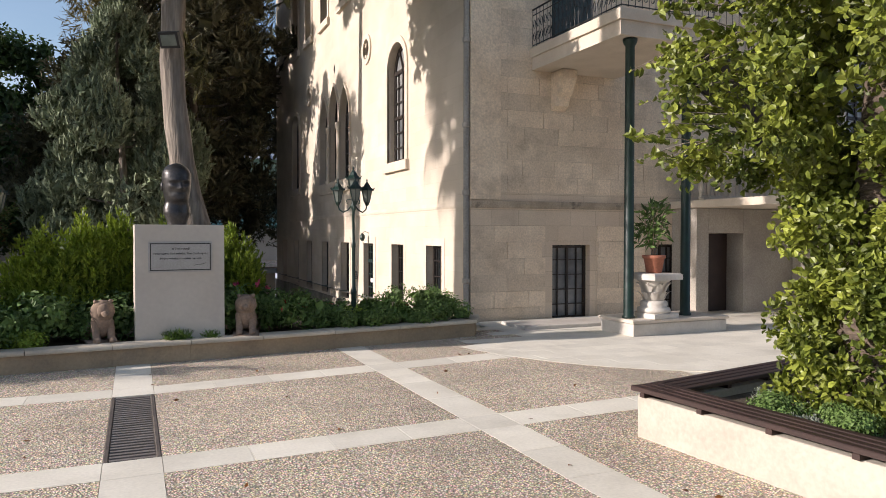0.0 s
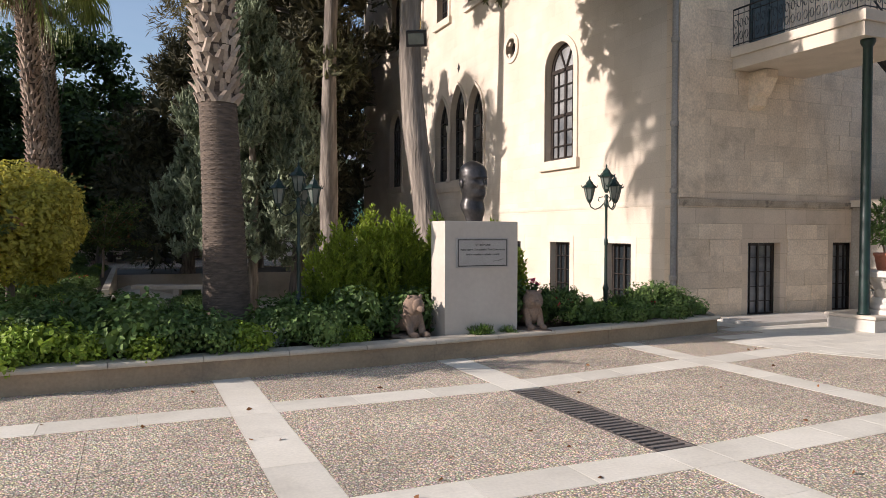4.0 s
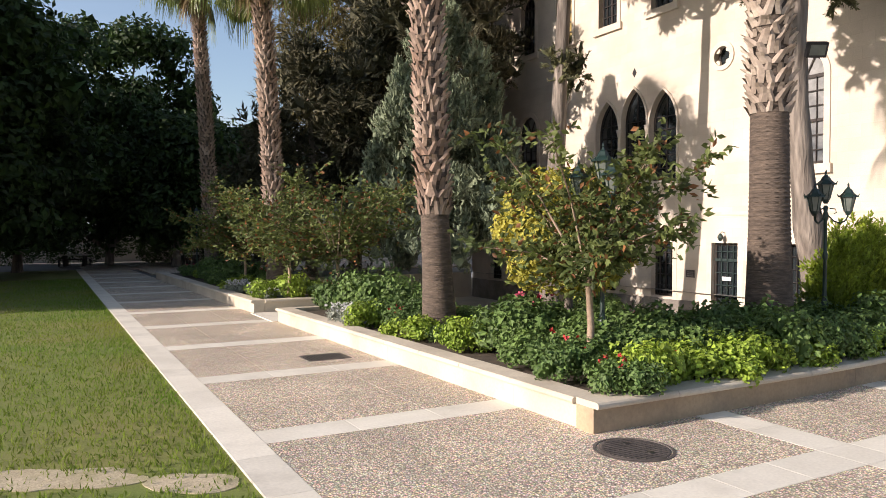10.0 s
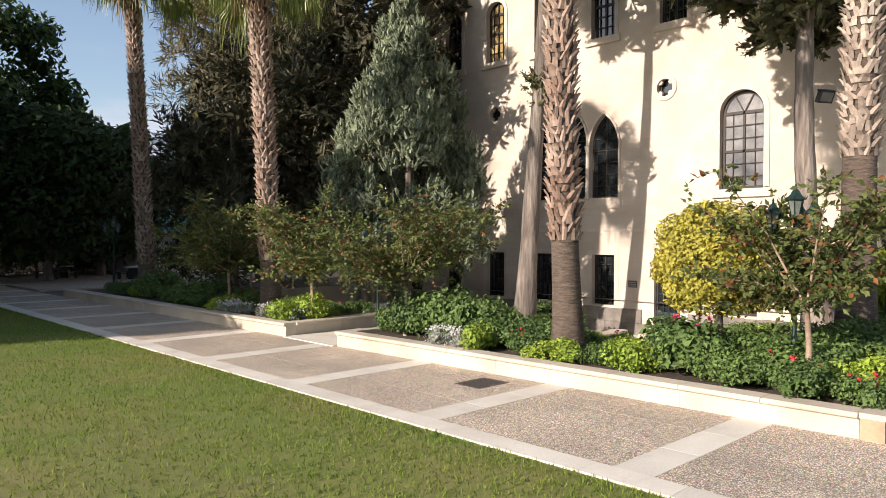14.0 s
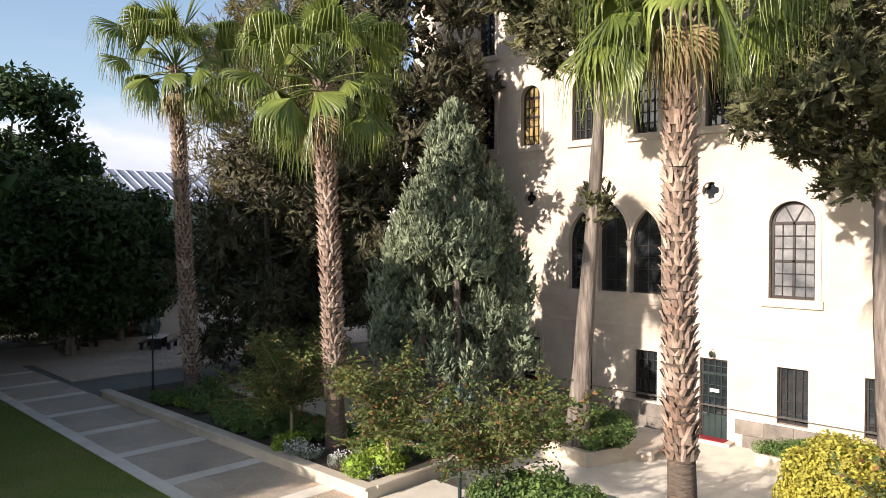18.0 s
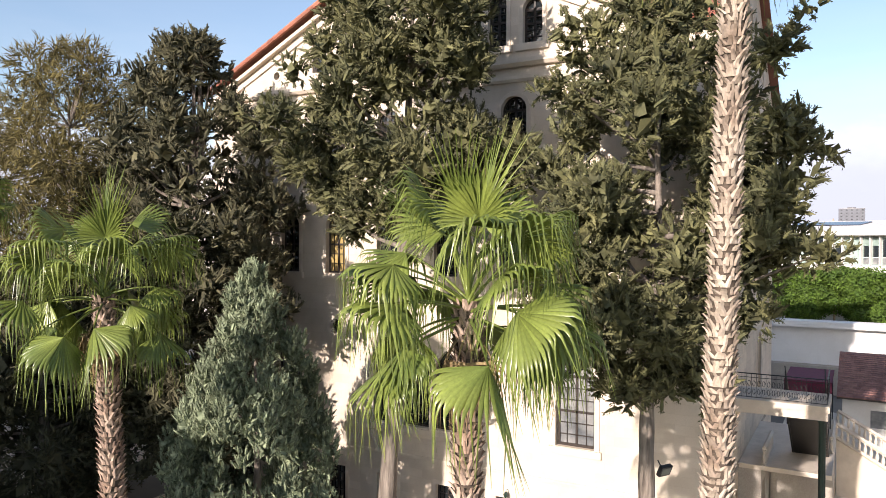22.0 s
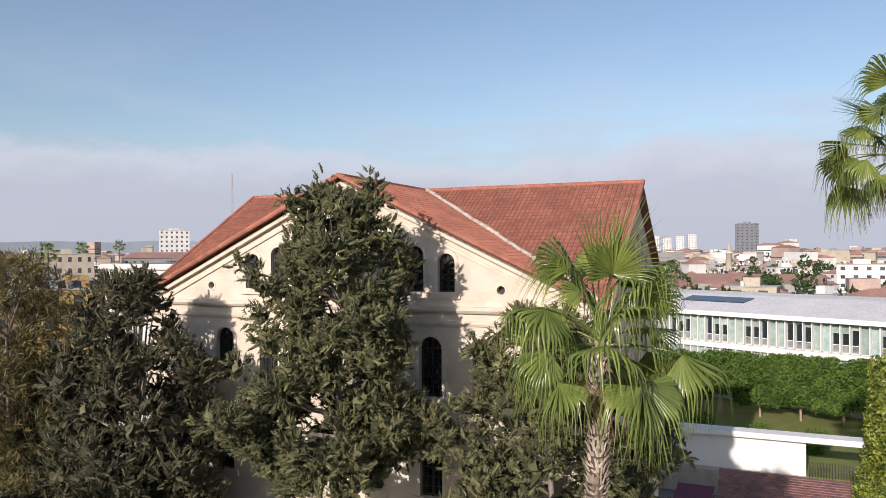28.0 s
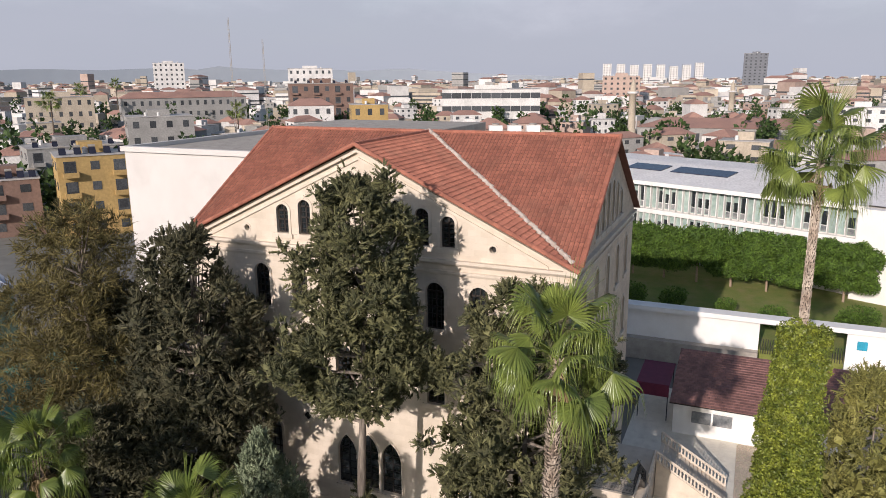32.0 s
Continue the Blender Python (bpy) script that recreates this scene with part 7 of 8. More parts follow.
for k in range(200):
    z, a = iq.uniform(2.4, 7.5), iq.uniform(0, 6.283)
    rr, w = (2.0 if 1.7 < a < 3.8 else 1.4) * iq.uniform(0.2, 1.0) ** 0.7, iq.uniform(0.18, 0.40)
    low_.append((rr * math.cos(a), rr * math.sin(a), z, w, w, w))
for k in range(230):
    z, a = 7.0 + 11.0 * k / 229, k * 2.4
    R = 1.75 - 0.75 * (z - 7) / 11
    w = iq.uniform(0.28, 0.46)
    high_.append((R * iq.uniform(0.6, 0.95) * math.cos(a) + 0.02 * z, R * iq.uniform(0.6, 0.95) * math.sin(a) - 0.015 * z, z, w, w, w * 1.2))
part("ivy_cover", leafage("ivy_cover", lobed(low_, 190, 0.085, 0.062, irng, out=0.35, up=0.05, shell=0.95, leaf=ovals), IVY, hearts([(x * 0.5, y * 0.5, z, w * 0.6, w * 0.6, w * 0.6) for x, y, z, w, *_ in low_], 0.9, 12)), ivp, "dense glossy ivy wrapping the trunk")["kind"] = "stuff"
part("ivy_cover", leafage("ivy_cover", lobed(high_, 150, 0.14, 0.10, irng, out=1.3, up=0.1, shell=0.25, leaf=laid), IVY, hearts([(x * 0.8, y * 0.8, z, w * 1.2, w * 1.2, w * 1.2) for x, y, z, w, *_ in high_], 0.8)), ivp, "dense glossy ivy wrapping the trunk")["kind"] = "stuff"
# loose twigs of the ivy reaching over the terrace
tw = Mesh()
P, D = [], []
for k in range(46):
    z = iq.uniform(2.5, 6.2)
    a = iq.uniform(1.9, 3.9)
    p0 = Vector((1.3 * math.cos(a), 1.2 * math.sin(a), z))
    p1 = p0 + Vector((math.cos(a), math.sin(a), iq.uniform(-0.35, 0.25))) * iq.uniform(0.5, 1.1)
    tw.tube([p0, p0.lerp(p1, 0.5) + Vector((0, 0, 0.06)), p1], [0.008, 0.006, 0.003], 4)
    for j in range(40):
        f = iq.random()
        P.append(tuple(p0.lerp(p1, f)))
        D.append((iq.gauss(0, 1), iq.gauss(0, 1), iq.gauss(0.1, 0.6)))
part("ivy_twig", tw.data("ivy_twig", BARK), ivp)["kind"] = "stuff"
part("ivy_leaf_spray", quads("ivy_leaf_spray", ovals(np.array(P), np.array(D), 0.10, 0.065, irng), IVY), ivp)["kind"] = "stuff"
conifer("pine_tree", (11.5, 0.6, 0.0), [(1.0, 2.6), (5, 3.0), (9, 2.5), (12.5, 1.6), (15.0, 0.4)], 0.2, 91, PINE, "tall yellow-green conical conifer beside the yard", n=190, lobe=0.75, per=4.5, length=0.5, width=0.05, blades=12, up=0.6, limbs=12, tufted=True)

# ---- courtyard: door, wall lamp, mat, bench, bush boxes ----
dm = part("courtyard_door", ring([(23.58 + u, z) for u, z in rect_pts(1.12, -1.45, 1.76)], 0.09, 0.16, 0.26, west, FRAME, "courtyard_door", grow=False), house, "dark green glazed courtyard door with transom")
part("pane", filled([(23.58 + u, z) for u, z in rect_pts(1.12, -0.5, 1.76)], 0.22, west, GLASS, "pane"), dm)
boxed("door_panel", (X0 + 0.18, 23.1, -1.43, X0 + 0.24, 24.06, -0.52), GREENDOOR, dm)
part("glazing_grid", bars([(23.58 + u, z) for u, z in rect_pts(1.12, -1.45, 1.76)], [(23.33, 0.03), (23.83, 0.03), (23.58, 0.03)], [(1.15, 0.1), (-0.5, 0.1), (0.7, 0.03), (0.25, 0.03), (-0.15, 0.03), (1.45, 0.03)], 0.03, 0.15, 0.2, west, GREENDOOR, "glazing_grid"), dm)
boxed("door_notice", (X0 + 0.13, 23.4, 0.42, X0 + 0.148, 23.78, 0.56), WHITEPETAL, dm, "small white notice on the door", c=0.001)
part("door_handle", Mesh().tube([(X0 + 0.14, 24.02, -0.42), (X0 + 0.08, 24.02, -0.42), (X0 + 0.08, 23.88, -0.42)], 0.012, 6).data("door_handle", ZINC), dm, "metal door handle")
part("surround", ring([(23.58 + u, z) for u, z in rect_pts(1.12, -1.45, 1.76)], 0.22, -0.012, 0.02, west, TRIM, "surround"), dm)
boxed("doorstep", (6.75, 22.7, -1.47, X0 - 0.01, 24.5, -1.33), TRIM, None).name = "doorstep"
tagged(bpy.data.objects["doorstep"], "stone doorstep before the courtyard door", "step", kind="structure")
tagged(boxed("door_mat", (6.8, 22.95, -1.33, X0 - 0.02, 24.2, -1.30), RED), "red door mat on the stone doorstep", "door mat")
for yw in (23.58,):
    wlm = thing("wall_lamp", "small dark iron wall lantern over the door", "wall lamp", m=pose(X0 - 0.02, yw, 2.0))
    part("lamp_bracket", Mesh().tube([(0.02, 0, 0.12), (-0.12, 0, 0.16), (-0.2, 0, 0.1)], 0.015, 6).data("lamp_bracket", ZINC), wlm)
    part("lamp_shade", Mesh().lathe([(0.03, 0.1), (0.09, 0.02), (0.1, -0.05), (0.06, -0.14), (0.02, -0.17)], 6, (-0.2, 0, 0)).data("lamp_shade", IRON), wlm)
# base course of rough blocks along the facade foot
bs = part("base_course", None, house, "rough weathered base blocks of the facade")
y = Y0 + 1.0
while y < Y1 - 0.6:
    w = brng.uniform(0.7, 1.1)
    if not (y < 24.25 and y + w > 22.9):
        z1 = -0.42 + brng.uniform(-0.02, 0.02)
        boxed("base_block", (X0 - 0.10, y + 0.004, -1.6, X0 - 0.008, y + w - 0.004, -0.98), PLINTH, bs)
        boxed("base_block", (X0 - 0.08, y + 0.304, -0.972, X0 - 0.008, y + w + 0.296, z1), PLINTH, bs)
    y += w
be = thing("stone_bench", "long pale stone bench in the courtyard", "bench", m=pose(4.1, 24.25, -1.45, 0, 0, 8))
boxed("bench_top", (-1.3, -0.28, 0.3, 1.3, 0.28, 0.45), TRIM, be)
for x in (-1.0, 0.9):
    boxed("bench_leg", (x, -0.2, 0, x + 0.25, 0.2, 0.3), TRIM, be)
be2 = thing("stone_bench", "long pale stone bench by the courtyard trees", "bench", m=pose(-3.2, 30.3, yard_z(-3.2, 30), 0, 0, -20))
boxed("bench_top", (-1.5, -0.25, 0.9, 1.5, 0.25, 1.05), TRIM, be2)
for x in (-1.2, 0, 1.0):
    boxed("bench_leg", (x, -0.2, 0, x + 0.2, 0.2, 0.9), TRIM, be2)


def bush_box(poly, z0, h, seed, label, mat=SHRUB, spread=0.6, top=0.8):
    cx, cy = sum(p[0] for p in poly) / len(poly), sum(p[1] for p in poly) / len(poly)
    t = thing("courtyard_planter", label, "planter")
    w = Mesh().prism(poly, z0, z0 + h)
    part("planter_wall", w.data("planter_wall", COPING), t)
    inn = [(cx + (x - cx) * 0.86, cy + (y - cy) * 0.86) for x, y in poly]
    part("soil", Mesh().prism(inn, z0 + h - 0.01, z0 + h + 0.015).data("soil", SOIL), t)
    q = random.Random(seed)
    xs_, ys2 = [p[0] for p in poly], [p[1] for p in poly]
    for k in range(9):
        x, y = q.uniform(min(xs_) + 0.35, max(xs_) - 0.35), q.uniform(min(ys2) + 0.35, max(ys2) - 0.35)
        ob = plant(q.choice(("dark", "dark", "lime")), x, y, z0 + h - 0.05, s=q.uniform(1.2, 1.7) * top)
    return t


bush_box([(0.9, 25.2), (2.6, 24.6), (4.4, 25.8), (4.3, 27.6), (1.2, 27.8)], -1.46, 0.55, 71, "low stone planter box filled with green bushes", top=1.0)
bush_box([(5.0, 18.0), (7.0, 17.6), (7.1, 21.6), (5.4, 21.2)], -1.46, 0.45, 72, "low stone planter box with bushes under the windows", top=0.9)
bush_box([(-3.5, 27.0), (-1.0, 27.0), (-1.0, 34.0), (-3.5, 34.0)], -1.3, 0.55, 73, "long stone planter box under the blue cypress", top=0.7)

# ---- yard buildings east of the school ----
MAROON = material("maroon_canvas", (0.16, 0.02, 0.05), (0.12, 0.015, 0.04), scale=2, fine=60, rough=0.8, bump=0.1)
SHINGLE = material("brown_red_shingle", (0.27, 0.135, 0.115), (0.20, 0.10, 0.085), scale=1.2, fine=10, rough=0.9, bump=0.3, island=0.2)
METALROOF = material("pale_metal_roof", (0.72, 0.70, 0.68), (0.64, 0.62, 0.60), scale=0.3, fine=3, rough=0.85, bump=0.05)
OFFGLASS = material("pale_green_glazing", (0.34, 0.42, 0.385), (0.25, 0.33, 0.30), scale=0.8, fine=2, rough=0.15, bump=0.0, objvar=0.2)
SOLAR = material("solar_panel", (0.02, 0.022, 0.035), (0.03, 0.03, 0.045), rough=0.2, bump=0.0)
CREAM = material("cream_render", (0.62, 0.54, 0.41), (0.55, 0.47, 0.35), scale=0.3, fine=8, rough=0.9, bump=0.05, stain=(0.35, 0.3, 0.25), stain_scale=0.25, stain_amount=0.4)

HALLWALL = material("off_white_render", (0.60, 0.57, 0.54), (0.56, 0.53, 0.50), scale=0.3, fine=8, rough=0.9, bump=0.05, mix=0.1, stain=(0.46, 0.43, 0.40), stain_scale=0.2, stain_amount=0.4)

hut = thing("gate_hut", "small cream hut with a brown shingle roof", "hut")
boxed("hut_wall", (30.9, -2.0, -0.1, 38.6, 11.8, 2.95), PLASTER, hut)
m = Mesh()
rows_ = 22
for k in range(rows_):
    xa, xb = 30.2 + 8.8 * k / rows_, 30.2 + 8.8 * (k + 1.15) / rows_
    za, zb = 3.0 + 1.6 * k / rows_, 3.0 + 1.6 * (k + 1.15) / rows_
    yy = -2.4 + (0.2 if k % 2 else 0)
    while yy < 12.1:
        y2 = min(12.1, yy + 0.4)
        m.add([(xa, yy + 0.01, za + 0.07), (xa, y2, za + 0.07), (xb, y2, zb + 0.02), (xb, yy + 0.01, zb + 0.02), (xa, yy + 0.01, za), (xa, y2, za)], [(0, 3, 2, 1), (0, 1, 5, 4)])
        yy = y2
part("shingle_roof", m.data("shingle_roof", SHINGLE), hut, "brown-red shingle roof")["kind"] = "stuff"
part("roof_board", Mesh().add([(30.2, -2.4, 2.9), (30.2, 12.1, 2.9), (39, 12.1, 4.55), (39, -2.4, 4.55), (30.2, -2.4, 3.0), (30.2, 12.1, 3.0), (39, 12.1, 4.62), (39, -2.4, 4.62)],
                              [(0, 1, 2, 3), (7, 6, 5, 4), (0, 4, 5, 1), (1, 5, 6, 2), (2, 6, 7, 3), (3, 7, 4, 0)]).data("roof_board", FRAME), hut)
hw = boxed("hut_window", (30.82, 7.0, 1.1, 30.9, 10.4, 2.35), PLASTER, hut, "sliding window of the hut")
for y0_, y1_ in ((7.1, 8.6), (8.75, 10.3)):
    boxed("pane", (30.79, y0_, 1.2, 30.83, y1_, 2.25), CURTAIN, hw)
aw = thing("maroon_awning", "dark maroon canvas awning beside the hut", "awning")
boxed("canvas", (32.6, 12.4, 3.3, 38.0, 15.2, 3.42), MAROON, aw)
boxed("valance", (32.58, 12.4, 2.3, 32.64, 15.2, 3.3), MAROON, aw)
for x, y in ((32.8, 12.5), (32.8, 15.0), (37.6, 12.5)):
    part("awning_post", Mesh().tube([(x, y, -0.1), (x, y, 3.3)], 0.04, 6).data("awning_post", BLACK), aw)

scw = thing("boundary_wall", "long white boundary wall with a projecting coping", "wall", kind="structure")
boxed("wall_panel", (47.6, 5.3, 0, 47.9, 34, 5.4), PLASTER, scw)
boxed("wall_panel", (47.4, -14.0, 0, 47.7, -2.5, 5.4), PLASTER, scw)
boxed("wall_coping", (46.9, -14.2, 5.4, 48.6, 34, 5.9), PLASTER, scw)
boxed("wall_foot", (46.6, 5.3, 0, 47.6, 34, 2.3), GREYST, scw)
boxed("blue_sign", (47.36, -4.3, 3.7, 47.4, -3.4, 4.6), material("blue_enamel", (0.02, 0.33, 0.48), rough=0.4, bump=0.0), scw, "small blue enamel sign")
for k in range(34):
    part("fence_bar", Mesh().box(47.6, -2.4 + k * 0.225, 2.0, 47.64, -2.34 + k * 0.225, 3.6).data("fence_bar", BLACK), scw)
lawn2 = Mesh().prism([(48.7, -20), (73, -20), (90, 40), (48.7, 40)], -0.2, 2.0)
tagged(new("office_lawn", lawn2.data("office_lawn", LAWN)), "raised lawn before the office building", "lawn", kind="structure")
# clipped tree hedge
hrng = np.random.default_rng(31)
for k in range(7):
    y = 22.0 - 4.4 * k
    x = 74.4 - 0.155 * (24 - y)
    t = thing("hedge_tree", "bright green clipped tree in a row before the office building", "tree", m=pose(x, y, 2.0), group="row of clipped trees")
    part("trunk", Mesh().tube([(0, 0, 0), (0, 0.05, 1.9), (0.1, 0, 3.0)], [0.16, 0.13, 0.1], 8).data("trunk", BARKPALE), t)
    q = random.Random(200 + k)
    lobes = [(q.uniform(-1.6, 1.6), q.uniform(-2.9, 2.9), q.uniform(2.2, 6.9), 1.05, 1.1, 0.9) for i in range(75)]
    part("crown", leafage("crown", lobed(lobes, 20, 0.36, 0.19, hrng, out=1.3, up=0.0, shell=0.25, leaf=laid), HEDGE, hearts(lobes, 0.8)), t)
for x, y, s in ((60, 15.0, 1.5), (58, 20.0, 1.9), (57, 4.0, 1.4), (57, -4.5, 2.0), (60, 9.0, 1.1)):
    t = thing("round_bush", "rounded green bush on the raised lawn", "shrub", m=pose(x, y, 2.0))
    part("foliage", quads("foliage", lobed([(0, 0, s * 0.8, s, s, s * 0.9)] + [(s * 0.6 * math.cos(k), s * 0.6 * math.sin(k), s * (0.6 + 0.1 * k), s * 0.55, s * 0.55, s * 0.5) for k in range(6)], 30, 0.24, 0.14, hrng), HEDGE), t)

# glazed office building
off = thing("office_building", "long white office building with green glazing and roof panels", "building")
OA, OB = Vector((91.0, 34.0, 0)), Vector((73.0, -5.6, 0))
od = (OB - OA)
OL = od.length
oang = math.degrees(math.atan2(od.y, od.x))
OM = pose(OA.x, OA.y, 0, 0, 0, oang)   # x runs along the front, -y points to the yard
boxed("office_body", (-4, 0.4, 0, OL, 16, 13.3), HALLWALL, off, m=OM)
boxed("end_wall", (OL, -1.2, 0, OL + 5.5, 16, 13.6), PLASTER, off, m=OM)
boxed("cornice", (-4, -1.0, 13.3, OL + 0.5, 0.6, 13.9), PLASTER, off, m=OM)
boxed("floor_band", (-4, -0.3, 8.9, OL, 0.5, 9.55), PLASTER, off, m=OM)
boxed("floor_band", (-4, -0.3, 4.4, OL, 0.5, 5.2), PLASTER, off, m=OM)
mm = Mesh()
mm.add([(-4, 0.2, 13.9), (OL + 5.5, 0.2, 13.9), (OL + 5.5, 12, 15.4), (-4, 12, 15.4), (-4, 20, 15.4), (OL + 5.5, 20, 15.4)], [(0, 1, 2, 3), (3, 2, 5, 4)])
part("metal_roof", mm.data("metal_roof", METALROOF), off, m=OM)
for a, b in ((5.0, 11.6), (13.2, 22.8)):
    sm2 = Mesh().add([(a, 6.0, 14.75), (b, 6.0, 14.75), (b, 9.4, 15.23), (a, 9.4, 15.23), (a, 6.0, 14.6), (b, 6.0, 14.6), (b, 9.4, 15.05), (a, 9.4, 15.05)],
                     [(0, 1, 2, 3), (0, 4, 5, 1), (1, 5, 6, 2), (2, 6, 7, 3), (3, 7, 4, 0)])
    part("solar_panel", sm2.data("solar_panel", SOLAR), off, "dark solar panels on the roof", m=OM)
og = random.Random(3)
MULL = {h: Mesh().box(-0.06, -0.28, -0.05, 0.06, 0.41, h + 0.2).data("mullion", PLASTER) for h in (3.3,)}
PANE = Mesh().box(0.0, 0.30, 0.0, 0.96, 0.38, 3.3).data("window_pane", OFFGLASS)
SASHW = Mesh().box(0.08, 0.24, 0.0, 0.88, 0.30, 0.07).data("sash_bar", PLASTER)
SASHD = [Mesh().box(0.10, 0.26, 0.95, 0.86, 0.31, zt).data("open_sash", GLASS) for zt in (3.05, 2.75, 2.3)]
SASHL = Mesh().box(0.10, 0.26, 0.12, 0.86, 0.31, 0.86).data("lower_sash", CURTAIN)
k = 0
x = -3.5
while x < OL - 0.6:
    for z0 in (9.75, 5.4):
        part("mullion", MULL[3.3], off, m=OM @ Matrix.Translation((x, 0, z0)))
        pn = part("window_pane", PANE, off, m=OM @ Matrix.Translation((x + 0.06, 0, z0)))
        if k % 5 in (2, 3, 4):
            part("open_sash", og.choice(SASHD), pn, "dark window sash")
            part("lower_sash", SASHL, pn)
            part("sash_bar", SASHW, pn, m=Matrix.Translation((0, 0, 0.86)))
    x += 1.08
    k += 1

# white hall behind the school
hall = thing("white_hall", "large windowless white building with a flat grey roof", "building")
boxed("hall_wall", (44.5, 36, -0.1, 80, 86, 20.2), HALLWALL, hall)
for d in ((44.1, 35.6, 20.2, 80.4, 36.5, 20.9), (44.1, 85.5, 20.2, 80.4, 86.4, 20.9), (44.1, 36.5, 20.2, 45.0, 85.5, 20.9), (79.5, 36.5, 20.2, 80.4, 85.5, 20.9)):
    boxed("parapet", d, HALLWALL, hall)
boxed("flat_roof", (45, 36.5, 20.15, 79.5, 85.5, 20.3), GREYST, hall)
boxed("roof_house", (58, 45, 20.3, 75, 70, 23.0), GREYST, hall)

# air handling units standing on the hall's roof
for k in range(6):
    au = thing("rooftop_unit", "white sheet-metal air handling unit on the flat roof", "air handler", m=pose(72.5 + 1.1 * k, 51.5 - 2.6 * k, 20.3, 0, 0, -66), group="row of roof units")
    boxed("unit_body", (-1.0, -0.9, 0.25, 1.0, 0.9, 2.2), PLASTER, au)
    for sx in (-0.8, 0.7):
        boxed("unit_foot", (sx, -0.8, 0.0, sx + 0.1, 0.8, 0.25), GREYST, au)
    part("unit_fan", Mesh().lathe([(0.55, 0), (0.55, 0.25), (0.48, 0.28)], 14, (0, 0, 2.2)).data("unit_fan", ZINC), au)

# ---- town ----
WALLS = [material("town_wall_%s" % n, c, tuple(v * 0.85 for v in c), scale=0.2, fine=2, rough=0.9, bump=0.0, island=0.12, stain=tuple(v * 0.6 for v in c), stain_scale=0.2, stain_amount=0.4)
         for n, c in (("white", (0.68, 0.66, 0.63)), ("cream", (0.47, 0.40, 0.31)), ("grey", (0.33, 0.32, 0.30)), ("ochre", (0.46, 0.31, 0.12)), ("brown", (0.22, 0.14, 0.11)), ("pink", (0.46, 0.34, 0.28)), ("charcoal", (0.17, 0.18, 0.20)))]
TILE = material("town_roof_tile", (0.37, 0.21, 0.16), (0.29, 0.17, 0.135), scale=0.15, fine=2, rough=0.9, bump=0.0, island=0.2)
FLAT = material("town_flat_roof", (0.45, 0.43, 0.40), (0.33, 0.31, 0.29), scale=0.2, fine=2, rough=0.9, bump=0.0, island=0.2)
DARKWIN = material("town_window", (0.09, 0.095, 0.10), (0.05, 0.055, 0.06), rough=0.2, bump=0.0, objvar=0.4)
trng = random.Random(17)


def gable_mesh(w, d, h, rise, o=0.4):
    return Mesh().add([(-w / 2 - o, -d / 2 - o, h), (w / 2 + o, -d / 2 - o, h), (w / 2 + o, d / 2 + o, h), (-w / 2 - o, d / 2 + o, h), (-w / 2 + d * 0.35, 0, h + rise), (w / 2 - d * 0.35, 0, h + rise)],
                      [(0, 1, 5, 4), (1, 2, 5), (2, 3, 4, 5), (3, 0, 4), (3, 2, 1, 0)])


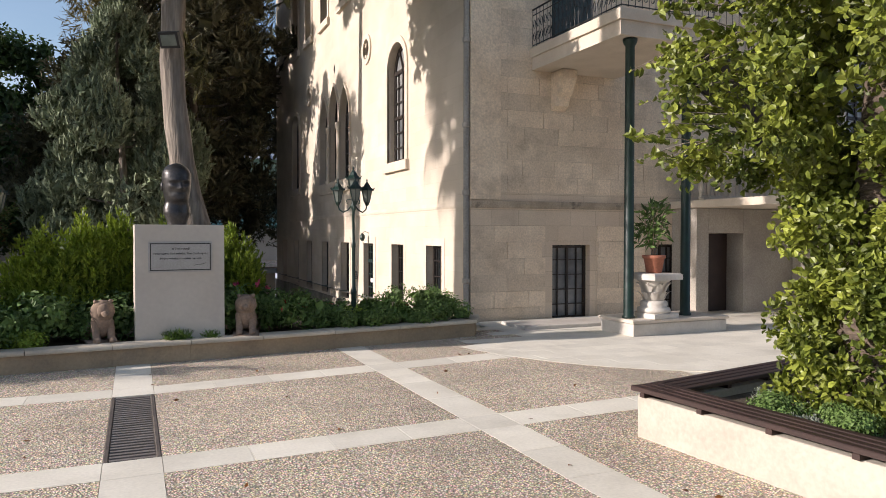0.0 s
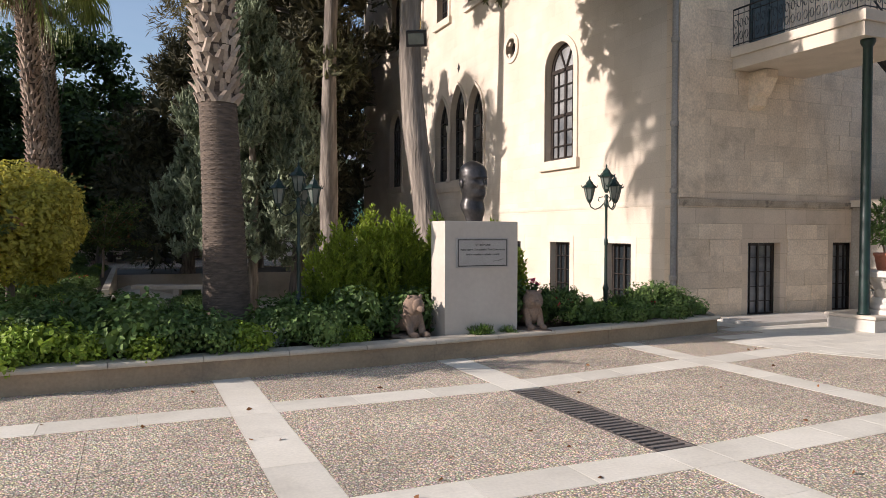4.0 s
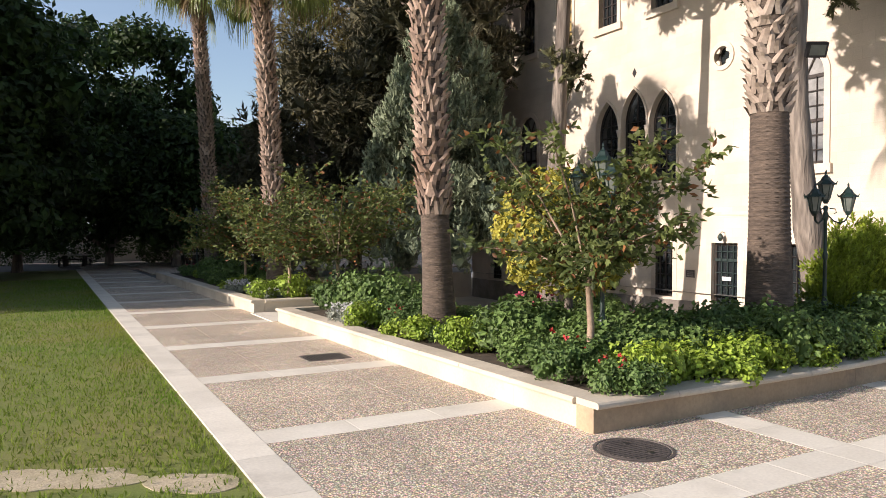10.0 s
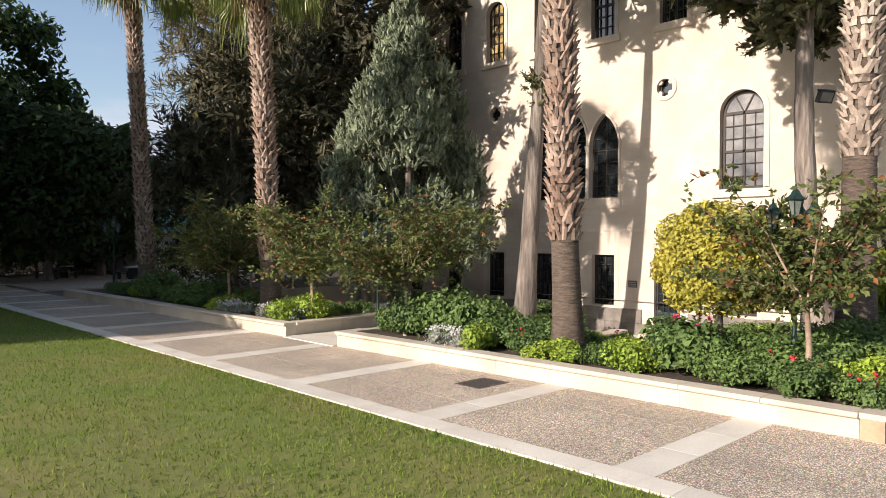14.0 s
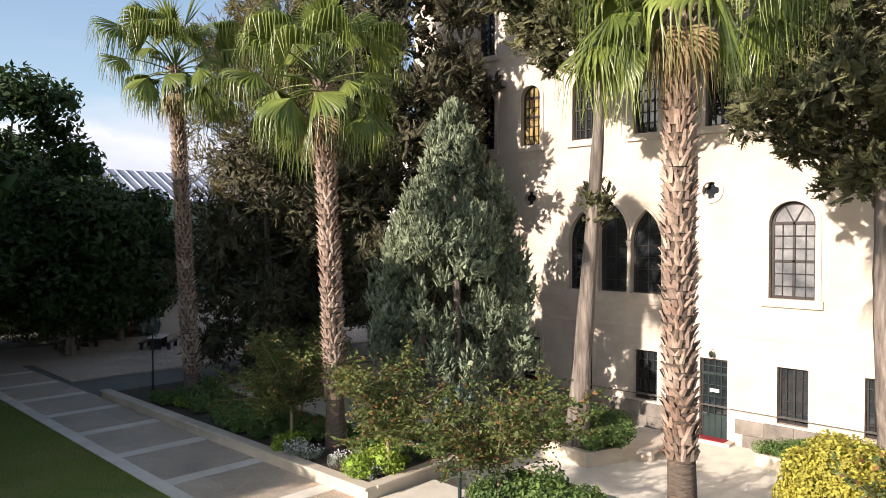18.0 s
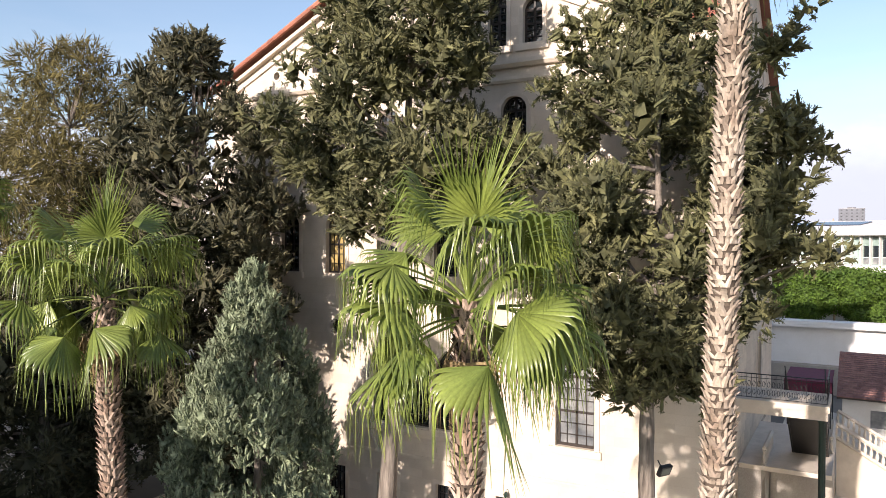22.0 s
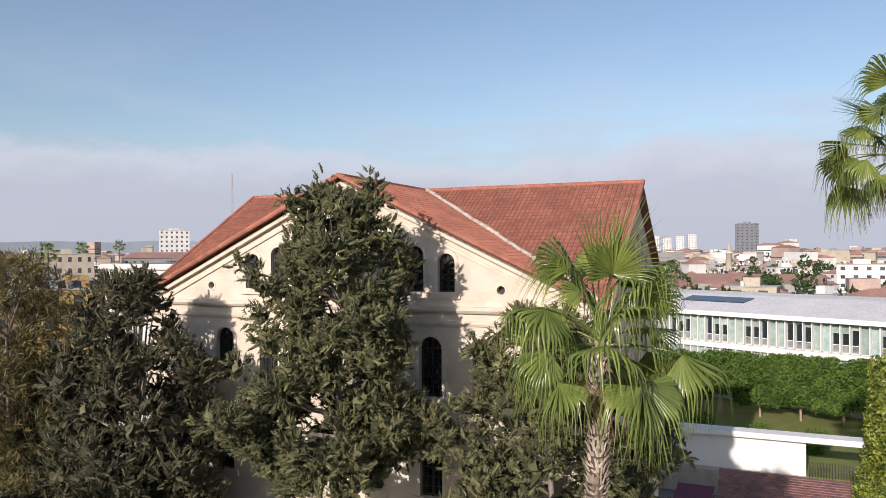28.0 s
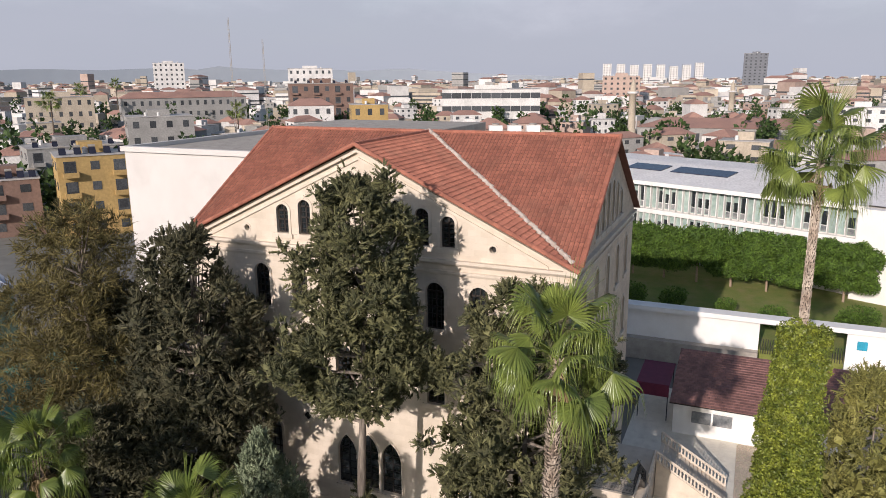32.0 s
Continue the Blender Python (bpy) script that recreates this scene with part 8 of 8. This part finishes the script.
def town_house(x, y, w, d, h, turn, wall, roof_kind, label, storeys=3, cols=4, extras=True, name="town_house", cat="building", wide=0.18, balcony=False):
    """A house with its storeys of windows, and a tiled or a flat roof."""
    t = thing(name, label, cat, m=pose(x, y, -0.1, 0, 0, turn))
    part("wall", Mesh().box(-w / 2, -d / 2, 0, w / 2, d / 2, h).data("wall", WALLS[wall]), t)
    if roof_kind == "tile":
        part("roof", gable_mesh(w, d, h, min(3.4, min(w, d) * 0.22)).data("roof", TILE), t, "red tiled roof")
    else:
        m = Mesh()
        m.box(-w / 2 - 0.2, -d / 2 - 0.2, h, w / 2 + 0.2, d / 2 + 0.2, h + 0.25)
        part("roof", m.data("roof", FLAT), t, "flat grey roof")
        if extras:
            for k in range(trng.randint(1, 3)):
                a, b = trng.uniform(-w / 3, w / 3), trng.uniform(-d / 3, d / 3)
                part("roof_tank", Mesh().lathe([(0.5, 0), (0.5, 1.1), (0.1, 1.3)], 8, (a, b, h + 0.25)).data("roof_tank", WALLS[0]), t)
            part("roof_hut", Mesh().box(-w / 6, -d / 6, h + 0.25, w / 6, d / 6, h + 2.4).data("roof_hut", WALLS[wall]), t)
    sh = h / storeys
    ww = w / cols
    wm = Mesh().box(-ww * wide, -0.06, -sh * 0.22, ww * wide, 0.02, sh * 0.20).data("window", DARKWIN)
    dm_ = Mesh().box(-0.06, -d / 11, -sh * 0.22, 0.02, d / 11, sh * 0.20).data("window", DARKWIN)
    if balcony:
        bwid = ww * 0.62
        slab = Mesh().box(-bwid / 2, -1.2, 0, bwid / 2, 0, 0.18).box(-bwid / 2, -1.2, 0.18, bwid / 2, -1.08, 1.0).box(-bwid / 2, -1.08, 0.18, -bwid / 2 + 0.1, 0, 1.0).box(bwid / 2 - 0.1, -1.08, 0.18, bwid / 2, 0, 1.0).data("balcony", WALLS[wall])
        door = Mesh().box(-bwid / 2 + 0.3, -0.05, 0.2, bwid / 2 - 0.3, 0.03, sh * 0.78).data("balcony_door", DARKWIN)
        for s in range(1, storeys):
            for c in range(0, cols, 2):
                part("balcony", slab, t, m=pose(-w / 2 + ww * (c + 0.5), -d / 2, sh * s))
                part("balcony_door", door, t, m=pose(-w / 2 + ww * (c + 0.5), -d / 2, sh * s))
        for k in range(5):
            a = -w / 2 + w * (k + 0.5) / 5
            part("solar_heater", Mesh().add([(a - 0.6, -d / 2 + 1, h + 0.3), (a + 0.6, -d / 2 + 1, h + 0.3), (a + 0.6, -d / 2 + 2.4, h + 1.5), (a - 0.6, -d / 2 + 2.4, h + 1.5), (a - 0.6, -d / 2 + 2.4, h + 0.25), (a + 0.6, -d / 2 + 2.4, h + 0.25)], [(0, 1, 2, 3), (3, 2, 5, 4)]).data("solar_heater", SOLAR), t, "dark solar water heater")
            part("heater_tank", Mesh().tube([(a - 0.6, -d / 2 + 2.6, h + 1.7), (a + 0.6, -d / 2 + 2.6, h + 1.7)], 0.28, 10).data("heater_tank", ZINC), t)
    for s in range(storeys):
        z = sh * (s + 0.55)
        for c in range(cols):
            part("window", wm, t, m=pose(-w / 2 + ww * (c + 0.5), -d / 2, z))
        for yy in (-d / 4, d / 4):
            part("window", dm_, t, m=pose(-w / 2, yy, z))
    return t


# nearer and outstanding buildings
TL = "town"
town_house(75, 128, 13, 12, 15.6, -35, 3, "flat", "ochre apartment house with balconies and water heaters", 4, 3, balcony=True)
town_house(85, 141, 12, 12, 13.8, -35, 1, "flat", "cream apartment house with balconies", 4, 4, balcony=True)
town_house(68, 143, 10, 12, 11.0, -35, 4, "flat", "narrow brick-red house with balconies", 3, 2, balcony=True)
town_house(107, 172, 22, 14, 13.0, -30, 2, "flat", "grey flat-roofed block with solar heaters", 3, 5, balcony=True)
town_house(222, 315, 29, 16, 21.3, -40, 1, "flat", "cream apartment block with arched top windows", 4, 7)
town_house(312, 322, 70, 16, 18.5, -38, 2, "tile", "long grey building with a red tiled roof", 3, 16, False)
town_house(288, 211, 31, 18, 26.6, -52, 4, "flat", "brown brick apartment building with white balconies", 5, 6, balcony=True)
town_house(262, 200, 20, 14, 17.0, -52, 0, "tile", "white house with a red tiled roof", 3, 4)
town_house(377, 152, 56, 20, 22.1, -68, 0, "flat", "white modern block with long dark window bands", 3, 10, wide=0.485)
town_house(240, 157, 15, 12, 18.6, -55, 3, "flat", "ochre house with small windows", 3, 3)
town_house(496, 354, 36, 20, 36.3, -55, 0, "flat", "tall white building above the houses", 6, 7)
town_house(609, 614, 32, 24, 45.6, -45, 0, "flat", "white tower block with a dark stripe", 9, 6)
town_house(1038, 17, 29, 24, 55.4, -88, 6, "flat", "dark high tower block on the skyline", 14, 5)
town_house(597, 115, 30, 18, 28.5, -80, 5, "flat", "pink apartment building in the town", 7, 6)
town_house(345, -35, 20, 14, 15.0, -95, 0, "flat", "white flat-roofed house with balconies", 4, 4)
town_house(300, 17, 74, 30, 8.5, -88, 2, "tile", "long low market hall under a big red tiled roof", 1, 14, False)
town_house(173, 206, 22, 16, 16.6, -40, 2, "flat", "grey workshop with a flat roof", 3, 4)
for k in range(8):
    town_house(1500 + 20 * k, 300 - 24 * k, 17, 16, 44 + 9 * trng.random(), -80, 0, "flat", "white high-rise on the skyline", 10, 3, False)
for x, y, top in ((316.6, 61.1, 26.0), (433.5, 22.5, 24.0)):
    t = thing("minaret", "pale stone minaret with a balcony", "minaret", m=pose(x, y, -0.1))
    part("shaft", Mesh().lathe([(2.2, 0), (2.2, 5), (1.7, 5.6), (1.6, top - 5), (2.3, top - 4.6), (2.3, top - 3.6), (1.3, top - 3.5), (1.3, top - 1), (0.1, top + 2)], 14).data("shaft", WALLS[1], True), t)
    part("balcony", Mesh().lathe([(2.5, top - 4.6), (2.5, top - 3.7)], 14).data("balcony", WALLS[0]), t)
t = thing("mosque_dome", "small pale lead dome among the houses", "dome", m=pose(300, 48, -0.1))
part("dome", Mesh().lathe([(6.5, 0), (6.5, 6), (6, 8), (4.6, 10.2), (2.6, 11.4), (0.2, 11.9)], 18).data("dome", WALLS[2], True), t)
for x, y, h in ((182, 179, 50), (194, 174, 43)):
    t = thing("radio_mast", "thin lattice radio mast", "mast", m=pose(x, y, 0))
    m = Mesh()
    for a in range(3):
        ca, sa = 0.45 * math.cos(a * 2.094), 0.45 * math.sin(a * 2.094)
        m.tube([(ca, sa, 0), (ca * 0.5, sa * 0.5, h)], 0.07, 4)
    for z in range(0, h, 2):
        m.lathe([(0.42, z), (0.42, z + 0.12)], 3)
    part("lattice", m.data("lattice", ZINC), t)
# mid-town houses, each with its windows
cells = []
for k in range(4000):
    dep = trng.uniform(150, 640)
    lat = trng.uniform(-0.66, 0.66) * dep
    fx, fy = math.sin(radians(66.7)), math.cos(radians(66.7))
    x, y = -28.7 + dep * fx + lat * fy, 7.3 + dep * fy - lat * fx
    if x < 110 and y < 120:
        continue
    w, d = trng.uniform(8, 15), trng.uniform(8, 12)
    blocked = [(75, 128, 12), (85, 141, 12), (68, 143, 10), (107, 172, 18), (222, 315, 24), (312, 322, 45), (288, 211, 24), (262, 200, 16), (377, 152, 38), (240, 157, 14), (345, -35, 16), (300, 17, 48), (173, 206, 18), (316, 61, 8), (300, 48, 12), (60, 60, 45), (84, 14, 40)]
    if any(math.hypot(x - a, y - b) < c + w * 0.6 for a, b, c in blocked) or any(math.hypot(x - a, y - b) < (w + c) * 0.62 for a, b, c in cells):
        continue
    cells.append((x, y, w))
    if len(cells) > 165:
        break
    st_ = trng.choice((2, 2, 3, 3, 4))
    wl_ = trng.choice((0, 0, 0, 1, 1, 2, 5))
    rk = trng.choice(("tile", "flat", "flat"))
    town_house(x, y, w, d, st_ * 3.1, -66 + trng.uniform(-35, 35), wl_, rk, ("white", "cream", "grey", "ochre", "brown", "pink")[wl_] + (" town house with a red tiled roof" if rk == "tile" else " town house with a flat grey roof"), st_, trng.choice((2, 3)))
# the far town, too many houses to count
far = [Mesh() for w in WALLS] + [Mesh(), Mesh(), Mesh()]
for k in range(3300):
    dep = 600 + 2000 * trng.random() ** 1.4 if k < 2600 else trng.uniform(190, 640)
    lat = trng.uniform(-0.7, 0.7) * dep
    x, y = -28.7 + dep * fx + lat * fy, 7.3 + dep * fy - lat * fx
    w, d, h = trng.uniform(12, 26), trng.uniform(10, 18), trng.choice((6, 6, 9, 9, 12, 12, 15, 18)) * trng.uniform(0.9, 1.1)
    if k >= 2600:
        w, d, h = w * 0.6, d * 0.6, min(h, 9) * trng.uniform(0.6, 1.0)
        if any(math.hypot(x - a, y - b) < c + w * 0.6 for a, b, c in blocked) or any(math.hypot(x - a, y - b) < (w + c) * 0.6 for a, b, c in cells):
            continue
    if trng.random() < 0.03:
        h *= 2
    M = pose(x, y, 0, 0, 0, trng.uniform(0, 90))
    wi = trng.choice((0, 0, 0, 1, 1, 2, 5))
    far[wi].box(-w / 2, -d / 2, 0, w / 2, d / 2, h, M)
    if trng.random() < 0.32:
        g = gable_mesh(w, d, h, 2.6)
        far[6].add([M @ Vector(p) for p in g.v], g.f)
    for s in range(int(h / 3)):
        far[8].box(-w / 2 - 0.1, -d / 2 - 0.1, s * 3 + 1.1, w / 2 + 0.1, d / 2 + 0.1, s * 3 + 2.3, M) if trng.random() < 0.35 else None
for k, nm in ((0, "white"), (1, "cream"), (2, "grey"), (5, "pink")):
    tagged(new("far_houses_" + nm, far[k].data("far_houses", WALLS[k])), "distant " + nm + " houses of the town", "houses", kind="stuff")
tagged(new("far_roofs", far[6].data("far_roofs", TILE)), "distant red tiled roofs of the town", "roofs", kind="stuff")
tagged(new("far_windows", far[8].data("far_windows", DARKWIN)), "distant window bands of the town", "windows", kind="stuff")
# trees of the town
Vt = []
trn = np.random.default_rng(55)
for k in range(900):
    dep = 150 + 1500 * trng.random() ** 1.5
    lat = trng.uniform(-0.7, 0.7) * dep
    x, y = -28.7 + dep * fx + lat * fy, 7.3 + dep * fy - lat * fx
    if any(math.hypot(x - a, y - b) < c * 0.75 for a, b, c in cells) or (x < 110 and y < 105):
        continue
    s = trng.uniform(1.8, 3.8)
    tall = trng.random() < 0.15
    lobes = [(x + trng.gauss(0, s * 0.4), y + trng.gauss(0, s * 0.4), s * (0.8 + 0.6 * q) * (1.7 if tall else 1), s * (0.4 if tall else 0.75), s * (0.4 if tall else 0.75), s * 0.7) for q in range(4)]
    Vt.append(lobed(lobes, 0.6, 1.9, 1.4, trn))
tagged(new("town_trees", quads("town_trees", np.concatenate(Vt), FICUS)), "dark green trees scattered through the town", "trees", kind="stuff")
# distant hills
hm = Mesh()
nh = 60
for k in range(nh + 1):
    a = radians(10 + 95 * k / nh)
    d = 4100
    hgt = 42 + 65 * max(0, math.sin((k - 4) / nh * 5.0)) * (0.5 + 0.5 * noise.noise(Vector((k * 0.33, 0, 0)))) + 25 * noise.noise(Vector((k * 0.9, 3, 0)))
    hgt *= 1.0 if k < 34 else max(0.25, 1 - (k - 34) / 16)
    hm.v += [(d * math.sin(a), d * math.cos(a), -20), (d * math.sin(a), d * math.cos(a), max(12, hgt)), (d * 1.15 * math.sin(a), d * 1.15 * math.cos(a), -20)]
for k in range(nh):
    i = 3 * k
    hm.f += [(i, i + 3, i + 4, i + 1), (i + 1, i + 4, i + 5, i + 2)]
# distance haze is mixed into the hills' pale blue-grey base colour
HILL = material("haze_tinted_hill", (0.30, 0.33, 0.37), (0.24, 0.28, 0.33), scale=0.002, fine=0.02, rough=1.0, bump=0.0, mix=0.1)
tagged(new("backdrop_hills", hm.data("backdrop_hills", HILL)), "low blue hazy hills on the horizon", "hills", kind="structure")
# distant fan palms standing above the roofs
for x, y, z in ((150, 232, 22), (215, 205, 16), (255, 340, 24), (330, 395, 26)):
    t = palm((x, y, 0), (x + 0.5, y, z), 0.3, 0.22, int(x), "distant fan palm above the roofs", fronds=18, size=1.7, boots_from=0.97, dry=2)

# ---- far end of the walk ----
bw = thing("garden_wall", "low pale garden wall behind the dark trees", "wall", kind="structure")
boxed("wall_panel", (-40, 66, -0.1, 2, 66.3, 2.6), PLASTER, bw)
boxed("wall_panel", (-0.6, 69, -0.1, 30, 69.3, 3.0), PLASTER, bw)
for k in range(9):
    t = thing("dark_hedge", "dark low hedge under the far trees", "hedge", m=pose(-36 + 4.2 * k, 63 - 0.2 * k, -0.05))
    q = random.Random(300 + k)
    part("foliage", quads("foliage", lobed([(q.uniform(-2, 2), q.uniform(-0.6, 0.6), q.uniform(0.5, 1.3), 0.8, 0.7, 0.7) for i in range(9)], 45, 0.16, 0.09, hrng), FICUS), t)
shed = thing("metal_hall", "long hall with a ribbed silver metal roof", "hall")
RIB = material("ribbed_silver_roof", (0.30, 0.33, 0.38), (0.25, 0.28, 0.33), scale=0.5, fine=4, rough=0.6, bump=0.0, metal=0.0)
SAGE = material("sage_cladding", (0.26, 0.33, 0.26), (0.22, 0.28, 0.22), scale=0.5, fine=4, rough=0.7, bump=0.0)
boxed("hall_wall", (1.5, 74, -0.1, 17.5, 86, 9.6), SAGE, shed)
part("hall_roof", Mesh().add([(1.1, 73.5, 9.6), (17.9, 73.5, 9.6), (17.9, 80, 12.6), (1.1, 80, 12.6), (1.1, 86.5, 9.6), (17.9, 86.5, 9.6)], [(0, 1, 2, 3), (3, 2, 5, 4)]).data("hall_roof", RIB), shed)
rib = Mesh().add([(-0.06, 73.5, 9.6), (0.06, 73.5, 9.6), (0.06, 80, 12.62), (-0.06, 80, 12.62), (0, 73.5, 9.75), (0, 80, 12.75)], [(0, 4, 5, 3), (4, 1, 2, 5), (0, 1, 4)]).data("roof_rib", RIB)
for k in range(18):
    part("roof_rib", rib, shed, m=pose(1.4 + k * 0.92, 0, 0))
for k in range(16):
    boxed("cladding_rib", (1.7 + k, 73.9, 0, 1.8 + k, 74.0, 9.5), SAGE, shed, c=0.002)
GREENROOF = material("green_metal_roof", (0.08, 0.26, 0.19), (0.06, 0.20, 0.15), scale=0.6, fine=6, rough=0.5, bump=0.0)
kio = thing("garden_canteen", "low canteen under a green metal roof", "canteen")
boxed("canteen_wall", (0.5, 58.5, -0.1, 20, 71, 2.7), PLASTER, kio)
part("canteen_roof", Mesh().add([(-0.4, 57.6, 2.7), (21, 57.6, 2.7), (21, 65, 4.9), (-0.4, 65, 4.9), (-0.4, 72, 2.7), (21, 72, 2.7), (-0.4, 57.6, 2.55), (21, 57.6, 2.55)], [(0, 1, 2, 3), (3, 2, 5, 4), (6, 7, 1, 0)]).data("canteen_roof", GREENROOF), kio, "green metal roof")
grib = Mesh().add([(-0.04, 57.6, 2.7), (0.04, 57.6, 2.7), (0.04, 65, 4.9), (-0.04, 65, 4.9), (0, 57.6, 2.82), (0, 65, 5.02)], [(0, 4, 5, 3), (4, 1, 2, 5), (0, 1, 4)]).data("roof_rib", GREENROOF)
for k in range(42):
    part("roof_rib", grib, kio, m=pose(-0.2 + k * 0.5, 0, 0))
rp = thing("red_post", "bright red metal post", "post", m=pose(-0.8, 59.4, -0.05))
REDP = material("red_paint", (0.55, 0.02, 0.03), rough=0.4, bump=0.0)
part("post", Mesh().lathe([(0.12, 0), (0.12, 0.05), (0.07, 0.06), (0.07, 3.2), (0.09, 3.25), (0.02, 3.35)], 12).data("post", REDP, True), rp)
part("base", Mesh().lathe([(0.2, 0), (0.2, 0.04)], 12).data("base", BLACK), rp)


def garden_table(x, y, turn, label):
    t = thing("picnic_table", label, "table", m=pose(x, y, -0.05, 0, 0, turn), group="picnic tables under the trees")
    boxed("tabletop", (-0.9, -0.38, 0.7, 0.9, 0.38, 0.76), PLASTER, t)
    for s in (-0.6, 0.6):
        boxed("leg", (s - 0.05, -0.3, 0, s + 0.05, 0.3, 0.7), BLACK, t)
    for s in (-0.75, 0.75):
        boxed("seat", (-0.9, s - 0.14, 0.42, 0.9, s + 0.14, 0.47), WOOD, t)
        for q in (-0.7, 0.7):
            boxed("seat_leg", (q - 0.03, s - 0.1, 0, q + 0.03, s + 0.1, 0.42), BLACK, t)


garden_table(-5.4, 55.8, 30, "grey picnic table in the shade")
garden_table(2.6, 65.0, 10, "grey picnic table near the canteen")
garden_table(-12.0, 58.0, -20, "grey picnic table under the ficus")
garden_table(-2.0, 52.5, 50, "picnic table beside the planting bed")
far_pave = Mesh().prism([(-11.75, 52.4), (-11.75, 58), (12, 58), (12, 46), (-8.9, 46), (-8.9, 52.0)], -0.08, -0.004)
tagged(new("far_pavement", far_pave.data("far_pavement", PEBBLE)), "shaded pebble concrete paving under the trees", "pavement", kind="structure")

# ---- grass of the lawn ----
grng = np.random.default_rng(12)
n = 130000
gx = -12.2 - 15 * grng.random(n) ** 1.3
gy = 9.0 + 34 * grng.random(n) ** 1.5
worn = (np.abs((gy - 12.25) - (-12.25 - gx) * 0.62) < 0.24 + 0.1 * np.sin(gx * 9)) & (gx > -15.1)
worn &= grng.random(n) > 0.22
gx, gy = gx[~worn], gy[~worn]
n = len(gx)
D = grng.normal(size=(n, 3)) * 0.45 + np.array((0, 0, 1.0))
V = kites(np.stack([gx, gy, np.full(n, -0.03)], 1), D, 0.07, 0.014, grng)
GRASS = foliage("grass_blade", (0.125, 0.235, 0.022), (0.215, 0.250, 0.042), rough=0.95, through=0.4, island=0.35, scale=0.35)
tagged(new("grass", quads("grass", V, GRASS)), "short mown grass blades of the lawn", "grass", kind="stuff")
# bare gravelly strip worn into the lawn
GRAVEL = material("bare_gravelly_earth", (0.56, 0.47, 0.33), (0.42, 0.35, 0.22), scale=3, fine=55, rough=0.95, bump=0.6, mix=0.8, stain=(0.26, 0.25, 0.10), stain_scale=2.2, stain_amount=0.8)
for (xa, ya), (xb, yb), wd in (((-12.25, 12.25), (-12.95, 12.75), 0.26), ((-13.0, 12.85), (-14.3, 13.55), 0.30), ((-14.5, 13.5), (-15.2, 13.9), 0.18)):
    gm = Mesh()
    d = Vector((xb - xa, yb - ya, 0))
    nr = Vector((-d.y, d.x, 0)).normalized()
    ring_ = []
    for k in range(28):
        a = 2 * math.pi * k / 28
        w = 1 + 0.35 * noise.noise(Vector((xa * 3 + math.cos(a) * 1.7, math.sin(a) * 1.7, 4)))
        p = Vector(((xa + xb) / 2, (ya + yb) / 2, 0)) + d * 0.5 * math.cos(a) * w + nr * wd * math.sin(a) * w
        ring_.append((p.x, p.y))
    gm.prism(ring_, -0.3, -0.012)
    tagged(new("bare_patch", gm.data("bare_patch", GRAVEL)), "bare gravelly patch worn in the lawn", "ground", kind="structure")
# dry leaves fallen on the paving
lv = np.stack([grng.uniform(-6, 6, 60), grng.uniform(2.5, 11.5, 60), np.full(60, 0.012)], 1)
D = grng.normal(size=(60, 3)) * np.array((1, 1, 0.12))
tagged(new("fallen_leaves", quads("fallen_leaves", kites(lv, D, 0.07, 0.05, grng), RUSTLEAF)), "a few dry leaves fallen on the paving", "leaves", kind="stuff")

# ---- small things on the facade ----
sgn_ = thing("wall_sign", "small dark metal sign on the limestone wall", "sign", m=pose(X0 - 0.012, 25.1, 0.6))
boxed("sign_plate", (-0.012, -0.2, -0.14, 0.006, 0.2, 0.14), MANH, sgn_, c=0.003)
for k in range(3):
    boxed("sign_line", (-0.015, -0.15, -0.09 + 0.07 * k, -0.012, 0.15, -0.065 + 0.07 * k), ZINC, sgn_, c=0.0005)
